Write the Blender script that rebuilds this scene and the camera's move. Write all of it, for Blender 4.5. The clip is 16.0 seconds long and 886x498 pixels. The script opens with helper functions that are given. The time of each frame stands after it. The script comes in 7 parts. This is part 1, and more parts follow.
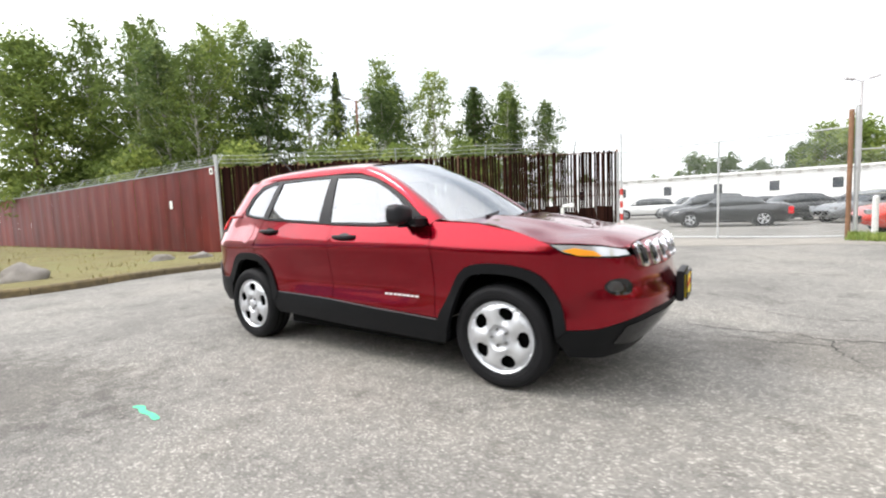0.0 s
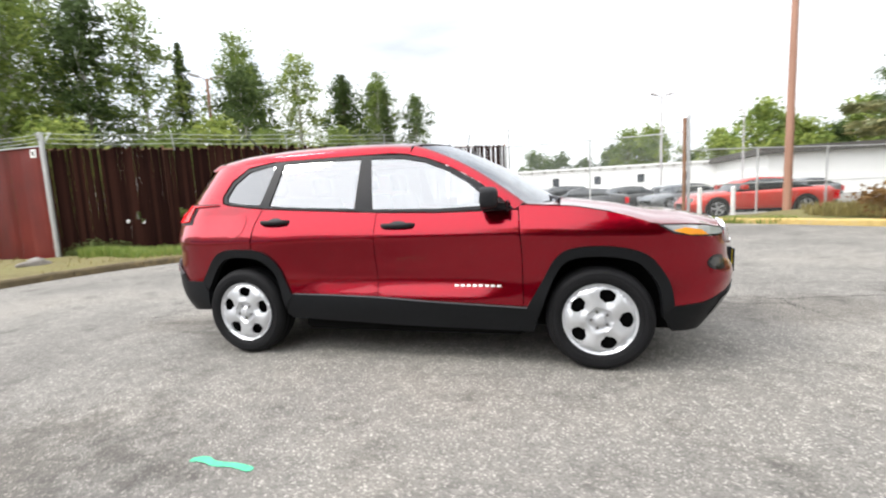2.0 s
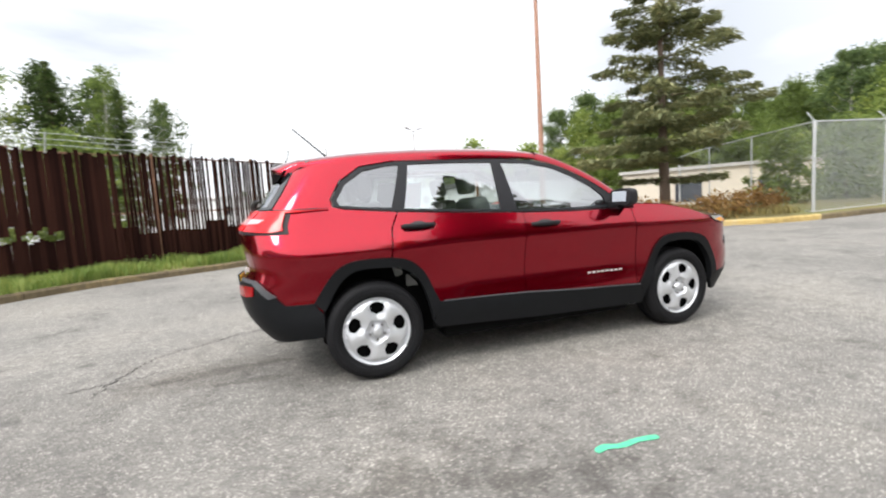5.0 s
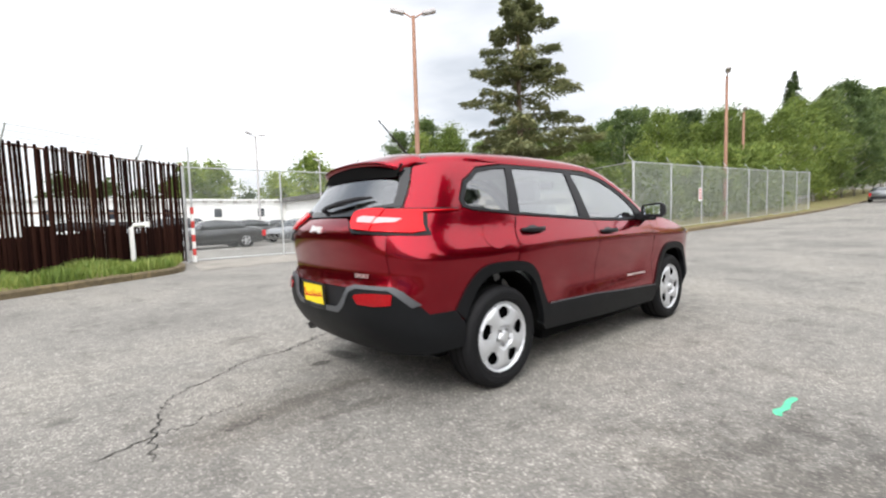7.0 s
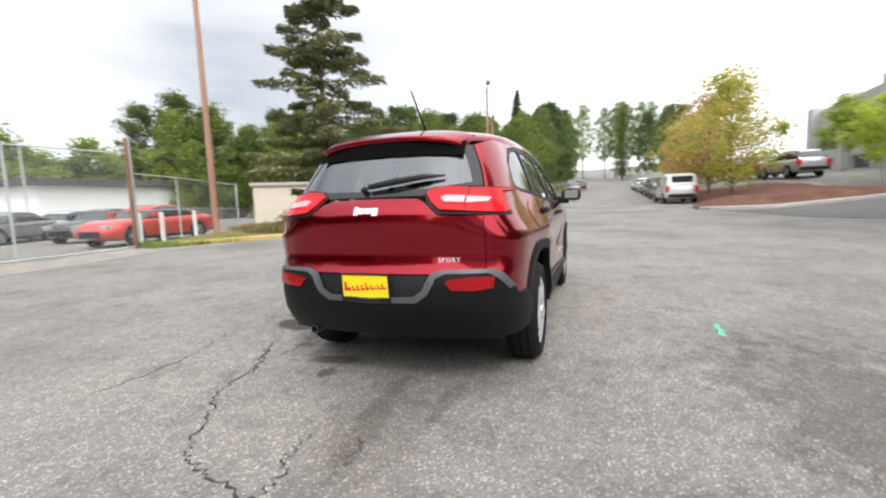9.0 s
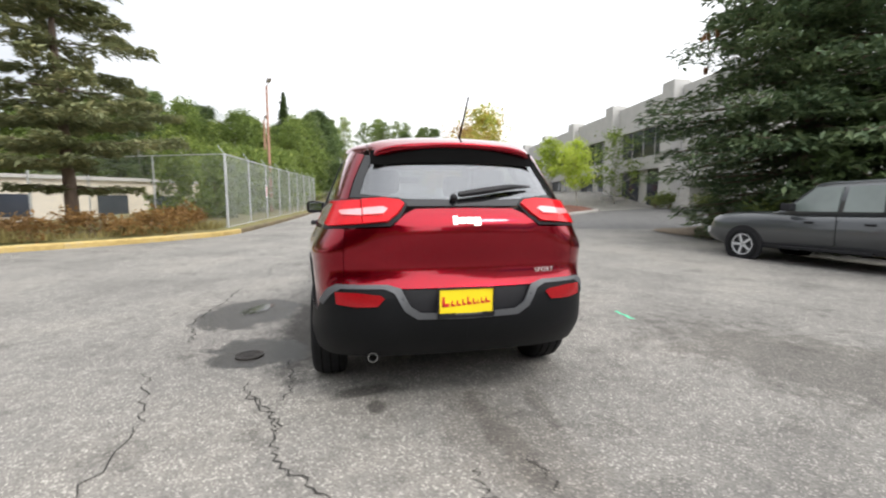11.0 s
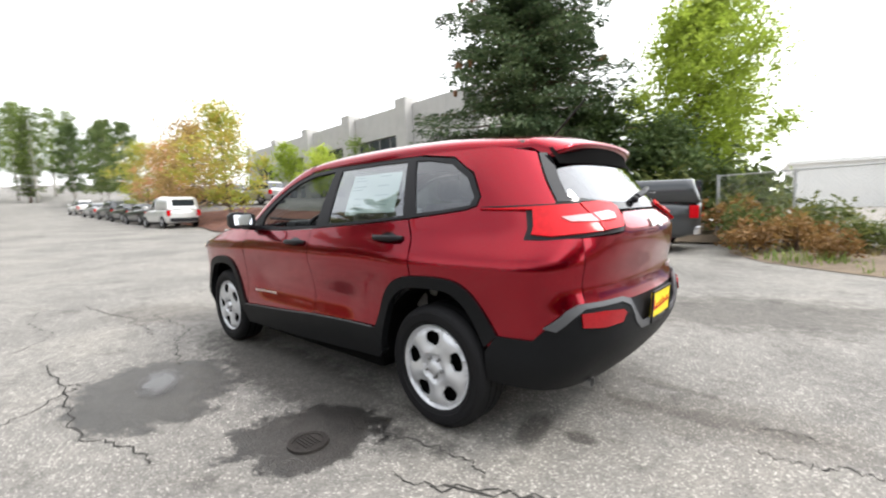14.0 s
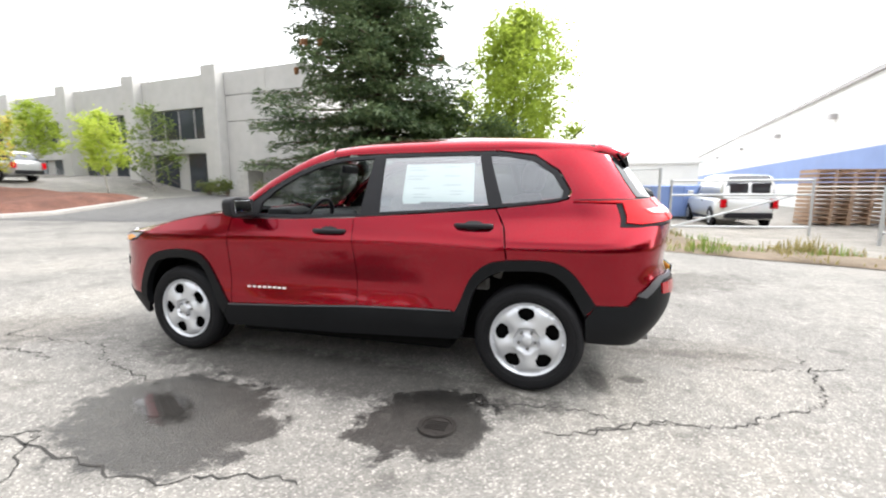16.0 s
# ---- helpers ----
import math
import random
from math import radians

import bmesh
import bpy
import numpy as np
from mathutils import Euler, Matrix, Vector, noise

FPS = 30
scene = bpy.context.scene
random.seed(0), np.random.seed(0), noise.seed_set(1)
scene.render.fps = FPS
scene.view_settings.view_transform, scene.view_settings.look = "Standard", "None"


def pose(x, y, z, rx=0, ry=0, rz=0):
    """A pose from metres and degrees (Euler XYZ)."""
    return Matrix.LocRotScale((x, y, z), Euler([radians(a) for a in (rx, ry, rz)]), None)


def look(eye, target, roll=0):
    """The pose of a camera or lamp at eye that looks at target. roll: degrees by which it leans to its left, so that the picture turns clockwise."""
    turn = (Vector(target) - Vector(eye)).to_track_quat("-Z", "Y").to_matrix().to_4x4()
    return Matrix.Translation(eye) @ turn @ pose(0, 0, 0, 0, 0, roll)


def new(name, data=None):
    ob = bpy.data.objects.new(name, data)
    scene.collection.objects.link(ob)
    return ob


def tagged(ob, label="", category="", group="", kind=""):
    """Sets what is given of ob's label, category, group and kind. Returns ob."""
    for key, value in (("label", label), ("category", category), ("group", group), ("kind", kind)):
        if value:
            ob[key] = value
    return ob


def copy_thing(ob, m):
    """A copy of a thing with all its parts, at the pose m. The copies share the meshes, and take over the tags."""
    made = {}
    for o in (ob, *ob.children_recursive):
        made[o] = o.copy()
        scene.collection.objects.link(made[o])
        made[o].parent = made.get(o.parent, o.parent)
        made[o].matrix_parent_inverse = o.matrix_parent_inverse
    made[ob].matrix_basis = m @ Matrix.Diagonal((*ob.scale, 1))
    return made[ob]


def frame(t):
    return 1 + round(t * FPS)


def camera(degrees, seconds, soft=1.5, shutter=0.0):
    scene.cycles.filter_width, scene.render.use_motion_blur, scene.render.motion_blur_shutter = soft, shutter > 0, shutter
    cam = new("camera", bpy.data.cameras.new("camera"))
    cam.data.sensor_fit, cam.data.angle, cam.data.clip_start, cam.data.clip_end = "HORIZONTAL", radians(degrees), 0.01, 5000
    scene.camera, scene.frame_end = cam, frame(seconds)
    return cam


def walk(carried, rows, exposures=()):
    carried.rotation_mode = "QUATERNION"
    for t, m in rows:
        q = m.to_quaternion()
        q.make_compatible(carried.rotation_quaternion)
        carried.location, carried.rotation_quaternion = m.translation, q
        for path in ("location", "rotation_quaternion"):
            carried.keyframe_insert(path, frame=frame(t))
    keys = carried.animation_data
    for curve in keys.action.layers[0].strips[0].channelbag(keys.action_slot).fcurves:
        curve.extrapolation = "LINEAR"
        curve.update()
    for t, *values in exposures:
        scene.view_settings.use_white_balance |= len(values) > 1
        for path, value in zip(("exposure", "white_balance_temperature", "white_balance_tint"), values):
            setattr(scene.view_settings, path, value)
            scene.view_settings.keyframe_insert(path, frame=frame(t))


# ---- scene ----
cam = camera(91.0, 16.0, soft=2.1, shutter=0.5)
PATH = [
    (0, (2.599, -3.356, 1.172), (1.49, -1.701, 1.0), -2.4),
    (0.5, (2.203, -3.46, 1.167), (1.149, -1.771, 0.974), -2.4),
    (1, (1.837, -3.622, 1.16), (0.897, -1.866, 0.98), -1.8),
    (1.5, (1.5, -3.745, 1.165), (0.775, -1.894, 0.953), -2.2),
    (2, (1.097, -3.787, 1.177), (0.585, -1.867, 0.945), -2.8),
    (2.5, (0.675, -3.899, 1.158), (0.391, -1.928, 0.971), -2.8),
    (3, (0.198, -3.964, 1.161), (0.051, -1.982, 0.935), -4.1),
    (3.5, (-0.288, -3.984, 1.176), (-0.34, -1.988, 1.06), -2.5),
    (3.7, (-0.477, -4.028, 1.154), (-0.39, -2.033, 1.035), -5.3),
    (4.75, (-1.56, -3.905, 1.164), (-1.03, -1.984, 0.994), -3.4),
    (5.8, (-2.579, -3.532, 1.171), (-1.639, -1.777, 0.98), -4.5),
    (6, (-2.762, -3.442, 1.169), (-1.764, -1.713, 1.042), -3.4),
    (6.5, (-3.2, -3.171, 1.17), (-1.985, -1.597, 0.962), -4.6),
    (7, (-3.526, -2.795, 1.159), (-2.219, -1.288, 1.012), -1.7),
    (7.5, (-3.855, -2.464, 1.138), (-2.365, -1.138, 0.992), -2.7),
    (8, (-4.083, -2.065, 1.136), (-2.428, -0.952, 0.986), -2.6),
    (8.5, (-4.271, -1.653, 1.149), (-2.521, -0.692, 1.028), -0.9),
    (9, (-4.479, -1.235, 1.148), (-2.601, -0.584, 0.927), -2.1),
    (9.5, (-4.56, -0.773, 1.139), (-2.617, -0.337, 0.954), -1.6),
    (10, (-4.616, -0.26, 1.112), (-2.628, -0.126, 0.938), -2.1),
    (10.2, (-4.614, -0.069, 1.13), (-2.623, -0.074, 0.94), -1.7),
    (12.3, (-4.008, 1.562, 1.208), (-2.239, 0.642, 1.053), -1.7),
    (12.5, (-3.899, 1.688, 1.196), (-2.186, 0.669, 1.036), -2.4),
    (13, (-3.645, 1.999, 1.216), (-2.082, 0.775, 0.973), -1.9),
    (13.5, (-3.281, 2.248, 1.232), (-1.791, 0.939, 0.974), -0.5),
    (14, (-2.956, 2.56, 1.231), (-1.624, 1.081, 1.031), -2.0),
    (14.5, (-2.615, 2.828, 1.25), (-1.438, 1.226, 1.038), -1.3),
    (15, (-2.254, 3.083, 1.28), (-1.225, 1.376, 1.119), 0.6),
    (15.5, (-1.937, 3.371, 1.299), (-1.175, 1.54, 1.045), 0.3),
    (16, (-1.599, 3.538, 1.29), (-1.032, 1.64, 1.012), -0.3),
]
SKY = 1.12
SUN = 1.75
EXPOSURES = [(0.0, 0.12), (3.5, 0.06), (7.0, -0.06), (9.5, -0.16), (12.5, -0.06), (13.5, 0.08), (14.0, 0.18), (15.0, 0.40), (16.0, 0.55)]
walk(cam, [(t, look(eye, target, roll)) for t, eye, target, roll in PATH], EXPOSURES)

# ---- world, sun ----
def lerp(a, b, t):
    return a + (b - a) * t

def sm(t):
    t = max(0.0, min(1.0, t))
    return t * t * (3 - 2 * t)

world = bpy.data.worlds.new("overcast_sky")
scene.world = world
world.use_nodes = True
wn, wl = world.node_tree.nodes, world.node_tree.links
wn.clear()
w_out = wn.new("ShaderNodeOutputWorld")
w_bg = wn.new("ShaderNodeBackground")
w_sky = wn.new("ShaderNodeTexSky")
w_sky.sky_type, w_sky.sun_disc = "NISHITA", False
w_sky.sun_elevation, w_sky.sun_rotation = radians(47), radians(-123)
w_gain = wn.new("ShaderNodeMix"); w_gain.data_type, w_gain.blend_type = "RGBA", "MULTIPLY"
w_gain.inputs[0].default_value = 1.0
w_gain.inputs[7].default_value = (0.11, 0.11, 0.11, 1)
w_co = wn.new("ShaderNodeTexCoord")
w_map = wn.new("ShaderNodeMapping"); w_map.inputs["Scale"].default_value = (1.0, 1.0, 3.6)
w_map.inputs["Location"].default_value = (0.35, 0.1, 0.0)
w_noise = wn.new("ShaderNodeTexNoise")
w_noise.inputs["Scale"].default_value, w_noise.inputs["Detail"].default_value, w_noise.inputs["Roughness"].default_value = 1.25, 7, 0.5
w_ramp = wn.new("ShaderNodeValToRGB")
w_ramp.color_ramp.elements[0].position, w_ramp.color_ramp.elements[0].color = 0.36, (0.68, 0.74, 0.83, 1)
w_ramp.color_ramp.elements[1].position, w_ramp.color_ramp.elements[1].color = 0.58, (1.42, 1.44, 1.48, 1)
w_sep = wn.new("ShaderNodeSeparateXYZ")
w_dir = wn.new("ShaderNodeMapRange")
w_dir.inputs["From Min"].default_value, w_dir.inputs["From Max"].default_value = 0.0, 0.75
w_white = wn.new("ShaderNodeMix"); w_white.data_type = "RGBA"
w_white.inputs[6].default_value = (1.85, 1.86, 1.90, 1)
w_mix = wn.new("ShaderNodeMix"); w_mix.data_type = "RGBA"
w_mix.inputs[0].default_value = 0.90
wl.new(w_co.outputs["Generated"], w_map.inputs["Vector"])
wl.new(w_map.outputs[0], w_noise.inputs["Vector"])
wl.new(w_noise.outputs[0], w_ramp.inputs[0])
wl.new(w_co.outputs["Generated"], w_sep.inputs[0])
wl.new(w_sep.outputs["Y"], w_dir.inputs["Value"])
wl.new(w_dir.outputs[0], w_white.inputs[0])
wl.new(w_ramp.outputs[0], w_white.inputs[7])
wl.new(w_sky.outputs[0], w_gain.inputs[6])
wl.new(w_gain.outputs[2], w_mix.inputs[6])
wl.new(w_white.outputs[2], w_mix.inputs[7])
w_dot = wn.new("ShaderNodeVectorMath"); w_dot.operation = "DOT_PRODUCT"
w_dot.inputs[1].default_value = Vector((-17, -11, 22)).normalized()
w_glow = wn.new("ShaderNodeMapRange"); w_glow.interpolation_type = "SMOOTHSTEP"
w_glow.inputs["From Min"].default_value, w_glow.inputs["From Max"].default_value = -0.15, 1.0
w_glow.inputs["To Min"].default_value, w_glow.inputs["To Max"].default_value = 0.86, 1.75
w_veil = wn.new("ShaderNodeMix"); w_veil.data_type, w_veil.blend_type = "RGBA", "MULTIPLY"
w_veil.inputs[0].default_value = 1.0
wl.new(w_co.outputs["Generated"], w_dot.inputs[0])
wl.new(w_dot.outputs["Value"], w_glow.inputs["Value"])
wl.new(w_mix.outputs[2], w_veil.inputs[6]); wl.new(w_glow.outputs[0], w_veil.inputs[7])
wl.new(w_veil.outputs[2], w_bg.inputs[0])
w_bg.inputs[1].default_value = SKY
wl.new(w_bg.outputs[0], w_out.inputs[0])

sun_data = bpy.data.lights.new("sun", "SUN")
sun_data.energy, sun_data.angle, sun_data.color = SUN, radians(13), (1.0, 0.96, 0.9)
sun = new("sun", sun_data)
sun.matrix_world = look((-17, -11, 22), (0, 0, 0))


# ---- materials ----
def mat(name, color, rough=0.6, metal=0.0, vary=0.15, scale=8.0, bump=0.0, bump_scale=60.0, coat=0.0, stretch=(1, 1, 1), second=None, island=False, spec=None):
    """A surface with two scales of variation in tone, a third of which can lean to a second colour."""
    m = bpy.data.materials.new(name)
    m.use_nodes = True
    n, l = m.node_tree.nodes, m.node_tree.links
    b = n["Principled BSDF"]
    b.inputs["Roughness"].default_value, b.inputs["Metallic"].default_value = rough, metal
    b.inputs["Coat Weight"].default_value = coat
    b.inputs["Coat Roughness"].default_value = 0.03
    if spec is not None:
        b.inputs["Specular IOR Level"].default_value = spec
    co = n.new("ShaderNodeTexCoord")
    mp = n.new("ShaderNodeMapping"); mp.inputs["Scale"].default_value = stretch
    l.new(co.outputs["Object"], mp.inputs["Vector"])
    t1 = n.new("ShaderNodeTexNoise"); t1.inputs["Scale"].default_value, t1.inputs["Detail"].default_value = scale, 6
    t2 = n.new("ShaderNodeTexNoise"); t2.inputs["Scale"].default_value, t2.inputs["Detail"].default_value = scale * 0.13, 3
    l.new(mp.outputs[0], t1.inputs["Vector"]); l.new(mp.outputs[0], t2.inputs["Vector"])
    add = n.new("ShaderNodeMath"); add.operation = "ADD"
    l.new(t1.outputs[0], add.inputs[0]); l.new(t2.outputs[0], add.inputs[1])
    last = add.outputs[0]
    if island:
        geo = n.new("ShaderNodeNewGeometry")
        info = n.new("ShaderNodeObjectInfo")
        a2 = n.new("ShaderNodeMath"); a2.operation = "ADD"
        a3 = n.new("ShaderNodeMath"); a3.operation = "MULTIPLY"; a3.inputs[1].default_value = 0.5
        l.new(geo.outputs["Random Per Island"], a2.inputs[0]); l.new(info.outputs["Random"], a2.inputs[1])
        l.new(a2.outputs[0], a3.inputs[0])
        a4 = n.new("ShaderNodeMath"); a4.operation = "ADD"
        l.new(last, a4.inputs[0]); l.new(a3.outputs[0], a4.inputs[1])
        a5 = n.new("ShaderNodeMath"); a5.operation = "SUBTRACT"; a5.inputs[1].default_value = 0.5
        l.new(a4.outputs[0], a5.inputs[0])
        last = a5.outputs[0]
    rng = n.new("ShaderNodeMapRange")
    rng.inputs["From Min"].default_value, rng.inputs["From Max"].default_value = 0.55, 1.45
    l.new(last, rng.inputs["Value"])
    ramp = n.new("ShaderNodeValToRGB")
    c = Vector(color)
    second = Vector(second) if second else c * (1 + vary)
    ramp.color_ramp.elements[0].color = (*(c * (1 - vary)), 1)
    ramp.color_ramp.elements[1].color = (*second, 1)
    mid = ramp.color_ramp.elements.new(0.5); mid.color = (*c, 1)
    l.new(rng.outputs[0], ramp.inputs[0])
    l.new(ramp.outputs[0], b.inputs["Base Color"])
    if bump:
        t3 = n.new("ShaderNodeTexNoise"); t3.inputs["Scale"].default_value, t3.inputs["Detail"].default_value = bump_scale, 4
        l.new(mp.outputs[0], t3.inputs["Vector"])
        bp = n.new("ShaderNodeBump"); bp.inputs["Strength"].default_value, bp.inputs["Distance"].default_value = bump, 0.02
        l.new(t3.outputs[0], bp.inputs["Height"]); l.new(bp.outputs[0], b.inputs["Normal"])
    return m

def leafy(name, color, second, sheen=0.35):
    """Leaves that let some light through."""
    m = mat(name, color, 0.55, vary=0.45, scale=1.2, second=second, island=True, spec=0.3)
    n, l = m.node_tree.nodes, m.node_tree.links
    b = n["Principled BSDF"]
    tr = n.new("ShaderNodeBsdfTranslucent")
    mix = n.new("ShaderNodeMixShader"); mix.inputs[0].default_value = sheen
    src = b.inputs["Base Color"].links[0].from_socket
    l.new(src, tr.inputs["Color"])
    l.new(b.outputs[0], mix.inputs[1]); l.new(tr.outputs[0], mix.inputs[2])
    l.new(mix.outputs[0], n["Material Output"].inputs[0])
    return m

def glassy(name, color, clear=0.5, rough=0.02, gloss=0.20):
    """Thin tinted glass: part of the light passes, the rest mirrors by Fresnel."""
    m = bpy.data.materials.new(name)
    m.use_nodes = True
    n, l = m.node_tree.nodes, m.node_tree.links
    n.remove(n["Principled BSDF"])
    tr = n.new("ShaderNodeBsdfTransparent"); tr.inputs[0].default_value = (*[c * clear for c in color], 1)
    gl = n.new("ShaderNodeBsdfGlossy"); gl.inputs["Roughness"].default_value = rough
    gl.inputs["Color"].default_value = (0.95, 0.97, 1.0, 1)
    lw = n.new("ShaderNodeLayerWeight"); lw.inputs[0].default_value = 0.5
    pw = n.new("ShaderNodeMath"); pw.operation = "POWER"; pw.inputs[1].default_value = 3.5
    ma = n.new("ShaderNodeMath"); ma.operation = "MULTIPLY_ADD"; ma.inputs[1].default_value, ma.inputs[2].default_value = 1 - gloss, gloss
    l.new(lw.outputs["Facing"], pw.inputs[0]); l.new(pw.outputs[0], ma.inputs[0])
    mix = n.new("ShaderNodeMixShader")
    l.new(ma.outputs[0], mix.inputs[0]); l.new(tr.outputs[0], mix.inputs[1]); l.new(gl.outputs[0], mix.inputs[2])
    l.new(mix.outputs[0], n["Material Output"].inputs[0])
    return m

def node_asphalt():
    """Worn asphalt: pale stone chips in dark binder, old patches, stains, damp places and painted shade beside the car.
    """
    m = bpy.data.materials.new("worn_asphalt")
    m.use_nodes = True
    n, l = m.node_tree.nodes, m.node_tree.links
    b = n["Principled BSDF"]
    co = n.new("ShaderNodeTexCoord")
    def noise_at(scale, detail=4, rough=0.5):
        t = n.new("ShaderNodeTexNoise")
        t.inputs["Scale"].default_value, t.inputs["Detail"].default_value, t.inputs["Roughness"].default_value = scale, detail, rough
        l.new(co.outputs["Object"], t.inputs["Vector"])
        return t.outputs[0]
    def ramp_of(v, stops):
        r = n.new("ShaderNodeValToRGB")
        while len(r.color_ramp.elements) < len(stops):
            r.color_ramp.elements.new(0.5)
        for e, (p, c) in zip(r.color_ramp.elements, stops):
            e.position, e.color = p, (*c, 1) if len(c) == 3 else c
        l.new(v, r.inputs[0])
        return r.outputs[0]
    def mixed(kind, f, a, b2):
        x = n.new("ShaderNodeMix"); x.data_type, x.blend_type = "RGBA", kind
        if isinstance(f, float):
            x.inputs[0].default_value = f
        else:
            l.new(f, x.inputs[0])
        l.new(a, x.inputs[6]); l.new(b2, x.inputs[7])
        return x.outputs[2]
    vor = n.new("ShaderNodeTexVoronoi"); vor.inputs["Scale"].default_value = 105
    l.new(co.outputs["Object"], vor.inputs["Vector"])
    sepc = n.new("ShaderNodeSeparateColor"); l.new(vor.outputs["Color"], sepc.inputs[0])
    chips = ramp_of(sepc.outputs[0], [(0.0, (0.145, 0.139, 0.130)), (0.45, (0.190, 0.183, 0.172)), (0.86, (0.235, 0.227, 0.213)), (0.97, (0.40, 0.385, 0.36))])
    worn = ramp_of(noise_at(0.42, 7, 0.62), [(0.32, (0.70, 0.69, 0.68)), (0.5, (1.0, 0.99, 0.97)), (0.68, (1.2, 1.17, 1.12))])
    fine = ramp_of(noise_at(9.0, 6, 0.7), [(0.3, (0.74, 0.74, 0.74)), (0.7, (1.18, 1.17, 1.15))])
    c = mixed("MULTIPLY", 1.0, chips, worn)
    c = mixed("MULTIPLY", 1.0, c, fine)
    stain = ramp_of(noise_at(1.9, 9, 0.8), [(0.53, (1, 1, 1)), (0.68, (0.50, 0.49, 0.48))])
    c = mixed("MULTIPLY", 1.0, c, stain)
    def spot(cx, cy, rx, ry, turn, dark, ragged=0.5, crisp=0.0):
        """A darker spot with a ragged edge at one place."""
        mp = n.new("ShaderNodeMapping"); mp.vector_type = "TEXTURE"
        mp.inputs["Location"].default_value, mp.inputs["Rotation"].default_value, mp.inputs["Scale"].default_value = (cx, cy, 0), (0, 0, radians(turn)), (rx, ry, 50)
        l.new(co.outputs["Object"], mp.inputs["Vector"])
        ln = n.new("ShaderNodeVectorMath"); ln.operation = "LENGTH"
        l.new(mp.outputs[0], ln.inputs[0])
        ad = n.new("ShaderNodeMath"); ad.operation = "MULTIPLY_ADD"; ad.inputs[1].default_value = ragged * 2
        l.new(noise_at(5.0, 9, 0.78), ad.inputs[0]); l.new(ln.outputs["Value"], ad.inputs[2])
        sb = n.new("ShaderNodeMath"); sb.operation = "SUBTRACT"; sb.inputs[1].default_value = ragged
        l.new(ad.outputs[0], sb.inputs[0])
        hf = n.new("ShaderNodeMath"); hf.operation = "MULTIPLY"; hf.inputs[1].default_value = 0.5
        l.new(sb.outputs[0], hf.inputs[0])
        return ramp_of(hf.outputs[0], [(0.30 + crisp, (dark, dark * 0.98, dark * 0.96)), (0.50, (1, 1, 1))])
    # third spot: drips plus the car's shade on its +y side, painted as colour
    wet_and_shade = [spot(-0.84, 1.36, 0.44, 0.38, 60, 0.17, 1.0, 0.13), spot(0.58, 1.74, 0.74, 0.54, -12, 0.20, 0.8, 0.13), spot(0.15, 0.95, 1.9, 0.40, -2, 0.30, 0.9), spot(-1.78, 0.55, 0.10, 0.24, 10, 0.4, 0.5), spot(-2.02, 0.50, 0.10, 0.07, 0, 0.35, 0.5)]
    # further darker spots behind, beside and ahead of the car
    for w in wet_and_shade + [spot(-2.6, -0.15, 0.75, 0.35, 15, 0.80, 0.8), spot(-2.3, -2.9, 2.0, 0.95, 20, 0.58, 1.4), spot(-2.45, -0.12, 0.7, 0.10, 6, 0.70, 1.2), spot(-2.2, -0.45, 0.4, 0.07, -4, 0.70, 1.2), spot(3.3, 0.9, 1.1, 0.6, 20, 0.72, 0.8)]:
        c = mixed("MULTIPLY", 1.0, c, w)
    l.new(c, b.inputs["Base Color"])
    w = mixed("MULTIPLY", 1.0, wet_and_shade[0], wet_and_shade[1])
    rr = ramp_of(w, [(0.25, (0.45, 0.45, 0.45)), (0.8, (0.85, 0.85, 0.85))])
    l.new(rr, b.inputs["Roughness"])
    bp = n.new("ShaderNodeBump"); bp.inputs["Strength"].default_value, bp.inputs["Distance"].default_value = 0.5, 0.006
    l.new(vor.outputs["Distance"], bp.inputs["Height"]); l.new(bp.outputs[0], b.inputs["Normal"])
    return m

ASPHALT = node_asphalt()
DARK_ASPHALT = mat("dark_asphalt_patch", (0.10, 0.098, 0.095), 0.8, vary=0.45, scale=22, bump=0.5, bump_scale=140)
CRACK = mat("crack_dirt", (0.035, 0.033, 0.03), 0.95, vary=0.4, scale=30)
def thin_water(name, cx, cy, rx, ry, turn):
    """A film of rain water that thins out to damp asphalt at its rim."""
    m = mat(name, (0.030, 0.028, 0.026), 0.07, vary=0.3, scale=6, spec=0.5)
    n, l = m.node_tree.nodes, m.node_tree.links
    co = n.new("ShaderNodeTexCoord")
    mp = n.new("ShaderNodeMapping"); mp.vector_type = "TEXTURE"
    mp.inputs["Location"].default_value, mp.inputs["Rotation"].default_value, mp.inputs["Scale"].default_value = (cx, cy, 0), (0, 0, radians(turn)), (rx, ry, 50)
    l.new(co.outputs["Object"], mp.inputs["Vector"])
    ln = n.new("ShaderNodeVectorMath"); ln.operation = "LENGTH"
    l.new(mp.outputs[0], ln.inputs[0])
    t = n.new("ShaderNodeTexNoise"); t.inputs["Scale"].default_value, t.inputs["Detail"].default_value = 14, 7
    l.new(co.outputs["Object"], t.inputs["Vector"])
    ad = n.new("ShaderNodeMath"); ad.operation = "MULTIPLY_ADD"; ad.inputs[1].default_value = 0.9
    l.new(t.outputs[0], ad.inputs[0]); l.new(ln.outputs["Value"], ad.inputs[2])
    rg = n.new("ShaderNodeMapRange")
    rg.inputs["From Min"].default_value, rg.inputs["From Max"].default_value = 0.85, 1.35
    rg.inputs["To Min"].default_value, rg.inputs["To Max"].default_value = 0.92, 0.0
    l.new(ad.outputs[0], rg.inputs["Value"])
    l.new(rg.outputs[0], n["Principled BSDF"].inputs["Alpha"])
    return m
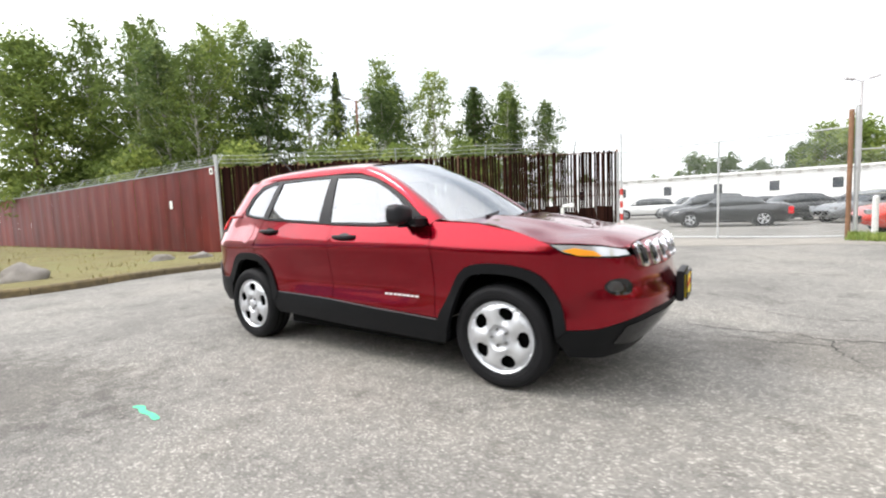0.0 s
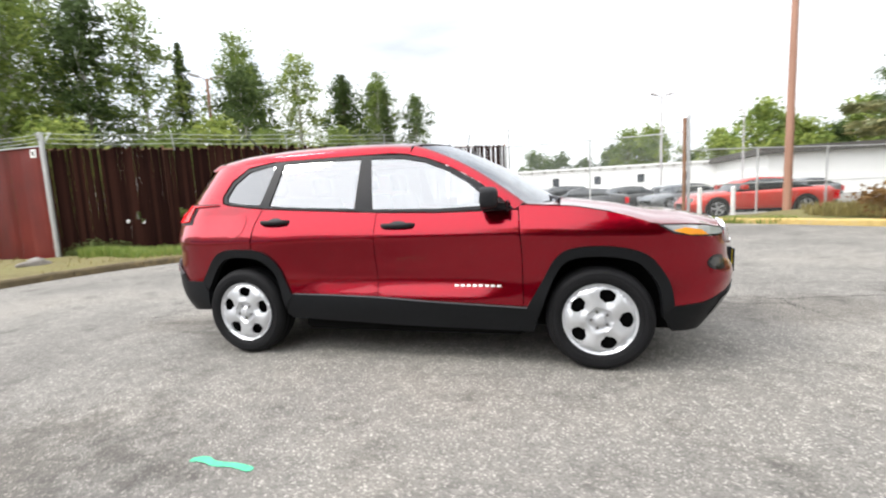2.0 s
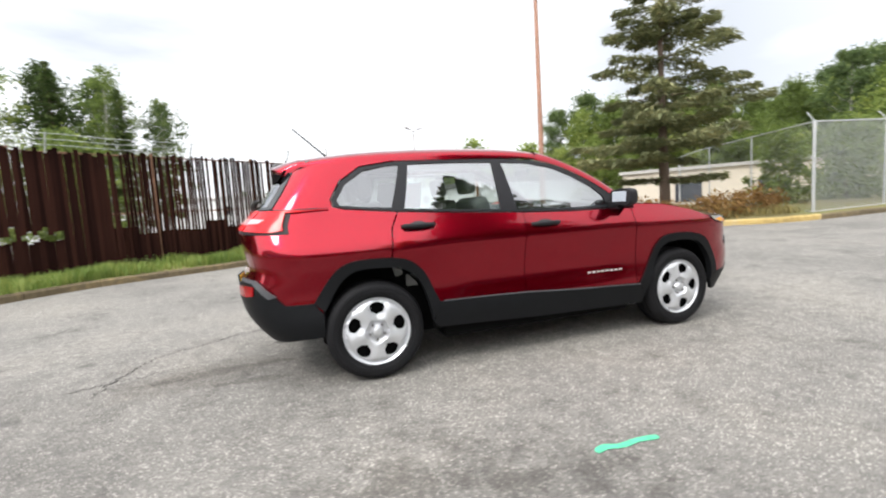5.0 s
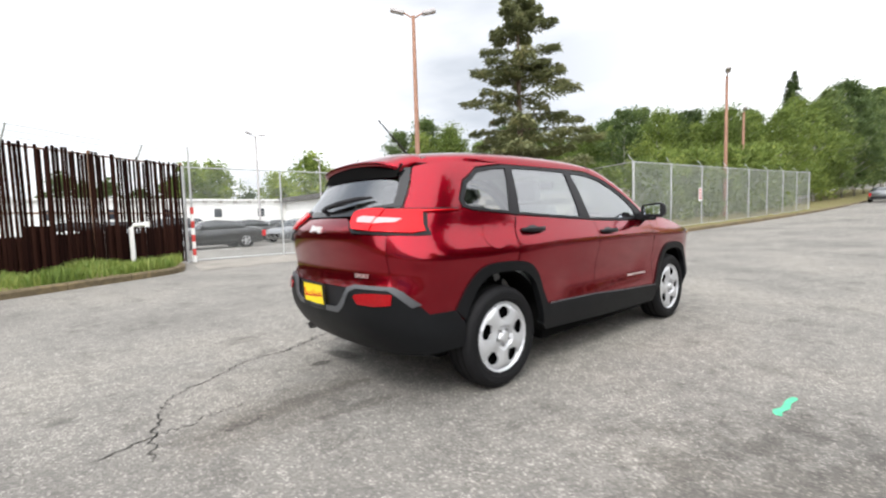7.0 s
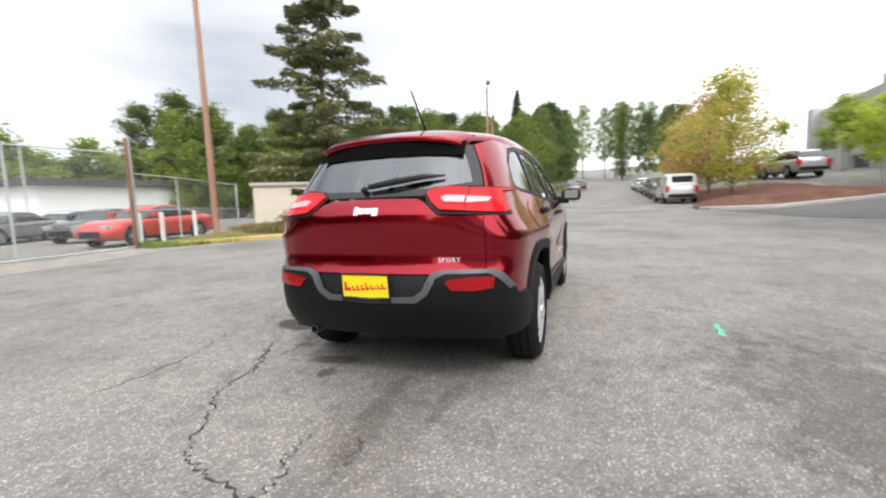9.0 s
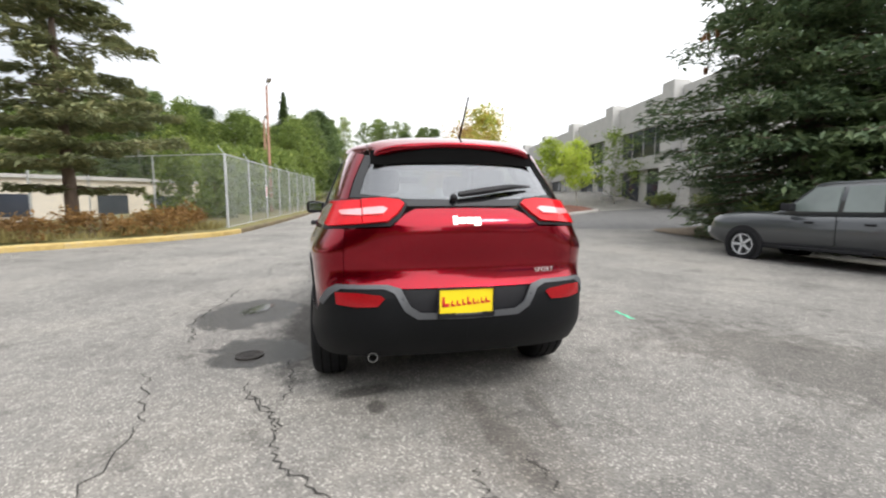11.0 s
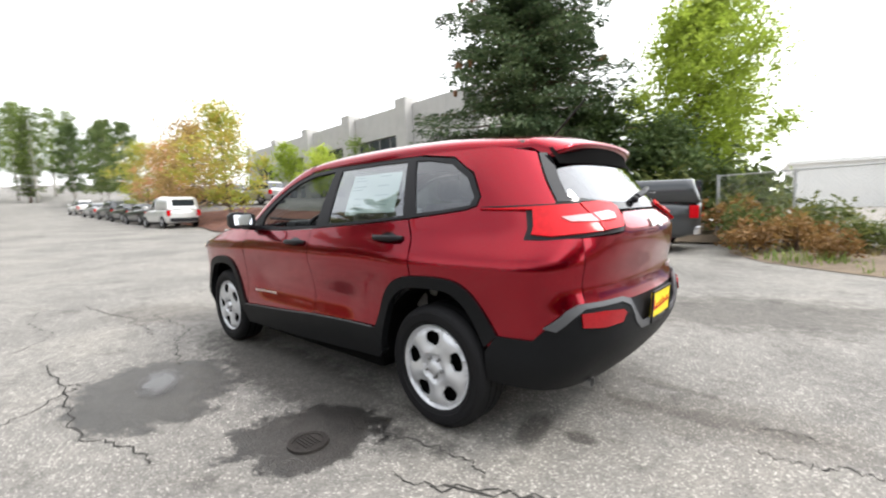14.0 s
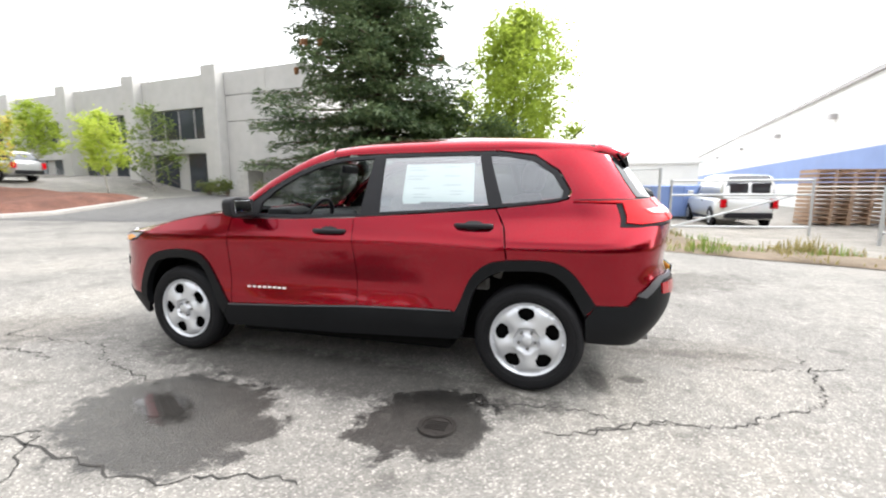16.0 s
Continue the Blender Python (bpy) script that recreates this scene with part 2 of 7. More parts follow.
WATER = thin_water("puddle_water", 0.70, 1.67, 0.34, 0.17, -20)
IRON = mat("cast_iron", (0.035, 0.031, 0.028), 0.6, 0.6, vary=0.4, scale=40, bump=0.3)
GREEN_PAINT = mat("green_marking_paint", (0.09, 0.50, 0.29), 0.7, vary=0.3, scale=25)
GRASS_GREEN = leafy("fresh_grass", (0.16, 0.24, 0.05), (0.30, 0.34, 0.09), 0.3)
GRASS_DRY = leafy("dry_grass", (0.28, 0.235, 0.09), (0.43, 0.36, 0.16), 0.3)
TURF = mat("worn_turf", (0.17, 0.145, 0.055), 0.95, vary=0.4, scale=5, second=(0.13, 0.16, 0.045), bump=0.8, bump_scale=40)
SOIL = mat("bare_soil", (0.17, 0.13, 0.09), 0.95, vary=0.4, scale=6, bump=0.8, bump_scale=40)
GRAVEL = mat("yard_gravel", (0.28, 0.26, 0.23), 0.95, vary=0.35, scale=14, bump=0.8, bump_scale=90)
MULCH = mat("red_bark_mulch", (0.115, 0.046, 0.030), 0.95, vary=0.65, scale=9, second=(0.20, 0.092, 0.062), bump=1.0, bump_scale=45)
KERB = mat("mossy_concrete_kerb", (0.13, 0.10, 0.055), 0.9, vary=0.5, scale=9, second=(0.26, 0.19, 0.085), bump=0.5, bump_scale=70)
KERB_YELLOW = mat("yellow_kerb_paint", (0.47, 0.34, 0.12), 0.75, vary=0.4, scale=7, second=(0.40, 0.33, 0.20), bump=0.3)
CONCRETE = mat("pale_concrete", (0.40, 0.385, 0.36), 0.9, vary=0.2, scale=4, bump=0.4, bump_scale=70)
TILT_UP = mat("painted_tilt_up_concrete", (0.46, 0.45, 0.43), 0.85, vary=0.12, scale=1.6, bump=0.2, bump_scale=50)
WHITE_WALL = mat("white_metal_siding", (0.78, 0.78, 0.76), 0.6, vary=0.06, scale=1.0)
BLUE_BAND = mat("blue_painted_band", (0.20, 0.29, 0.55), 0.6, vary=0.12, scale=1.0)
BEIGE_WALL = mat("beige_block_wall", (0.55, 0.49, 0.40), 0.85, vary=0.1, scale=2.0)
ROOF_DARK = mat("dark_roof_edge", (0.06, 0.055, 0.05), 0.8, vary=0.3, scale=3)
DARK_GLASS = mat("dark_window_glass", (0.035, 0.04, 0.05), 0.08, vary=0.3, scale=0.7, spec=0.7)
RED_SHEET = mat("faded_red_sheet_metal", (0.22, 0.026, 0.018), 0.5, 0.0, vary=0.42, scale=2.2, second=(0.33, 0.060, 0.036), bump=0.15, bump_scale=18, stretch=(1, 1, 0.35), island=True)
RUST = mat("rust_brown_slat", (0.014, 0.0052, 0.004), 0.85, vary=0.6, scale=7, spec=0.05, second=(0.040, 0.016, 0.011), bump=0.4, stretch=(1, 1, 0.2), island=True)
GALV = mat("galvanised_steel", (0.50, 0.51, 0.51), 0.5, 0.55, vary=0.15, scale=9)
GALV_DIM = mat("weathered_wire", (0.42, 0.44, 0.43), 0.6, 0.3, vary=0.15, scale=9)
RUSTY_STEEL = mat("rusty_steel", (0.22, 0.12, 0.07), 0.75, 0.3, vary=0.4, scale=9)
POLE_WOOD = mat("orange_brown_pole", (0.33, 0.18, 0.125), 0.8, vary=0.25, scale=6, stretch=(1, 1, 0.1), bump=0.3)
POLE_GREY = mat("grey_lamp_pole", (0.42, 0.40, 0.40), 0.6, vary=0.12, scale=4)
WHITE_PAINT = mat("white_paint", (0.80, 0.80, 0.78), 0.45, vary=0.06, scale=6)
RED_PAINT = mat("red_sign_paint", (0.55, 0.05, 0.04), 0.5, vary=0.12, scale=6)
BARK = mat("tree_bark", (0.14, 0.10, 0.075), 0.95, vary=0.4, scale=9, bump=0.9, bump_scale=25, stretch=(1, 1, 0.25))
BIRCH = mat("pale_birch_bark", (0.42, 0.40, 0.36), 0.9, vary=0.45, scale=7, bump=0.4, stretch=(1, 1, 2.5))
LEAF_MID = leafy("alder_leaves", (0.17, 0.235, 0.055), (0.37, 0.42, 0.11), 0.45)
LEAF_DARK = leafy("dark_leaves", (0.10, 0.15, 0.05), (0.22, 0.27, 0.085), 0.4)
LEAF_LIME = leafy("lime_green_leaves", (0.42, 0.53, 0.075), (0.64, 0.69, 0.15), 0.6)
LEAF_FALL = leafy("turning_maple_leaves", (0.38, 0.44, 0.08), (0.66, 0.46, 0.13), 0.5)
LEAF_ORANGE = leafy("orange_maple_leaves", (0.56, 0.40, 0.16), (0.74, 0.36, 0.24), 0.5)
NEEDLE_SPRUCE = leafy("spruce_needles", (0.066, 0.105, 0.052), (0.16, 0.21, 0.10), 0.25)
NEEDLE_PINE = leafy("pine_needles", (0.22, 0.24, 0.12), (0.42, 0.39, 0.19), 0.3)
SHRUB = leafy("shrub_leaves", (0.12, 0.16, 0.045), (0.24, 0.24, 0.07), 0.35)
SHRUB_RUSSET = leafy("russet_shrub_leaves", (0.30, 0.17, 0.06), (0.38, 0.30, 0.10), 0.35)
CONE = mat("brown_cones", (0.22, 0.10, 0.045), 0.9, vary=0.3)
WOOD_PALLET = mat("pallet_wood", (0.36, 0.24, 0.16), 0.85, vary=0.3, scale=9, island=True)
STONE = mat("grey_boulder", (0.22, 0.20, 0.18), 0.9, vary=0.35, scale=5, bump=0.8, bump_scale=12)
TYRE = mat("tyre_rubber", (0.008, 0.008, 0.009), 0.7, vary=0.25, scale=15, bump=0.15, spec=0.2)
RIM = mat("silver_wheel_cover", (0.58, 0.59, 0.61), 0.32, 0.5, vary=0.05, scale=6)
BLACK_TRIM = mat("black_plastic_trim", (0.015, 0.015, 0.017), 0.45, vary=0.15, scale=20, bump=0.05, bump_scale=300, spec=0.2)
BLACK_GLOSS = mat("gloss_black", (0.012, 0.012, 0.013), 0.08, vary=0.1)
STEEL = mat("dull_steel", (0.25, 0.25, 0.25), 0.35, 0.9, vary=0.1)
MIRROR = mat("mirror_glass", (0.55, 0.57, 0.60), 0.03, 1.0, vary=0.02)
CHROME = mat("chrome", (0.78, 0.78, 0.80), 0.12, 0.95, vary=0.03)
SILVER_BADGE = mat("silver_badge", (0.80, 0.79, 0.77), 0.3, 0.6, vary=0.03)
CAR_GLASS_FAR = mat("far_car_glass", (0.03, 0.035, 0.04), 0.05, vary=0.2, spec=0.8)
LAMP_RED = mat("red_tail_lens", (0.55, 0.004, 0.010), 0.22, vary=0.3, scale=30, coat=0.2, spec=0.15)
LAMP_PALE = mat("pale_pink_lens", (0.78, 0.30, 0.31), 0.12, vary=0.2, scale=40, coat=1.0)
LAMP_CLEAR = mat("clear_lamp_lens", (0.56, 0.58, 0.60), 0.10, 0.5, vary=0.12, scale=25, coat=1.0)


# ---- builders ----
def mesh_ob(name, verts, faces, material, parent=None, smooth=False, label=""):
    me = bpy.data.meshes.new(name)
    me.from_pydata([tuple(v) for v in verts], [], faces)
    me.materials.append(material)
    if smooth:
        me.shade_smooth()
    ob = new(name, me)
    if parent is not None:
        ob.parent = parent
    return tagged(ob, label)

def part(name, bm, material, parent=None, label="", smooth=False):
    """Links a bmesh as one mesh object under a thing or a part."""
    bmesh.ops.recalc_face_normals(bm, faces=bm.faces)
    me = bpy.data.meshes.new(name)
    bm.to_mesh(me); bm.free()
    me.materials.append(material)
    if smooth:
        me.shade_smooth()
    ob = new(name, me)
    if parent is not None:
        ob.parent = parent
    return tagged(ob, label)

def thing(name, m, label, category, group="", kind=""):
    ob = new(name)
    ob.empty_display_size = 0.2
    ob.matrix_basis = m
    return tagged(ob, label, category, group, kind)

def box(bm, x0, x1, y0, y1, z0, z1, bevel=0.0):
    r = bmesh.ops.create_cube(bm, size=1.0)
    vs = r["verts"]
    for v in vs:
        v.co = Vector((lerp(x0, x1, v.co.x + 0.5), lerp(y0, y1, v.co.y + 0.5), lerp(z0, z1, v.co.z + 0.5)))
    if bevel:
        es = list({e for v in vs for e in v.link_edges})
        bmesh.ops.bevel(bm, geom=es, offset=bevel, segments=2, affect="EDGES", profile=0.5)
    return bm

def box_bm(*a, bevel=0.0):
    return box(bmesh.new(), *a, bevel=bevel)

def tube(bm, points, radii, sides=8, cap=True):
    """A round bar through points, with a radius at each."""
    pts = [Vector(p) for p in points]
    if not hasattr(radii, "__len__"):
        radii = [radii] * len(pts)
    rings = []
    for i, p in enumerate(pts):
        d = (pts[min(i + 1, len(pts) - 1)] - pts[max(i - 1, 0)]).normalized()
        side = d.cross(Vector((0, 0, 1)))
        if side.length < 0.05:
            side = d.cross(Vector((1, 0, 0)))
        side.normalize()
        up = side.cross(d)
        rings.append([bm.verts.new(p + (side * math.cos(a) + up * math.sin(a)) * radii[i]) for a in [2 * math.pi * k / sides for k in range(sides)]])
    for a, b in zip(rings, rings[1:]):
        for k in range(sides):
            bm.faces.new((a[k], a[(k + 1) % sides], b[(k + 1) % sides], b[k]))
    if cap:
        bm.faces.new(rings[0][::-1]); bm.faces.new(rings[-1])
    return bm

def tube_bm(points, radii, sides=8):
    return tube(bmesh.new(), points, radii, sides)

def spin_bm(profile, sides=40, axis="y"):
    """A body of revolution about y from (radius, offset) pairs."""
    bm = bmesh.new()
    rings = [[bm.verts.new((r * math.cos(a), o, r * math.sin(a))) for a in [2 * math.pi * k / sides for k in range(sides)]] for r, o in profile]
    for a, b in zip(rings, rings[1:]):
        for k in range(sides):
            bm.faces.new((a[k], a[(k + 1) % sides], b[(k + 1) % sides], b[k]))
    return bm

def inside(p, poly):
    x, y = p
    c = False
    for (x0, y0), (x1, y1) in zip(poly, poly[1:] + poly[:1]):
        if (y0 > y) != (y1 > y) and x < (x1 - x0) * (y - y0) / (y1 - y0) + x0:
            c = not c
    return c

def edge_gap(p, poly, closed=True):
    best = 1e9
    px, py = p
    for (x0, y0), (x1, y1) in zip(poly, poly[1:] + (poly[:1] if closed else [])):
        dx, dy = x1 - x0, y1 - y0
        t = max(0, min(1, ((px - x0) * dx + (py - y0) * dy) / max(1e-9, dx * dx + dy * dy)))
        best = min(best, math.hypot(px - x0 - t * dx, py - y0 - t * dy))
    return best

from mathutils import geometry

def fill(outline, step, holes=()):
    """Triangles over a flat outline, with inner points at about the given step."""
    loops = [list(outline)] + [list(h) for h in holes]
    pts, edges = [], []
    for lp in loops:
        dense = []
        for (a, b), (c, d) in zip(lp, lp[1:] + lp[:1]):
            k = max(1, int(math.hypot(c - a, d - b) / step))
            dense += [(a + (c - a) * i / k, b + (d - b) * i / k) for i in range(k)]
        base = len(pts)
        pts += dense
        edges += [(base + i, base + (i + 1) % len(dense)) for i in range(len(dense))]
    xs, ys = [p[0] for p in outline], [p[1] for p in outline]
    row, y = 0, min(ys) + step * 0.5
    while y < max(ys):
        x = min(xs) + step * (0.25 if row % 2 else 0.75)
        while x < max(xs):
            if inside((x, y), loops[0]) and not any(inside((x, y), h) for h in loops[1:]) and min(edge_gap((x, y), lp) for lp in loops) > step * 0.45:
                pts.append((x, y))
            x += step
        y += step * 0.87; row += 1
    vs, _, fs, _, _, _ = geometry.delaunay_2d_cdt([Vector(p) for p in pts], edges, [], 0, 1e-5)
    keep = []
    for f in fs:
        cx, cy = sum(vs[i].x for i in f) / len(f), sum(vs[i].y for i in f) / len(f)
        if inside((cx, cy), loops[0]) and not any(inside((cx, cy), h) for h in loops[1:]):
            keep.append(tuple(f))
    return [(v.x, v.y) for v in vs], keep

def rounded(points, k=5):
    """A closed smooth line through points (Catmull-Rom)."""
    n, out = len(points), []
    for i in range(n):
        p0, p1, p2, p3 = [points[(i + j) % n] for j in (-1, 0, 1, 2)]
        for s in range(k):
            t = s / k
            out.append(tuple(0.5 * (2 * p1[a] + (p2[a] - p0[a]) * t + (2 * p0[a] - 5 * p1[a] + 4 * p2[a] - p3[a]) * t * t + (3 * p1[a] - p0[a] - 3 * p2[a] + p3[a]) * t ** 3) for a in (0, 1)))
    return out

def smooth_line(points, k=6):
    out, n = [], len(points)
    for i in range(n - 1):
        p0, p1, p2, p3 = points[max(i - 1, 0)], points[i], points[i + 1], points[min(i + 2, n - 1)]
        for s in range(k):
            t = s / k
            out.append(tuple(0.5 * (2 * p1[a] + (p2[a] - p0[a]) * t + (2 * p0[a] - 5 * p1[a] + 4 * p2[a] - p3[a]) * t * t + (3 * p1[a] - p0[a] - 3 * p2[a] + p3[a]) * t ** 3) for a in range(len(p1))))
    return out + [tuple(points[-1])]


# ---- ground ----
def high(x, y):
    """Height of the ground: level by the car, rising along the road and up to the offices."""
    z = 0.02 * max(0.0, x - 4) * sm((20 - y) / 8) + 0.0002 * max(0.0, x - 20) ** 2 * sm((25 - y) / 10)
    z += sm((x - 8) / 8) * 0.06 * min(14.0, max(0.0, -y - 9)) + 1.0 * sm((x - 22) / 8) * sm((-y - 9.5) / 3)
    z -= 0.1 * sm((-y - 4) / 4) * sm((6 - x) / 4) + 0.12 * sm((y - 12) / 3)
    return min(z, 16.0)

gx = [-2500, -900, -300, -120, -60] + [i * 1.0 for i in range(-44, 61)] + [66, 74, 84, 96, 110, 130, 155, 185, 220, 270, 340, 600, 1200, 2500]
gy = [-2500, -900, -300, -120, -70] + [i * 1.0 for i in range(-45, 46)] + [52, 62, 75, 95, 130, 200, 400, 900, 2500]
gv = [(x, y, high(x, y)) for y in gy for x in gx]
gf = [(j * len(gx) + i, j * len(gx) + i + 1, (j + 1) * len(gx) + i + 1, (j + 1) * len(gx) + i) for j in range(len(gy) - 1) for i in range(len(gx) - 1)]
ground = tagged(mesh_ob("ground", gv, gf, ASPHALT, smooth=True), "worn grey asphalt lot with pale stone chips", "ground", kind="structure")

def sheet(name, outline, step, lift, material, label, category, mound=0.0, ease=0.6, rough=0.0):
    """A surface laid over the ground inside an outline, domed up by mound away from its edge."""
    pts, fs = fill(outline, step)
    vs = []
    for x, y in pts:
        g = edge_gap((x, y), outline)
        vs.append((x, y, high(x, y) + lift + mound * sm(g / ease) + rough * noise.noise((x * 0.9, y * 0.9, 3.0)) * sm(g / 0.5)))
    return tagged(mesh_ob(name, vs, fs, material, smooth=True), label, category, kind="structure")

def kerb_run(name, line, width, height, material, label, piece=1.2):
    """Kerb stones along a line, each its own block with a joint between."""
    top = thing(name, Matrix.Identity(4), label, "kerb", kind="structure")
    acc = [0.0]
    for a, b in zip(line, line[1:]):
        acc.append(acc[-1] + math.dist(a, b))
    def at(s):
        for i in range(len(line) - 1):
            if s <= acc[i + 1] or i == len(line) - 2:
                t = (s - acc[i]) / max(1e-6, acc[i + 1] - acc[i])
                return (lerp(line[i][0], line[i + 1][0], t), lerp(line[i][1], line[i + 1][1], t))
    n = max(1, int(acc[-1] / piece))
    for i in range(n):
        s0, s1 = acc[-1] * i / n + 0.006, acc[-1] * (i + 1) / n - 0.006
        k = 4
        bm = bmesh.new()
        rings = []
        for j in range(k + 1):
            p, q = at(lerp(s0, s1, j / k)), at(lerp(s0, s1, j / k) + 0.05)
            p0 = at(lerp(s0, s1, j / k) - 0.05)
            d = Vector((q[0] - p0[0], q[1] - p0[1], 0)).normalized()
            o = Vector((-d.y, d.x, 0))
            z = high(*p)
            wob = 0.012 * noise.noise((p[0] * 2, p[1] * 2, 0))
            prof = [(0, -0.2), (0, height * 0.75), (0.03, height), (width - 0.02, height), (width, -0.2)]
            rings.append([bm.verts.new(Vector((p[0], p[1], z)) + o * (u + wob) + Vector((0, 0, h + wob))) for u, h in prof])
        for a, b in zip(rings, rings[1:]):
            for m in range(4):
                bm.faces.new((a[m], b[m], b[m + 1], a[m + 1]))
        bm.faces.new(rings[0]); bm.faces.new(rings[-1][::-1])
        part("kerb_stone", bm, material, top)
    return top

def blades(name, outline, count, hmin, hmax, material, label, seed, lift=0.0, bias=None, width=0.012):
    """Loose grass: many thin bent blades inside an outline."""
    rng = random.Random(seed)
    xs, ys = [p[0] for p in outline], [p[1] for p in outline]
    vs, fs, made, tries = [], [], 0, 0
    while made < count and tries < count * 12:
        tries += 1
        x, y = rng.uniform(min(xs), max(xs)), rng.uniform(min(ys), max(ys))
        if not inside((x, y), outline):
            continue
        dens = 0.5 + 0.9 * noise.noise((x * 0.8, y * 0.8, seed))
        if bias:
            dens *= bias(x, y)
        if rng.random() > dens:
            continue
        made += 1
        h = rng.uniform(hmin, hmax) * (0.6 + 0.8 * max(0, dens))
        a, lean = rng.uniform(0, 6.28), rng.uniform(0.1, 0.6) * h
        dx, dy = math.cos(a), math.sin(a)
        w = width * rng.uniform(0.7, 1.5)
        z = high(x, y) + lift
        i = len(vs)
        vs += [(x - dy * w, y + dx * w, z), (x + dy * w, y - dx * w, z), (x + dx * lean * 0.4 + dy * w * 0.7, y + dy * lean * 0.4 - dx * w * 0.7, z + h * 0.6),
               (x + dx * lean * 0.4 - dy * w * 0.7, y + dy * lean * 0.4 + dx * w * 0.7, z + h * 0.6), (x + dx * lean, y + dy * lean, z + h)]
        fs += [(i, i + 1, i + 2, i + 3), (i + 3, i + 2, i + 4)]
    return tagged(mesh_ob(name, vs, fs, material), label, "grass", kind="stuff")


# ---- trees ----
def leaf_cloud(centres, per, size, spread, rng, flat=1.0, droop=0.0):
    """Small leaf sprays scattered round centres."""
    vs, fs = [], []
    for c, r in centres:
        for _ in range(per):
            u = Vector((rng.gauss(0, 1), rng.gauss(0, 1), rng.gauss(0, 1)))
            u = u.normalized() * (rng.random() ** 0.85) * r * spread * 1.25
            u.z *= flat
            p = Vector(c) + u
            a = Vector((rng.uniform(-1, 1), rng.uniform(-1, 1), rng.uniform(-0.7, 0.7) - droop)).normalized()
            b = a.cross(Vector((rng.uniform(-1, 1), rng.uniform(-1, 1), rng.uniform(-1, 1)))).normalized()
            s = size * rng.uniform(0.55, 1.35)
            n = a.cross(b) * s * 0.18
            i = len(vs)
            vs += [p - a * s, p + b * s * 0.42 + n, p + a * s, p - b * s * 0.42 + n]
            fs += [(i, i + 1, i + 2), (i, i + 2, i + 3)]
    return vs, fs

def broadleaf(name, h, r, bare, leaf, bark, seed, label, clumps=70, per=70, size=0.16, trunk=0.16, lean=0.3, shape=1.0):
    """A leafy tree: tapered trunk, forked limbs and clumps of leaves at their ends."""
    rng = random.Random(seed)
    top = thing(name, Matrix.Identity(4), label, "tree")
    bm = bmesh.new()
    bend = [rng.uniform(-lean, lean) for _ in range(4)]
    def spine(t):
        return Vector((bend[0] * t * t + 0.15 * math.sin(3 * t + bend[1]), bend[2] * t * t + 0.15 * math.sin(2.5 * t + bend[3]), h * 0.93 * t))
    ts = [i / 9 for i in range(10)]
    base = spine(0)
    tube(bm, [spine(t) - base for t in ts], [max(0.02, trunk * (1 - 0.92 * t)) for t in ts], 8)
    centres = []
    for i in range(clumps):
        t = bare + (1 - bare) * ((i + rng.random()) / clumps)
        q = (t - bare) / (1 - bare)
        wide = r * (math.sin(math.pi * min(1, 0.18 + 0.80 * q ** shape)) ** 0.7) * rng.uniform(0.2, 1.05)
        a = i * 2.4 + rng.uniform(-0.5, 0.5)
        root = spine(max(bare * 0.8, t - 0.12)) - base
        tip = spine(t) - base + Vector((math.cos(a) * wide, math.sin(a) * wide, h * rng.uniform(-0.01, 0.08)))
        midp = root.lerp(tip, 0.5) + Vector((0, 0, -0.03 * h * rng.random()))
        if i % 2 == 0:
            tube(bm, [root, midp, tip], [trunk * 0.22 * (1 - 0.6 * q) + 0.006, trunk * 0.13 * (1 - 0.6 * q) + 0.005, 0.005], 4, cap=False)
        centres.append((tip, r * rng.uniform(0.16, 0.40)))
    part("trunk", bm, bark, top, smooth=True)
    vs, fs = leaf_cloud(centres, per, size, 1.0, rng, 0.75)
    mesh_ob("crown", vs, fs, leaf, top)
    return top

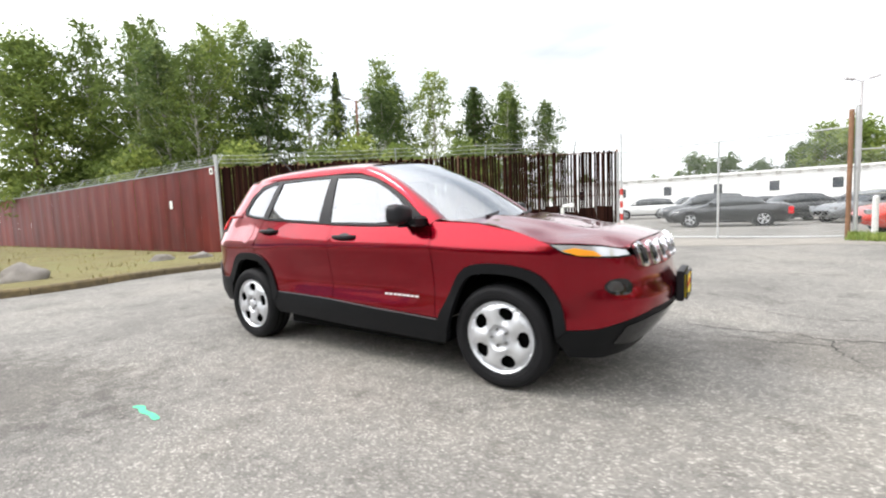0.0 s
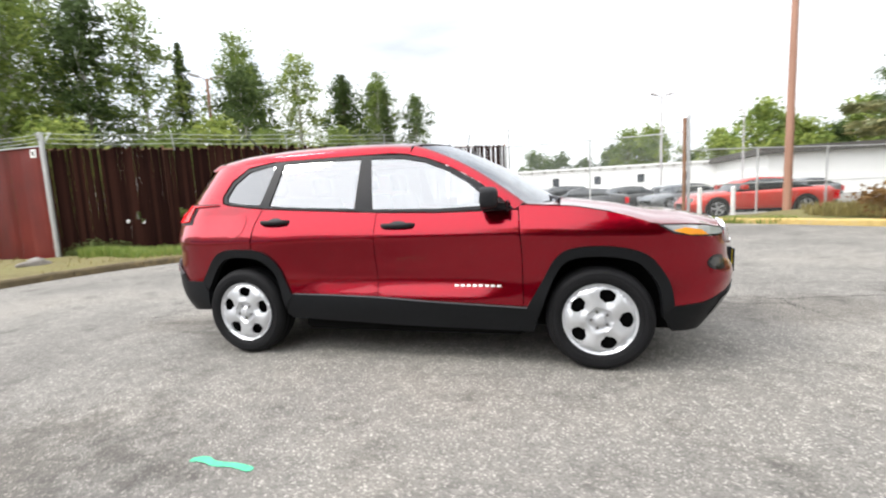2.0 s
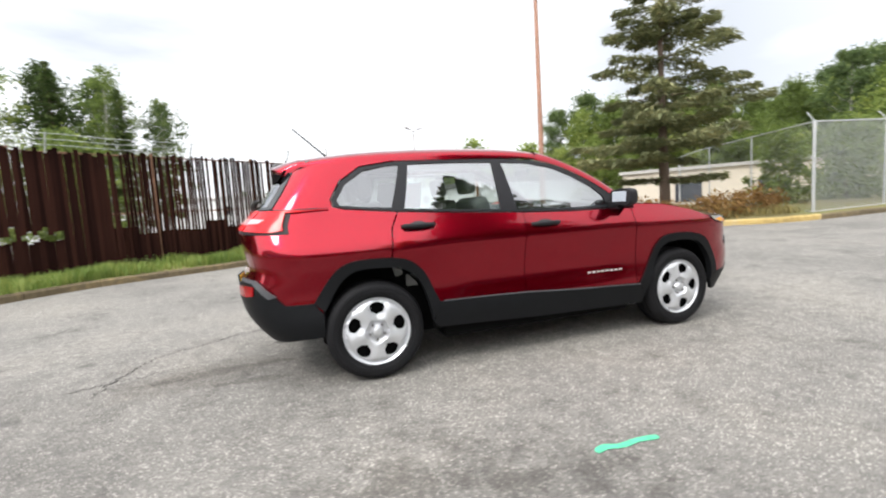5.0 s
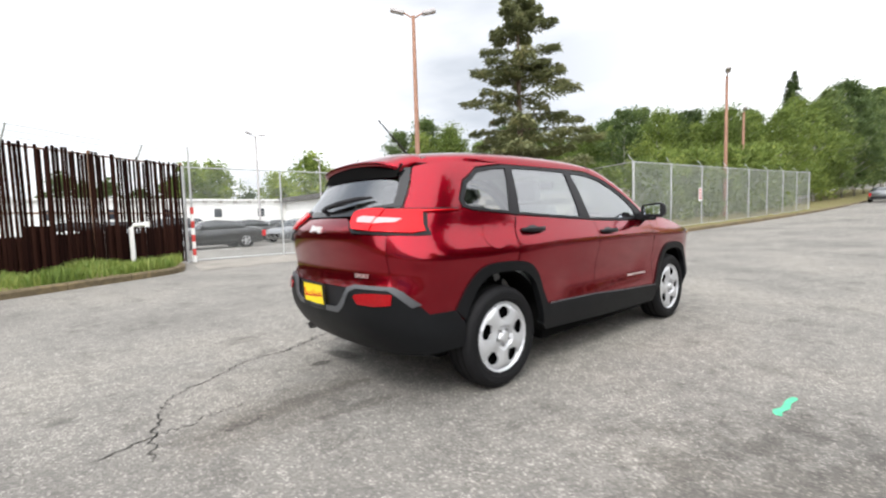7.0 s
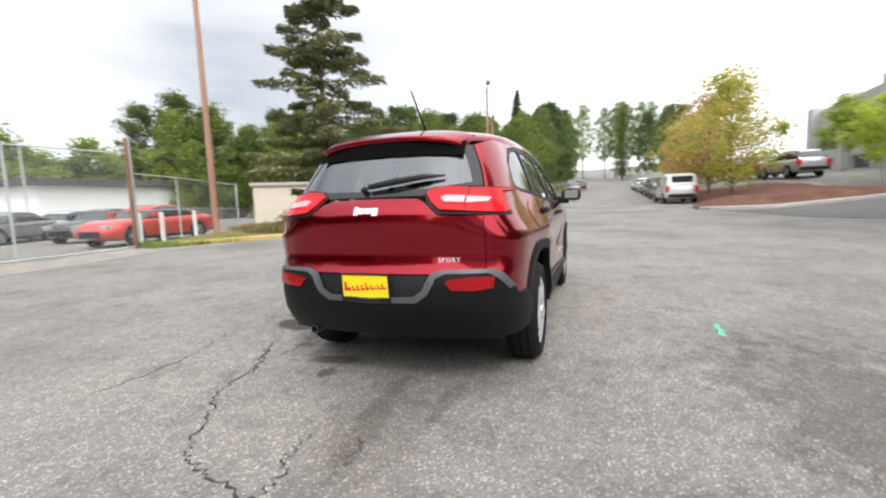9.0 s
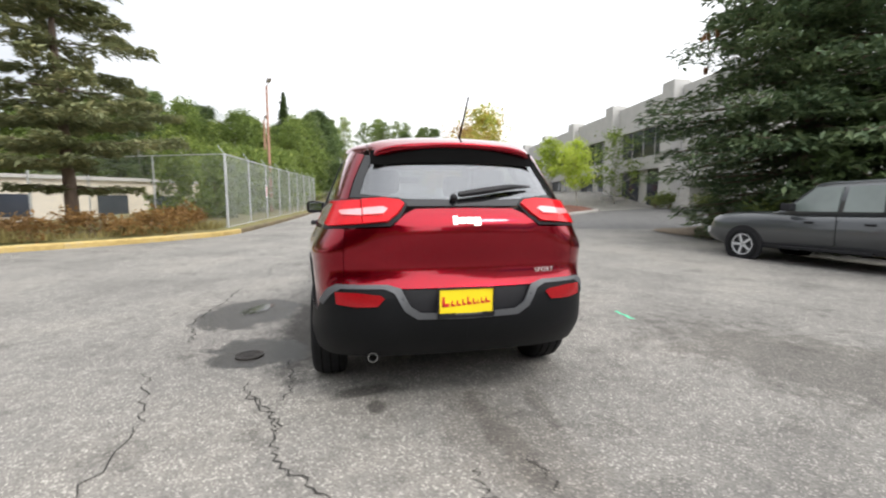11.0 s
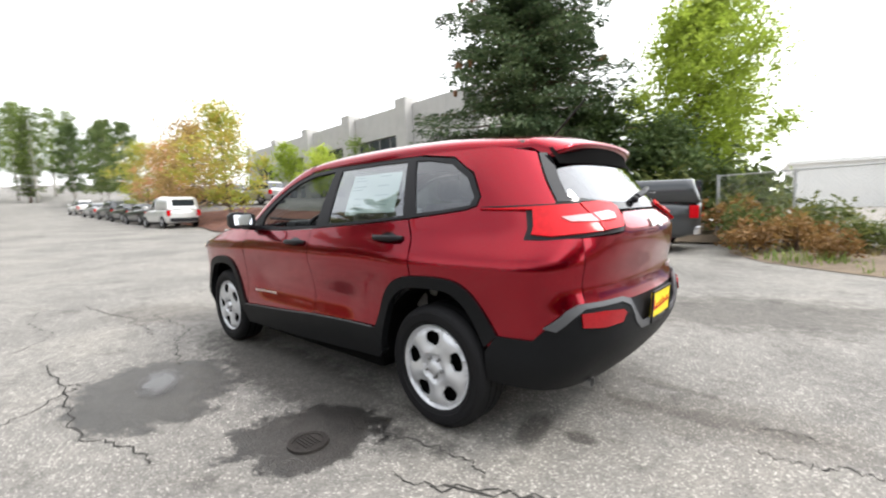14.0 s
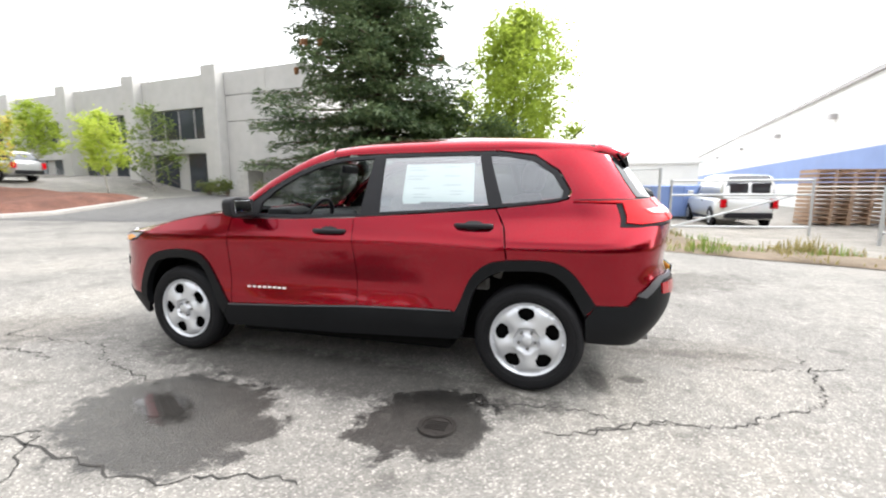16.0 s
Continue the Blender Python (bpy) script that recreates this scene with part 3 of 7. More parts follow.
def conifer(name, h, r, bare, leaf, seed, label, tiers=26, arms=8, size=0.16, trunk=0.2, droop=0.25, gaps=0.15, flat=False, per=46, top_round=0.0):
    """A conifer: straight trunk, tiers of drooping boughs, each hung with needle sprays."""
    rng = random.Random(seed)
    top = thing(name, Matrix.Identity(4), label, "tree")
    bm = bmesh.new()
    ts = [i / 11 for i in range(12)]
    tube(bm, [(0.06 * math.sin(5 * t), 0.06 * math.cos(4 * t) - 0.06, h * t) for t in ts], [max(0.015, trunk * (1 - 0.95 * t)) for t in ts], 9)
    vs, fs = [], []
    for k in range(tiers):
        q = (k + rng.uniform(-0.3, 0.3)) / (tiers - 1)
        q = max(0, min(1, q))
        z = h * lerp(bare, 0.985, q)
        wide = r * ((1 - q) ** lerp(0.85, 0.5, top_round)) * (0.55 + 0.45 * sm(q / 0.15)) + 0.12
        for j in range(arms):
            if rng.random() < gaps:
                continue
            a = 2 * math.pi * (j + 0.5 * (k % 2)) / arms + rng.uniform(-0.25, 0.25)
            L = wide * rng.uniform(0.55, 1.2)
            d = Vector((math.cos(a), math.sin(a), 0))
            sag = L * droop * rng.uniform(0.6, 1.4)
            p0, p1, p2 = Vector((0, 0, z)), d * L * 0.55 + Vector((0, 0, z - sag * 0.5 + 0.05)), d * L + Vector((0, 0, z - sag * 0.72 + L * 0.03))
            tube(bm, [p0, p1, p2], [trunk * 0.2 * (1 - q) + 0.008, trunk * 0.12 * (1 - q) + 0.006, 0.004], 4, cap=False)
            n = max(8, int(per * (L / r + 0.25)))
            for _ in range(n):
                t = rng.random() ** (0.55 if flat else 0.75)
                c = p0.lerp(p1, t / 0.55) if t < 0.55 else p1.lerp(p2, (t - 0.55) / 0.45)
                sidew = L * 0.26 * (0.35 + 0.65 * (1 - abs(2 * t - 1.1))) * rng.uniform(-1, 1)
                o = Vector((-d.y, d.x, 0)) * sidew + Vector((0, 0, rng.uniform(-0.16, 0.07) * (1.6 if not flat else 1.0) + abs(sidew) * -0.15))
                p = c + o
                ax = (d * rng.uniform(0.3, 1) + Vector((-d.y, d.x, 0)) * rng.uniform(-0.9, 0.9) + Vector((0, 0, rng.uniform(-0.55, 0.35)))).normalized()
                bx = ax.cross(Vector((rng.uniform(-0.4, 0.4), rng.uniform(-0.4, 0.4), 1))).normalized()
                s = size * rng.uniform(0.6, 1.4)
                i = len(vs)
                up = Vector((0, 0, s * 0.16))
                vs += [p - ax * s, p + bx * s * 0.30 + up, p + ax * s, p - bx * s * 0.30 + up]
                fs += [(i, i + 1, i + 2), (i, i + 2, i + 3)]
    part("trunk", bm, BARK, top, smooth=True)
    mesh_ob("crown", vs, fs, leaf, top)
    return top

def bush(name, r, h, leaf, seed, label, per=900, size=0.07):
    rng = random.Random(seed)
    top = thing(name, Matrix.Identity(4), label, "shrub")
    bm = bmesh.new()
    centres = []
    for i in range(12):
        a, q = rng.uniform(0, 6.28), rng.random() ** 0.6
        tip = Vector((math.cos(a) * r * q, math.sin(a) * r * q, h * rng.uniform(0.35, 0.9)))
        tube(bm, [(0.05 * math.cos(a), 0.05 * math.sin(a), -0.05), tip * 0.5, tip], [0.02, 0.012, 0.004], 4, cap=False)
        centres.append((tip, r * rng.uniform(0.3, 0.55)))
    part("stems", bm, BARK, top)
    vs, fs = leaf_cloud(centres, per // 12, size, 1.0, rng, h / r * 0.7)
    vs = [Vector((v[0], v[1], max(v[2], 0.01))) for v in vs]
    mesh_ob("foliage", vs, fs, leaf, top)
    return top

def plant(src, spots, labels=None, sink=0.0, rng=random.Random(5)):
    """Puts the first tree on the first spot and copies it on the others: (x, y, scale)."""
    for i, (x, y, s) in enumerate(spots):
        m = pose(x, y, high(x, y) - sink, 0, 0, rng.uniform(0, 360))
        ob = src if i == 0 else copy_thing(src, m)
        ob.matrix_basis = m
        ob.scale = (s * rng.uniform(0.9, 1.1), s * rng.uniform(0.9, 1.1), s)

CRACKS = [
    ([(-1.68, 1.31), (-2.11, 1.04), (-2.43, 1.0), (-2.75, 0.79), (-2.99, 0.62), (-3.1, 0.48), (-3.17, 0.29), (-3.22, 0.05), (-3.3, -0.3)], 0.0068),
    ([(-2.72, 0.1), (-2.9, 0.11), (-3.04, 0.04), (-3.2, 0.03), (-3.5, -0.1)], 0.0062),
    ([(-1.01, 1.14), (-1.27, 1.10), (-1.59, 1.02), (-1.84, 1.07)], 0.0056),
    ([(-1.47, 1.34), (-1.73, 1.25), (-1.98, 1.09), (-2.22, 1.05)], 0.0062),
    ([(2.01, 2.15), (0.84, 2.18), (0.22, 2.22), (-0.18, 2.07), (-0.5, 2.02)], 0.0068),
    ([(3.36, 1.03), (2.74, 1.01), (2.13, 1.01), (1.82, 1.22), (1.32, 1.36), (0.98, 1.43)], 0.0056),
    ([(1.25, 2.17), (1.09, 2.1), (0.85, 2.36), (0.6, 2.6)], 0.0068),
    ([(2.21, 1.35), (2.62, 1.26), (3.02, 1.32), (3.27, 1.24), (3.9, 1.4), (4.8, 1.5)], 0.0074),
    ([(3.29, 1.3), (3.28, 0.9), (3.37, 0.67)], 0.0056),
    ([(-2.95, -0.19), (-2.8, -0.2), (-2.69, -0.15)], 0.0050),
    ([(-1.1, 2.1), (-1.6, 1.9), (-2.1, 1.75), (-2.8, 1.8)], 0.0043),
    ([(2.6, 2.4), (3.2, 2.0), (4.2, 2.1), (5.0, 1.8)], 0.0056),
]


# ---- verges, islands, yard ----
KERB_LEFT = smooth_line([(-24, -11), (-14, -6.6), (-8.6, -2.6), (-7.7, -0.8), (-8.1, 0.9), (-8.0, 2.6), (-7.3, 4.4), (-5.9, 6.4), (-4.2, 7.5), (-2.4, 8.6), (-1.5, 9.3), (-1.15, 10.4)])
WALL_A, WALL_B, GATE_B = (-11.8, 4.75), (-0.7, 12.4), (5.1, 12.1)
verge_line = [(x - 0.1, y + 0.05) for x, y in KERB_LEFT] + [(-0.9, 12.1), (-11.9, 4.55), (-46, 4.3), (-46, -14)]
sheet("ground_verge", verge_line, 0.45, 0.10, TURF, "patchy dry grass verge inside a low kerb", "verge", 0.05, 0.5, 0.05)
kerb_run("kerb_verge", KERB_LEFT, 0.16, 0.14, KERB, "low mossy concrete kerb round the verge")
blades("grass_dry", verge_line, 9000, 0.03, 0.09, GRASS_DRY, "short dry straw-coloured grass on the verge", 3, 0.12, lambda x, y: 1.3 if x < -7 else 0.5)
green_zone = [(-10.6, 4.4), (-8.4, 4.0), (-7.2, 4.9), (-5.8, 6.7), (-4.2, 7.8), (-2.4, 8.9), (-1.5, 9.7), (-1.0, 11.6), (-1.2, 11.9), (-11.2, 5.0)]
blades("grass_green", green_zone, 14000, 0.07, 0.24, GRASS_GREEN, "lush green grass at the foot of the slat fence", 4, 0.12, lambda x, y: 1.2)

APRON = [(-1.05, 9.3), (1.8, 9.7), (4.6, 10.4), (7.2, 9.1), (7.3, 9.4), (5.2, 11.9), (4.6, 12.2), (-0.6, 12.4)]
sheet("pavement_apron", APRON, 0.6, 0.006, GRAVEL, "dusty worn concrete apron at the gateway", "pavement")
blades("grass_gate", [(4.9, 11.2), (6.6, 9.7), (8.2, 8.7), (8.6, 9.6), (6.2, 12.2), (5.2, 12.4)], 3500, 0.05, 0.18, GRASS_GREEN, "rough grass below the lamp pole", 6, 0.02)

KERB_RIGHT = smooth_line([(5.6, 10.9), (7.2, 9.1), (8.9, 6.9), (10.4, 5.5), (12.0, 4.6), (16, 4.2), (24, 3.7), (38, 3.1), (60, 2.6), (110, 2.0)])
island_line = [(x + 0.05, y + 0.1) for x, y in KERB_RIGHT] + [(110, 16), (45, 18), (20, 15), (14, 15.2), (9.8, 13.2), (6.4, 12.4)]
sheet("ground_island", island_line, 0.8, 0.12, TURF, "weedy grass bank with low russet shrubs", "verge", 0.22, 2.2, 0.06)
kerb_run("kerb_yellow", KERB_RIGHT[:26], 0.17, 0.16, KERB_YELLOW, "faded yellow painted concrete kerb")
kerb_run("kerb_road", KERB_RIGHT[25:], 0.17, 0.15, KERB, "plain concrete kerb along the road", 4.0)
blades("grass_island", [(7.4, 9.5), (9, 7.3), (10.6, 5.9), (12.4, 5.0), (13, 6), (13.4, 9.5), (11, 11.5), (8, 11.5)], 7000, 0.08, 0.3, GRASS_DRY, "yellowing rough grass under the pine", 7, 0.2)

MULCH_LINE = rounded([(18.6, -5.9), (18.4, -7.6), (19.5, -11.5), (21.0, -15.0), (22.0, -15.2), (25, -13.6), (30, -11.6), (44, -10.6), (70, -10.2), (70, -8.2), (40, -7.9), (26, -7.1), (21, -6.1)], 4)
sheet("ground_mulch", MULCH_LINE, 0.8, 0.05, MULCH, "raised bed of red bark mulch", "planting bed", 0.45, 1.6, 0.12)
kerb_run("kerb_mulch", MULCH_LINE[:22], 0.16, 0.15, CONCRETE, "pale concrete kerb round the bark bed", 2.0)
sheet("pavement_drive", [(17.8, -6.2), (12.5, -8.0), (10.9, -10.6), (11.0, -12), (9.9, -15.5), (8.8, -18.2), (20.0, -19.2), (21.2, -15.4), (20.6, -14.8), (19.2, -11.5), (18.0, -7.6)], 0.7, 0.007, DARK_ASPHALT, "darker asphalt on the sloping driveway", "driveway")
bed_line = rounded([(-1.2, -11.4), (3, -11.1), (6.5, -10.6), (9.6, -10.6), (10.6, -11.6), (9.6, -15), (6, -19), (-3, -19), (-3, -13)], 4)
sheet("ground_bed", bed_line, 0.7, 0.05, SOIL, "dark planted bed under the spruce", "planting bed", 0.15, 1.0, 0.08)
WEED_EDGE = [(-0.9, -11.0), (-1.2, -9.2), (-2.0, -7.8), (-3.4, -6.6), (-4.8, -5.6), (-6.4, -4.6), (-9.5, -3.2), (-16, -1.5)]
weed_line = WEED_EDGE + [(-16, -2.9), (-9.6, -4.9), (-6.8, -6.4), (-5.4, -7.9), (-4.6, -9.6), (-4.4, -11.6)]
sheet("ground_weeds", weed_line, 0.5, 0.012, SOIL, "strip of dry weeds and dirt at the lot's edge", "verge", 0.06, 0.4, 0.05)
yard_line = [(-4.4, -10.0), (-5.4, -8.0), (-6.8, -6.6), (-9.6, -5.1), (-16, -3.2), (-40, -2), (-40, -60), (12, -60), (2, -22), (-3, -19)]
sheet("ground_yard", yard_line, 2.0, 0.008, GRAVEL, "pale dusty gravel yard", "yard")
blades("weeds_dry", weed_line, 4200, 0.05, 0.26, GRASS_DRY, "tall dry weeds along the lot's edge", 9, 0.03, lambda x, y: max(0.0, 3.0 * noise.noise((x * 0.55, y * 0.55, 2.0)) + 0.25))
blades("weeds_green", weed_line, 2200, 0.06, 0.26, GRASS_GREEN, "green tufts among the dry weeds", 10, 0.03, lambda x, y: max(0.0, 3.0 * noise.noise((x * 0.7, y * 0.7, 7.0))))

# marks on the asphalt
def mark(name, pts, lift, material, label, category="ground mark", step=0.08):
    return sheet(name, pts, step, lift, material, label, category)

def blob(cx, cy, rx, ry, seed, turn=0.0, n=30, rag=0.35):
    out = []
    for i in range(n):
        a = 2 * math.pi * i / n
        k = 1 + rag * noise.noise((math.cos(a) * 1.6, math.sin(a) * 1.6, seed))+ rag * 0.5 * noise.noise((math.cos(a) * 5, math.sin(a) * 5, seed))
        x, y = rx * k * math.cos(a), ry * k * math.sin(a)
        c, s = math.cos(radians(turn)), math.sin(radians(turn))
        out.append((cx + x * c - y * s, cy + x * s + y * c))
    return out

def crack(line, w, seed):
    rng = random.Random(seed)
    dense = smooth_line(line, 10)
    left, right = [], []
    for i, p in enumerate(dense):
        q = dense[min(i + 1, len(dense) - 1)]; o = dense[max(i - 1, 0)]
        d = Vector((q[0] - o[0], q[1] - o[1])).normalized()
        off = rng.uniform(-0.03, 0.03)
        ww = w * rng.uniform(0.3, 1.2) * min(1, i / 3 + 0.2, (len(dense) - 1 - i) / 3 + 0.2)
        left.append((p[0] - d.y * (off + ww), p[1] + d.x * (off + ww))); right.append((p[0] - d.y * (off - ww), p[1] + d.x * (off - ww)))
    n = len(left)
    vs = [(x, y, high(x, y) + 0.004) for x, y in left + right]
    fs = [(i, i + 1, n + i + 1, n + i) for i in range(n - 1)]
    tagged(mesh_ob("asphalt_crack", vs, fs, CRACK), "jagged dark crack in the asphalt", "crack", "asphalt cracks", "structure")

for i, (ln, w) in enumerate(CRACKS):
    crack(ln, w, 20 + i)
gm = rounded([(-0.60, -2.21), (-0.54, -2.19), (-0.47, -2.215), (-0.36, -2.21), (-0.26, -2.225), (-0.27, -2.26), (-0.37, -2.245), (-0.46, -2.255), (-0.54, -2.235), (-0.60, -2.245)], 3)
mark("paint_mark", gm, 0.004, GREEN_PAINT, "small smeared stroke of green marking paint", step=0.04)
DRAIN = (-0.93, 1.43)
mark("puddle", blob(0.70, 1.67, 0.36, 0.20, 5, -20, rag=0.2), 0.008, WATER, "small shallow puddle of rain water", "puddle", 0.05)
drain = thing("drain_cover", pose(DRAIN[0], DRAIN[1], high(*DRAIN) + 0.006), "round cast iron drain cover set in the asphalt", "drain cover")
drain.scale = (0.64, 0.64, 1)
dbm = bmesh.new()
bmesh.ops.create_cone(dbm, cap_ends=True, segments=32, radius1=0.125, radius2=0.12, depth=0.012)
part("cover", dbm, IRON, drain)
for k in range(5):
    part("rib", box_bm(-0.09, 0.09, -0.062 + 0.03 * k, -0.052 + 0.03 * k, 0.006, 0.011), IRON, drain)
rbm = spin_bm([(0.125, -0.01), (0.125, 0.008), (0.165, 0.008), (0.17, -0.01)], 32)
bmesh.ops.rotate(rbm, verts=rbm.verts, matrix=Matrix.Rotation(radians(90), 3, "X"))
part("ring", rbm, IRON, drain)

# ---- red metal wall and slat fence ----
wall = thing("wall_red", pose(WALL_A[0], WALL_A[1], 0, 0, 0, 180.8), "tall faded red sheet metal wall with rust stains", "wall", kind="structure")
rngw = random.Random(11)
px = 0.0
while px < 36:
    wd = 1.22
    d = 0.006 * rngw.random()
    bm = bmesh.new()
    n = 6
    prof = []
    for i in range(n + 1):
        u = i / n
        prof.append((px + 0.004 + u * (wd - 0.008), d + 0.02 * math.sin(u * math.pi * 2) * rngw.uniform(0.3, 1)))
    lo = [bm.verts.new((x, y, 0.0)) for x, y in prof]; hi = [bm.verts.new((x, y, 3.0 + 0.01 * rngw.random())) for x, y in prof]
    for i in range(n):
        bm.faces.new((lo[i], lo[i + 1], hi[i + 1], hi[i]))
    bmesh.ops.solidify(bm, geom=bm.faces[:], thickness=0.012)
    part("sheet", bm, RED_SHEET, wall)
    part("cap", box_bm(px, px + wd - 0.004, -0.03, 0.05, 3.0, 3.035), GALV_DIM, wall)
    px += wd
part("number_plate_sign", box_bm(3.05, 3.25, 0.03, 0.045, 1.68, 1.98), WHITE_PAINT, wall, "small white plate")
part("corner_sign", box_bm(0.18, 0.36, 0.03, 0.045, 2.74, 2.95), WHITE_PAINT, wall, "small white corner plate")
part("corner_mark", box_bm(0.24, 0.30, 0.045, 0.05, 2.78, 2.90), RUST, wall)

def barbed(parent, length, height, out, every=3.0):
    """Slanted arms with three strands of wire above a fence."""
    n = int(length / every) + 1
    for i in range(n):
        x = min(length, i * every)
        part("arm", tube_bm([(x, 0, height - 0.05), (x, out, height + 0.36)], 0.018, 6), GALV_DIM, parent)
    for k in range(3):
        f = 0.35 + 0.3 * k
        pts = []
        m = int(length / 0.75)
        for j in range(m + 1):
            x = length * j / m
            pts.append((x, out * f, height + 0.38 * f - 0.04 * math.sin(math.pi * ((x % every) / every))))
        part("wire", tube_bm(pts, 0.007, 4), GALV_DIM, parent)

barbed(wall, 36, 3.03, -0.25)
part("corner_post", tube_bm([(-0.1, 0.06, 0), (-0.1, 0.06, 3.35)], 0.055, 10), GALV, wall, "galvanised steel corner post")

def run(a, b):
    d = Vector((b[0] - a[0], b[1] - a[1]))
    return pose(a[0], a[1], 0, 0, 0, math.degrees(math.atan2(d.y, d.x))), d.length

m, L = run(WALL_A, WALL_B)
slats = thing("fence_slat", m, "tall chain-link fence woven with rusty brown slats", "fence", kind="structure")
rngs = random.Random(12)
slat_meshes = []
for k in range(8):
    bm = box_bm(-0.042, 0.042, -0.004, 0.004, 0.0, 1.0)
    me = bpy.data.meshes.new("slat"); bm.to_mesh(me); bm.free(); me.materials.append(RUST); slat_meshes.append(me)
x = 0.1
while x < L - 0.05:
    dense = x < L * 0.52
    if dense or rngs.random() > 0.04:
        h = rngs.uniform(2.82, 2.98)
        spans = [(0.05, 0.05 + h)]
        if 1.6 < x < 6.1 and rngs.random() < (0.80 if x > 2.8 else 0.35):
            low = 1.02 + 0.05 * math.sin(2.3 * x) + rngs.uniform(-0.12, 0.05)
            spans = [(0.05, low), (low + rngs.uniform(0.10, 0.30), 0.05 + h)]
        for z0, z1 in spans:
            ob = new("slat", rngs.choice(slat_meshes)); ob.parent = slats
            ob.matrix_basis = pose(x, rngs.uniform(-0.012, 0.012), z0, 0, rngs.uniform(-0.5, 0.5), rngs.uniform(-9, 9)) @ Matrix.Diagonal((1.1 if dense else 0.80, 1, z1 - z0, 1))
    x += 0.088
for z in (0.08, 1.5, 2.92):
    part("rail", tube_bm([(0, 0.03, z), (L, 0.03, z)], 0.021, 8), RUSTY_STEEL, slats)
for i in range(6):
    xx = L * i / 5
    part("post", tube_bm([(xx, 0.05, 0), (xx, 0.05, 3.02)], 0.036, 8), RUSTY_STEEL, slats)
for i in range(11):
    x0 = L * 0.52 + (L * 0.47) * i / 11
    part("backing_panel", box_bm(x0, x0 + L * 0.47 / 11 - 0.01, 0.075, 0.085, 0.1, rngs.uniform(0.95, 1.25)), RUST, slats, "rusty sheet patched behind the slats")
barbed(slats, L * 0.99, 2.95, -0.22)
pipe = thing("pipe_bollard", pose(-2.2, 11.1, high(-2.2, 11.1) + 0.1), "white painted bent pipe standing in the grass", "pipe")
part("pipe", tube_bm([(0, 0, -0.1), (0, 0, 1.02), (0.05, 0.0, 1.08), (0.34, -0.05, 1.10)], 0.055, 10), WHITE_PAINT, pipe)
part("elbow", tube_bm([(0.34, -0.05, 1.03), (0.34, -0.05, 1.17)], 0.07, 10), WHITE_PAINT, pipe)

def rock(name, x, y, sx, sy, sz, seed, label, lift=0.1):
    bm = bmesh.new()
    bmesh.ops.create_icosphere(bm, subdivisions=3, radius=1)
    for v in bm.verts:
        k = 1 + 0.35 * noise.noise(v.co * 1.4 + Vector((seed, 0, 0))) + 0.12 * noise.noise(v.co * 4 + Vector((seed, 0, 0)))
        v.co = Vector((v.co.x * sx * k, v.co.y * sy * k, max(-0.25 * sz, v.co.z * sz * k)))
    ob = part(name, bm, STONE, None, smooth=True)
    ob.matrix_basis = pose(x, y, high(x, y) + lift + 0.2 * sz, 0, 0, seed * 40)
    return tagged(ob, label, "rock", "verge boulders")

rock("boulder", -9.3, -0.85, 0.42, 0.32, 0.3, 1, "grey boulder on the dry grass verge")
rock("boulder", -10.6, 2.3, 0.28, 0.2, 0.2, 2, "dark stone by the red wall")
rock("boulder", -10.0, 3.1, 0.42, 0.22, 0.17, 3, "low dark stone by the red wall")

# ---- chain-link ----
def chain_link(name, a, b, height, label, gap=3.0, pitch=0.1, wire=0.0035, toprail=True, arms=False, zlift=0.0, mid=False):
    """Chain-link fence between two places, following the ground: posts, rails and woven wire."""
    m, L = run(a, b)
    top = thing(name, m, label, "fence", kind="structure")
    def g(x):
        p = m @ Vector((x, 0, 0))
        return high(p.x, p.y) + zlift
    n = max(1, round(L / gap))
    for i in range(n + 1):
        x = L * i / n
        r = 0.045 if i in (0, n) else 0.03
        part("post", tube_bm([(x, 0, g(x) - 0.1), (x, 0, g(x) + height + 0.03)], r, 8), GALV, top)
        if arms:
            part("arm", tube_bm([(x, 0, g(x) + height), (x, 0.22, g(x) + height + 0.3)], 0.016, 6), GALV_DIM, top)
    cols = max(8, int(L / 2))
    for z in ([height] if toprail else []) + ([height * 0.5] if mid else []) + [0.06]:
        part("rail", tube_bm([(L * i / cols, 0, g(L * i / cols) + z) for i in range(cols + 1)], 0.02, 6), GALV, top)
    vs, fs = [], []
    c, rows = int(L / pitch), int(height / pitch)
    for s in (1, -1):
        for i in range(-rows, c + rows):
            x0, z0, x1, z1 = i * pitch, 0.0, i * pitch + s * height, height
            if x0 < 0:
                z0 += -x0; x0 = 0
            if x1 < 0:
                z1 -= -x1; x1 = 0
            if x0 > L:
                z0 += x0 - L; x0 = L
            if x1 > L:
                z1 -= x1 - L; x1 = L
            if z1 - z0 < 0.05 or z0 > height or z1 < 0:
                continue
            k = len(vs)
            w = wire
            vs += [(x0 - w, 0.003 * s, g(x0) + z0), (x0 + w, 0.003 * s, g(x0) + z0), (x1 + w, 0.003 * s, g(x1) + z1), (x1 - w, 0.003 * s, g(x1) + z1)]
            fs.append((k, k + 1, k + 2, k + 3))
    tagged(mesh_ob("wire_mesh", vs, fs, GALV_DIM, top), kind="stuff")
    return top

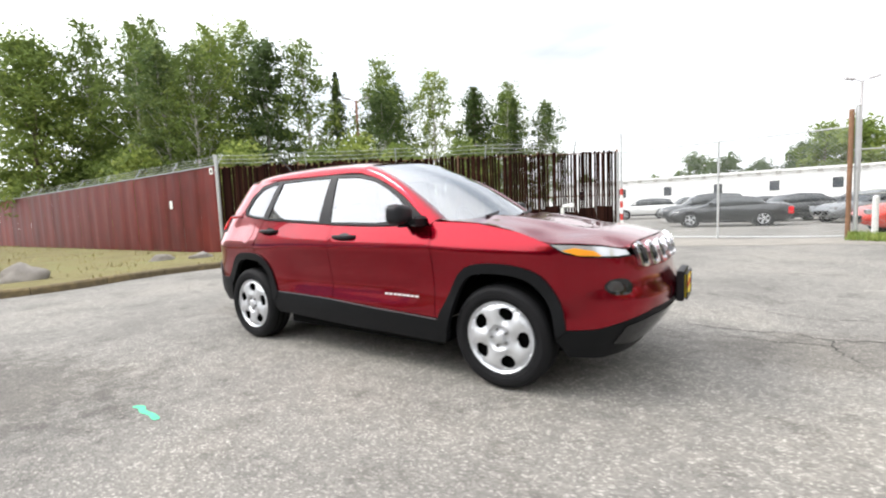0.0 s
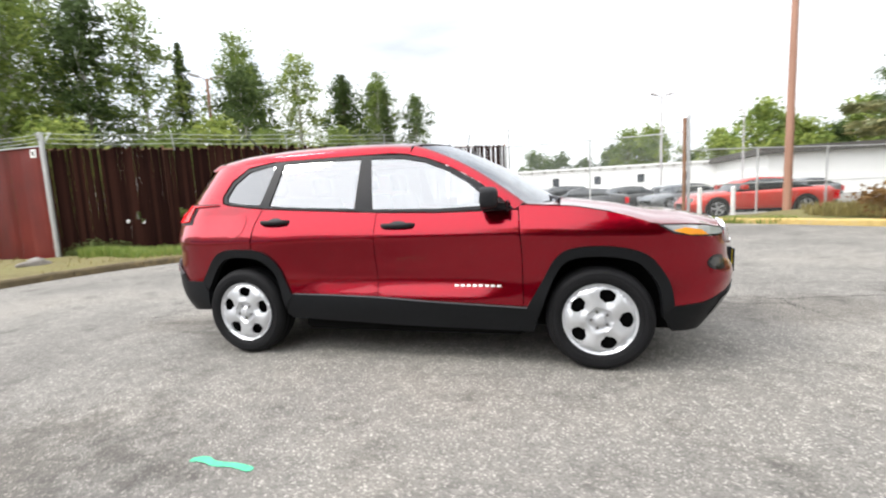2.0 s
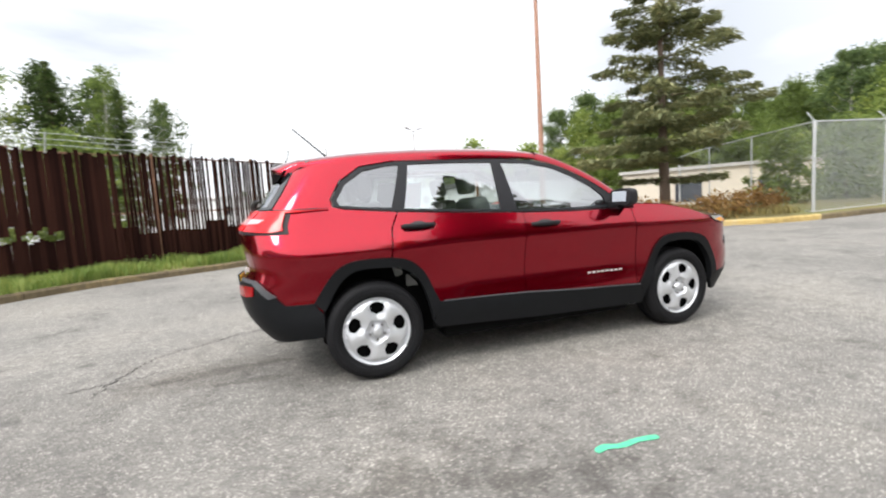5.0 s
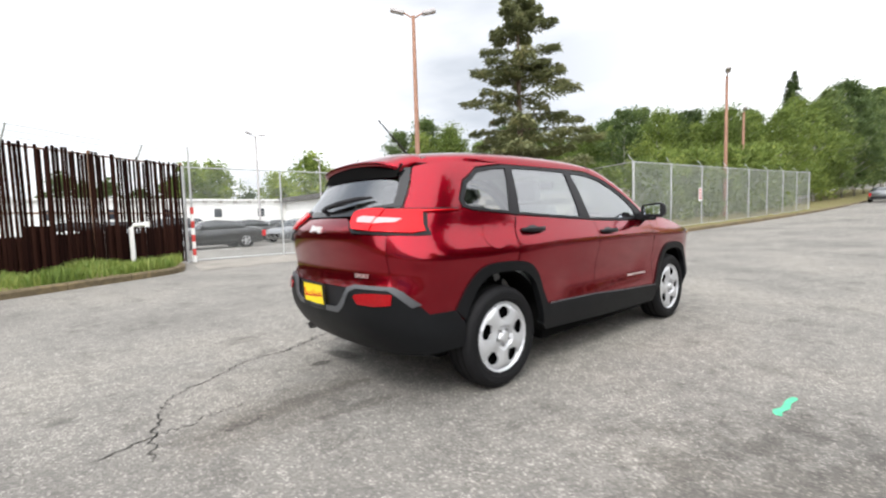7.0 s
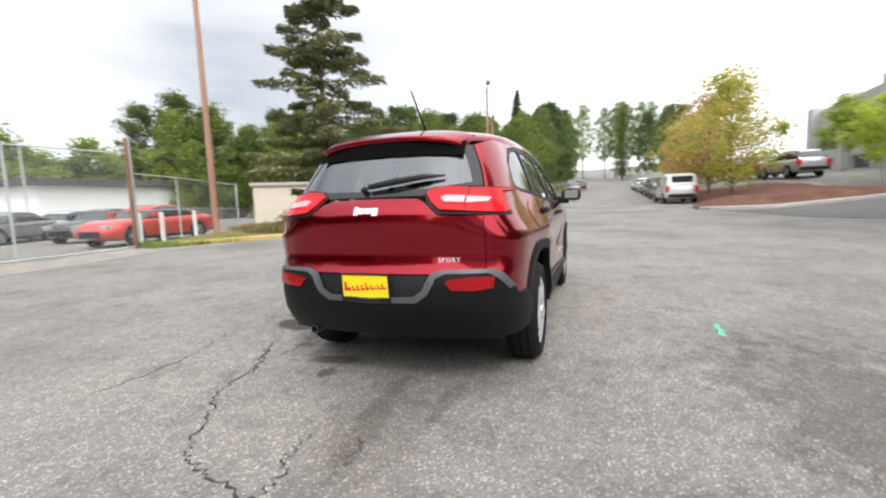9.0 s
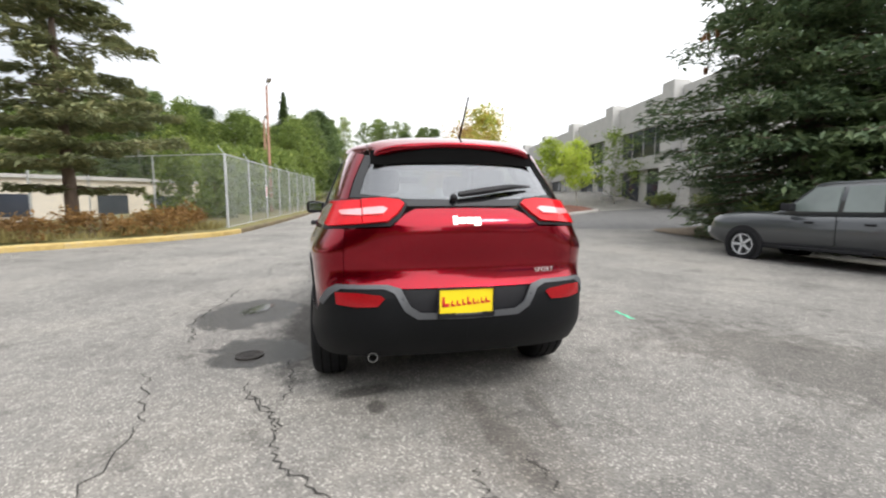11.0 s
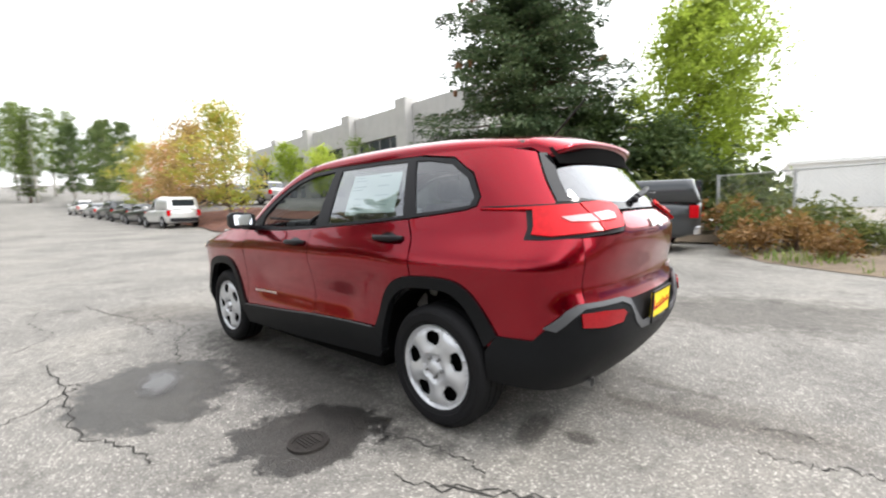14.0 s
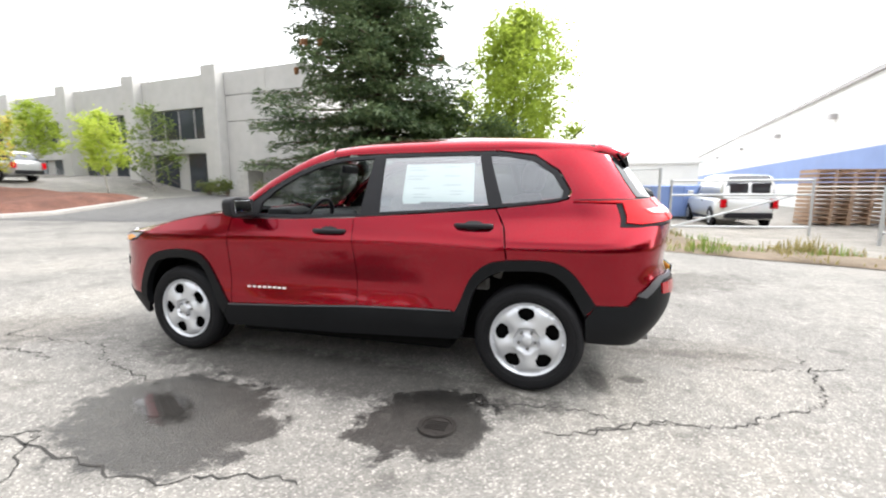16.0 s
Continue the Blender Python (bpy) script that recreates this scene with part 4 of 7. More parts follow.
chain_link("fence_gate", WALL_B, GATE_B, 2.9, "wide galvanised chain-link sliding gate", 2.95)
chain_link("fence_lot", GATE_B, (12.5, 15.2), 2.3, "chain-link fence along the car lot", 2.6, mid=True)
chain_link("fence_road", (13.1, 5.1), (38.2, 3.85), 2.75, "long galvanised chain-link fence beside the road", 3.1, arms=True, zlift=0.12, pitch=0.085, wire=0.008)
chain_link("fence_return", (13.1, 5.1), (17.5, 14.0), 2.75, "chain-link fence running back from the road", 3.1, zlift=0.12)
gp = thing("gate_post", pose(5.1, 12.1, 0), "rusty steel gate post with a hinge bracket", "gate post")
part("post", tube_bm([(0, 0, -0.1), (0, 0, 3.35)], 0.055, 10), RUSTY_STEEL, gp)
part("guide", tube_bm([(0.16, 0.06, -0.1), (0.13, 0.06, 3.45)], 0.05, 10), GALV, gp)
gp2 = thing("striped_post", pose(-0.55, 12.25, 0), "red and white banded post by the gate", "gate post")
for i in range(8):
    part("band", tube_bm([(0, 0, 0.21 * i), (0, 0, 0.21 * i + 0.208)], 0.05, 10), RED_PAINT if i % 2 else WHITE_PAINT, gp2)
part("stem", tube_bm([(0, 0, 1.68), (0, 0, 3.5)], 0.03, 8), GALV, gp2)
bol = thing("bollard", pose(5.75, 12.75, high(5.75, 12.75)), "short white steel bollard by the gate", "bollard", "lot bollards")
part("pipe", tube_bm([(0, 0, -0.05), (0, 0, 1.05), (0, 0, 1.1)], [0.07, 0.07, 0.03], 12), WHITE_PAINT, bol)
for x, y in ((6.9, 13.2), (8.6, 13.6)):
    copy_thing(bol, pose(x, y, high(x, y)))
sgn = thing("fence_sign", pose(18.95, 4.72, high(19, 4.7) + 1.25), "small red and white sign wired to the fence", "sign")
part("plate", box_bm(-0.2, 0.2, -0.01, 0.0, 0, 0.6), WHITE_PAINT, sgn)
for k in range(4):
    part("text_bar", box_bm(-0.15, 0.15, -0.014, -0.01, 0.08 + 0.13 * k, 0.15 + 0.13 * k), RED_PAINT, sgn)

# ---- poles ----
def pole(x, y, h, r, material, label, heads=2, arm=0.9, turn=0.0, group="lamp poles"):
    top = thing("street_lamp", pose(x, y, high(x, y), 0, 0, turn), label, "street lamp", group)
    part("pole", tube_bm([(0, 0, -0.2), (0, 0, h * 0.5), (0, 0, h)], [r, r * 0.85, r * 0.65], 10), material, top)
    for s in ([1, -1] if heads == 2 else [1] if heads == 1 else []):
        a = part("arm", tube_bm([(0, 0, h - 0.1), (s * arm, 0, h + 0.15)], 0.03, 6), material, top)
        hb = box_bm(-0.28, 0.28, -0.13, 0.13, -0.07, 0.07, bevel=0.03)
        hd = part("lamp_head", hb, POLE_GREY, top)
        hd.matrix_basis = pose(s * (arm + 0.2), 0, h + 0.17, 0, -12 * s, 0)
    return top

pole(9.5, 36.5, 8.7, 0.11, POLE_GREY, "grey steel lot lamp with two heads", 2, 0.5, 20)
pole(7.85, 11.75, 9.3, 0.115, POLE_WOOD, "tall orange-brown pole with twin floodlights", 2, 0.45, -35)
pole(-20.2, 20.2, 9.5, 0.13, POLE_WOOD, "brown wooden pole with floodlights", 2, 0.5, 40)
pole(25.5, 5.6, 8.2, 0.105, POLE_WOOD, "brown wooden lamp pole behind the fence", 1, 0.6, 200)
pole(38, 8, 8.0, 0.12, POLE_WOOD, "brown wooden lamp pole among the trees", 1, 0.6, 200)
pole(16, 38, 7.2, 0.08, POLE_GREY, "slim grey lot lamp", 1, 0.4, 90)

# ---- buildings ----
def long_shed(name, x0, x1, y, h, label):
    top = thing(name, pose(0, 0, 0), label, "building")
    part("wall", box_bm(x0, x1, y, y + 14, -0.3, h), WHITE_WALL, top)
    part("roof", box_bm(x0 - 0.3, x1 + 0.3, y - 0.35, y + 14.3, h, h + 0.22), WHITE_WALL, top)
    n = int((x1 - x0) / 5.5)
    for i in range(n):
        x = x0 + 2 + i * 5.5
        part("window", box_bm(x, x + 0.9, y - 0.05, y + 0.05, 2.0, 3.1), DARK_GLASS, top)
    for i in range(n * 3):
        x = x0 + 0.8 + i * 1.83
        part("eave_bracket", box_bm(x, x + 0.45, y - 0.3, y - 0.01, h - 0.28, h - 0.01), CONCRETE, top)
    return top

long_shed("shed", -40, 34, 60, 4.15, "long low white industrial shed with small windows")
eb = thing("flat_roof_building", pose(0, 0, 0), "low white building with a dark flat roof edge", "building")
part("wall", box_bm(21, 46, 46, 60, -0.4, 3.9), WHITE_WALL, eb)
part("roof", box_bm(20, 47, 45, 61, 3.9, 4.5), ROOF_DARK, eb)
bb = thing("beige_building", pose(19.9, 20.9, high(19.9, 20.9), 0, 0, -50), "low beige block building with dark garage openings", "building")
part("wall", box_bm(0, 13.5, 0, 7, -0.6, 2.75), BEIGE_WALL, bb)
part("roof", box_bm(-0.2, 13.7, -0.2, 7.2, 2.75, 2.95), CONCRETE, bb)
for x in (3.2, 7.6, 10.4):
    part("window", box_bm(x, x + 1.5, -0.06, 0.1, 0.7, 1.9), DARK_GLASS, bb)

def offices():
    a = -5.0
    z0 = 0.9
    top = thing("office_building", pose(20.3, -19.8, z0, 0, 0, a), "two-storey pale grey tilt-up concrete office building", "building")
    H = 7.65
    part("wall", box_bm(-7, 30.6, -16, -0.35, -1.5, H - 0.05), TILT_UP, top)
    for i in range(5):
        x = 7.5 * i
        part("pilaster", box_bm(x - 0.6, x + 0.6, -0.6, 0.55, -1.5, H + 0.35, bevel=0.03), TILT_UP, top)
        if i < 4:
            part("parapet", box_bm(x + 0.61, x + 6.89, -0.34, -0.05, H - 2.0, H, bevel=0.02), TILT_UP, top)
            w = part("window", box_bm(x + 0.9, x + 6.6, -0.33, -0.24, 3.7, H - 2.02), DARK_GLASS, top, "dark ribbon window")
            for k in range(1, 4):
                part("mullion", box_bm(x + 0.9 + 1.42 * k - 0.03, x + 0.9 + 1.42 * k + 0.03, -0.24, -0.2, 3.7, H - 2.02), POLE_GREY, w)
            part("spandrel", box_bm(x + 0.61, x + 6.89, -0.34, -0.1, 2.75, 3.68, bevel=0.02), TILT_UP, top)
            part("window", box_bm(x + 0.9, x + 3.2, -0.34, -0.28, 0.1, 2.73), DARK_GLASS, top, "dark recessed ground floor window")
            part("window", box_bm(x + 4.3, x + 6.6, -0.34, -0.28, 0.1, 2.73), DARK_GLASS, top, "dark recessed ground floor window")
    for x0, x1 in ((-7, -3.9), (-3.88, -0.62)):
        for z, z1 in ((-1.5, 4.6), (4.62, 6.2), (6.22, H)):
            part("panel", box_bm(x0, x1, -0.34, -0.1, z, z1 - 0.02, bevel=0.02), TILT_UP, top)
    part("ramp_wall", box_bm(9, 16.5, 2.6, 2.85, -0.9, 0.95), CONCRETE, top)
    for i in range(7):
        part("step", box_bm(3.6 + 0.3 * i, 3.9 + 0.3 * i, 0.2, 2.0, -0.8, -0.2 + 0.17 * i), CONCRETE, top)
    for y in (0.2, 2.0):
        part("stair_rail", tube_bm([(3.6, y, 0.6), (5.8, y, 1.8)], 0.03, 6), ROOF_DARK, top)
    part("awning_stair", box_bm(-6.0, -3.4, 0.0, 1.4, 1.75, 1.85), ROOF_DARK, top)
    for i in range(6):
        part("step", box_bm(-3.4 + 0.3 * i, -3.1 + 0.3 * i, 0, 1.2, -0.8, 1.5 - 0.28 * i), CONCRETE, top)
offices()

wh = thing("warehouse", pose(-14.2, -20.9, -0.1, 0, 0, math.degrees(math.atan2(-58.1, -7.2))), "tall white metal warehouse with a blue painted band", "building")
part("wall", box_bm(-16, 62, -18, 0, 0, 6.4), WHITE_WALL, wh)
part("band", box_bm(-16, 62.02, -18, 0.03, 1.55, 3.1), BLUE_BAND, wh, "blue painted band")
part("gutter", box_bm(-16.1, 62.1, -0.05, 0.16, 6.3, 6.52), POLE_GREY, wh)
for x in (4, 14, 26, 40):
    part("wall_lamp", box_bm(x, x + 0.5, 0.0, 0.3, 4.9, 5.15), POLE_GREY, wh)
fw = thing("far_shed", pose(-5, -47, -0.1, 0, 0, 6), "distant cream gabled shed", "building")
part("wall", box_bm(-9, 5, -14, 0, 0, 3.8), WHITE_WALL, fw)
part("roof", box_bm(-9.3, 5.3, -14.3, 0.3, 3.8, 4.1), WHITE_WALL, fw)

# ---- yard at the lot's edge ----
chain_link("fence_yard", (-0.4, -12.4), (-4.0, -10.6), 1.9, "weathered chain-link fence before the yard", 2.0)
yg = thing("yard_gate", pose(-4.3, -10.5, -0.1, 0, 0, 186), "low swing gate of white pipe with a red plate", "gate")
for z in (0.25, 1.15, 1.55):
    part("bar", tube_bm([(0, 0, z), (3.6, 0, z)], 0.03, 8), GALV, yg)
part("brace", tube_bm([(0.1, 0, 0.25), (3.2, 0, 1.15)], 0.025, 8), GALV, yg)
for x in (0, 3.6):
    part("upright", tube_bm([(x, 0, 0.02), (x, 0, 1.6)], 0.035, 8), GALV, yg)
yg2 = thing("yard_gate", pose(-8.4, -8.9, -0.1, 0, 0, 196), "low swing gate of white pipe with a red plate", "gate")
for z in (0.3, 1.25):
    part("bar", tube_bm([(0, 0, z), (3.8, 0, z + 0.1)], 0.03, 8), GALV, yg2)
part("plate", box_bm(0.6, 2.0, -0.02, 0.02, 0.75, 1.1), RED_PAINT, yg2, "plain red plate")
for x in (0, 3.8):
    part("upright", tube_bm([(x, 0, 0.0), (x, 0, 1.4)], 0.04, 8), GALV, yg2)
def pallet_stack(x, y, turn, n, tilt):
    top = thing("pallet_stack", pose(x, y, -0.08, 0, 0, turn), "leaning stack of weathered wooden pallets", "pallets", "yard pallets")
    for i in range(n):
        z = i * 0.15
        o = tilt * i
        for k in range(5):
            part("board", box_bm(-0.6, 0.6, o - 0.5 + 0.22 * k, o - 0.38 + 0.22 * k, z + 0.115, z + 0.135), WOOD_PALLET, top)
        for k in range(3):
            part("runner", box_bm(-0.6 + 0.56 * k, -0.52 + 0.56 * k, o - 0.5, o + 0.5, z + 0.02, z + 0.11), WOOD_PALLET, top)
for px_, py_, tn in ((-10.1, -15.3, 5), (-11.4, -15.6, 2)):
    pallet_stack(px_, py_, tn, 13, 0.012)
bc = thing("blue_container", pose(-5.7, -18.2, -0.1, 0, 0, 12), "blue steel skip in the yard", "container")
part("bin", box_bm(-1.1, 1.1, -0.8, 0.8, 0.1, 1.45, bevel=0.06), BLUE_BAND, bc)
for k in range(4):
    part("rib", box_bm(-0.95 + 0.6 * k, -0.87 + 0.6 * k, 0.8, 0.86, 0.15, 1.4), BLUE_BAND, bc)


# ---- parked vehicles ----
def paint(name, color, metal=0.3, rough=0.3):
    return mat(name, color, rough, metal, vary=0.06, scale=3, coat=1.0)

PAINTS = {k: paint(k + "_car_paint", c) for k, c in dict(black=(0.012, 0.013, 0.016), grey=(0.16, 0.17, 0.18), silver=(0.42, 0.43, 0.44), red=(0.62, 0.045, 0.03), white=(0.74, 0.74, 0.73), graphite=(0.05, 0.055, 0.06), blue=(0.08, 0.12, 0.2)).items()}

def loft(sections, close=True):
    bm = bmesh.new()
    rings = [[bm.verts.new(p) for p in s] for s in sections]
    for a, b in zip(rings, rings[1:]):
        for k in range(len(a) - 1):
            bm.faces.new((a[k], a[k + 1], b[k + 1], b[k]))
        if close:
            bm.faces.new((a[-1], a[0], b[0], b[-1]))
    bm.faces.new(rings[0]); bm.faces.new(rings[-1][::-1])
    return bm

def lin(x, table):
    if x <= table[0][0]:
        return table[0][1]
    for (a, p), (b, q) in zip(table, table[1:]):
        if x <= b:
            return lerp(p, q, sm((x - a) / (b - a)) * 0.5 + (x - a) / (b - a) * 0.5)
    return table[-1][1]

TRUCK_GLASS = mat("truck_side_glass", (0.16, 0.19, 0.18), 0.06, vary=0.3, scale=2, spec=0.8)
FAR_CARS = dict(
    coupe=dict(L=5.0, W=0.95, wb=2.95, r=0.36, hood=[(-2.5, 0.92), (-2.3, 1.02), (-1.5, 1.05), (0.9, 0.98), (1.9, 0.92), (2.3, 0.82), (2.5, 0.62)], roof=[(-1.75, 1.04), (-0.9, 1.40), (-0.1, 1.45), (0.35, 1.40), (1.15, 0.99)], low=0.22),
    sedan=dict(L=4.9, W=0.93, wb=2.9, r=0.34, hood=[(-2.45, 0.90), (-2.2, 1.04), (-1.5, 1.05), (0.9, 0.98), (1.9, 0.88), (2.25, 0.78), (2.45, 0.6)], roof=[(-1.95, 1.03), (-1.0, 1.42), (-0.2, 1.47), (0.3, 1.42), (1.3, 0.98)], low=0.22),
    suv=dict(L=4.7, W=0.93, wb=2.7, r=0.36, hood=[(-2.35, 1.05), (-2.2, 1.12), (-1.5, 1.10), (0.9, 1.08), (1.8, 1.0), (2.2, 0.9), (2.35, 0.6)], roof=[(-2.2, 1.12), (-1.8, 1.62), (-0.5, 1.7), (0.3, 1.64), (1.15, 1.08)], low=0.28),
    van=dict(L=4.4, W=0.92, wb=2.9, r=0.32, hood=[(-2.2, 1.05), (-2.1, 1.10), (-1.5, 1.10), (0.9, 1.08), (1.6, 0.98), (2.0, 0.85), (2.2, 0.6)], roof=[(-2.18, 1.08), (-2.05, 1.75), (-0.5, 1.84), (0.6, 1.74), (1.45, 1.04)], low=0.26),
    bigvan=dict(L=5.6, W=1.0, wb=3.5, r=0.37, hood=[(-2.8, 1.15), (-2.7, 1.2), (-1.5, 1.2), (1.2, 1.2), (2.2, 1.12), (2.6, 0.95), (2.8, 0.6)], roof=[(-2.78, 1.2), (-2.65, 2.0), (-0.5, 2.08), (1.0, 1.98), (1.75, 1.18)], low=0.3),
    pickup=dict(L=5.9, W=1.0, wb=3.68, r=0.39, hood=[(-2.95, 1.28), (-2.8, 1.31), (-1.02, 1.31), (-0.92, 1.14), (0.6, 1.13), (1.2, 1.17), (2.3, 1.15), (2.75, 1.06), (2.95, 0.65)], roof=[(-2.94, 1.32), (-2.90, 1.85), (-1.02, 1.87), (-0.94, 1.74), (-0.86, 1.84), (0.45, 1.82), (1.28, 1.18)], low=0.38),
)

def wheel_parts(parent, x, y, r, side, wide=0.2, rim=0.66, spokes=5, cover=None):
    """Tyre with a rounded shoulder, dished rim and spokes; side is the way it faces."""
    w = part("wheel", spin_bm([(r * rim, -wide / 2), (r * 0.93, -wide / 2), (r, -wide * 0.32), (r, wide * 0.32), (r * 0.93, wide / 2), (r * rim * 1.03, wide / 2 - 0.005), (r * rim, wide * 0.3)], 32), TYRE, parent, smooth=True)
    w.name = "wheel"
    w.matrix_basis = pose(x, y - side * wide / 2, r, 0, 0, 0 if side > 0 else 180)
    part("rim", spin_bm([(r * rim * 1.0, wide / 2 - 0.012), (r * rim * 0.93, wide / 2 - 0.004), (r * rim * 0.86, wide / 2 - 0.05), (0.001, wide / 2 - 0.06)], 28), cover or RIM, w, smooth=True)
    for k in range(spokes):
        a = 2 * math.pi * k / spokes
        bm = box_bm(0.02, r * rim * 0.92, wide / 2 - 0.05, wide / 2 - 0.015, -r * 0.075, r * 0.075, bevel=0.008)
        bmesh.ops.rotate(bm, verts=bm.verts, matrix=Matrix.Rotation(a, 3, "Y"))
        part("spoke", bm, cover or RIM, w)
    return w

def parked(kind, color, x, y, turn, label, category="car", group="parked cars", z=None, opaque=False):
    s = FAR_CARS[kind]
    L, W, lowz = s["L"], s["W"], s["low"]
    top = thing({"pickup": "pickup_truck", "van": "white_van", "bigvan": "cargo_van"}.get(kind, "parked_car"), pose(x, y, high(x, y) if z is None else z, 0, 0, turn), label, category, group)
    pm = PAINTS[color]
    secs = []
    n = 34
    for i in range(n + 1):
        u = i / n
        px = -L / 2 + L * (u - 0.06 * math.sin(2 * math.pi * u))
        px = max(-L / 2, min(L / 2, px))
        e = abs(px) / (L / 2)
        w = W * (1 - 0.22 * max(0, (e - 0.72) / 0.28) ** 2.2)
        zb = lin(px, s["hood"])
        zl = lowz + (0.12 * max(0, (e - 0.85) / 0.15))
        half = [(w * 0.86, zl), (w * 0.97, zl + 0.12), (w, zl + (zb - zl) * 0.45), (w * 0.99, zb - (zb - zl) * 0.22), (w * 0.93, zb - 0.05), (w * 0.82, zb), (w * 0.4, zb + 0.035)]
        secs.append([(px, yy, zz) for yy, zz in half] + [(px, -yy, zz) for yy, zz in reversed(half)])
    part("body", loft(secs), pm, top, smooth=True)
    r0, r1 = s["roof"][0][0], s["roof"][-1][0]
    secs, roofs = [], []
    m = 22
    for i in range(m + 1):
        px = lerp(r0, r1, i / m)
        zt, zb = lin(px, s["roof"]), lin(px, s["hood"]) - 0.03
        q = min(1, max(0, (zt - zb) / 0.5))
        wb, wt = W * 0.90, W * lerp(0.86, 0.68, q)
        half = [(wb, zb), (lerp(wb, wt, 0.55), lerp(zb, zt, 0.6)), (wt, max(zt - 0.05, zb + 0.005)), (wt * 0.85, max(zt - 0.012, zb + 0.01)), (wt * 0.4, max(zt, zb + 0.015))]
        secs.append([(px, yy, zz) for yy, zz in half] + [(px, -yy, zz) for yy, zz in reversed(half)])
        if zt > zb + 0.30:
            roofs.append([(px, yy, zz + 0.012) for yy, zz in ([(wt * 1.01, zt - 0.07), (wt * 0.86, zt), (wt * 0.4, zt + 0.008)])] + [(px, yy, zz + 0.012) for yy, zz in reversed([(-wt * 1.01, zt - 0.07), (-wt * 0.86, zt), (-wt * 0.4, zt + 0.008)])])
    part("cab" if kind == "pickup" else "cabin_glass", loft(secs), pm if kind == "pickup" else CAR_GLASS_FAR, top, smooth=True)
    part("roof", loft(roofs), pm, top, smooth=True)
    if kind in ("van", "bigvan", "pickup"):
        xb = -0.2 if kind == "van" else 0.3 if kind == "bigvan" else -1.0
        secs = []
        for i in range(13):
            px = lerp(r0 - 0.03, xb, i / 12)
            zt, zb = lin(px, s["roof"]) + 0.004, lin(px, s["hood"]) - 0.02
            half = [(W * 0.955, zb), (W * 0.925, lerp(zb, zt, 0.6)), (W * 0.90, zt - 0.05), (W * 0.84, zt), (W * 0.3, zt + 0.012)] if kind == "pickup" else [(W * 0.955, zb), (lerp(W * 0.93, W * 0.80, 0.55), lerp(zb, zt, 0.6)), (W * 0.76, zt - 0.06), (W * 0.6, zt + 0.0), (W * 0.3, zt + 0.012)]
            secs.append([(px, yy, zz) for yy, zz in half] + [(px, -yy, zz) for yy, zz in reversed(half)])
        part("canopy" if kind == "pickup" else "cargo_body", loft(secs), pm, top, "ribbed canopy over the truck bed" if kind == "pickup" else "", smooth=True)
        for sd in ((1, -1) if kind == "bigvan" else (0,)):
            y0, y1 = (-W * 0.62, W * 0.62) if not sd else sorted((sd * 0.06, sd * W * 0.66))
            part("rear_window", box_bm(r0 - 0.02, r0 + 0.10, y0, y1, lin(r0 + 0.1, s["hood"]) + 0.14, lin(r0 + 0.1, s["hood"]) + 0.52, bevel=0.02), CAR_GLASS_FAR, top)
        if kind == "pickup":
            for sd in (1, -1):
                for x0_, x1_, x2_, x3_ in ((-0.74, -0.10, -0.12, -0.70), (0.0, 0.98, 0.46, 0.0)):
                    bm = bmesh.new()
                    lo_, hi_ = 1.20, 1.72
                    yy_ = lambda z_: sd * (lerp(W * 0.90, W * 0.705, (z_ - 1.11) / 0.75) + 0.020)
                    q4 = [(x0_, yy_(lo_), lo_), (x1_, yy_(lo_), lo_), (x2_, yy_(hi_), hi_), (x3_, yy_(hi_), hi_)]
                    q4b = [(a_, b_ - sd * 0.05, c_) for a_, b_, c_ in q4]
                    va, vb = [bm.verts.new(q) for q in q4], [bm.verts.new(q) for q in q4b]
                    bm.faces.new(va)
                    for k in range(4):
                        bm.faces.new((va[k], va[(k + 1) % 4], vb[(k + 1) % 4], vb[k]))
                    part("door_window", bm, TRUCK_GLASS, top, "pale grey-green side window")
                part("running_board", box_bm(-0.7, 1.0, sd * 0.86, sd * 1.02, 0.36, 0.42, bevel=0.015), BLACK_TRIM, top)
                part("door_seam", box_bm(-0.055, -0.045, sd * 0.985, sd * 1.003, 0.5, 1.12), BLACK_TRIM, top)
                part("bed_gap", box_bm(-0.965, -0.945, sd * 0.95, sd * 1.004, 0.45, 1.30), BLACK_TRIM, top)
                g = part("side_window", box_bm(-2.62, -1.12, -0.008, 0.008, -0.17, 0.19, bevel=0.004), CAR_GLASS_FAR, top)
                g.matrix_basis = pose(0, sd * W * 0.90, 1.52, sd * 14, 0, 0)
    for sd in (1, -1):
        for xc in (-s["wb"] / 2, s["wb"] / 2):
            xw = xc + (0.08 if kind != "pickup" else 0.0)
            arch = spin_bm([(0.001, 0.0), (s["r"] * 1.17, 0.0), (s["r"] * 1.22, -0.03)], 28)
            a = part("wheel_arch", arch, BLACK_TRIM, top)
            a.matrix_basis = pose(xw, sd * (W + 0.004), s["r"] * 1.02, 0, 0, 0 if sd > 0 else 180)
            wheel_parts(top, xw, sd * (W + 0.03), s["r"], sd, 0.2)
        part("sill", box_bm(-s["wb"] / 2 + 0.5, s["wb"] / 2 - 0.4, sd * W * 0.93 - 0.03, sd * W * 0.93 + 0.03, lowz - 0.02, lowz + 0.1, bevel=0.02), BLACK_TRIM, top)
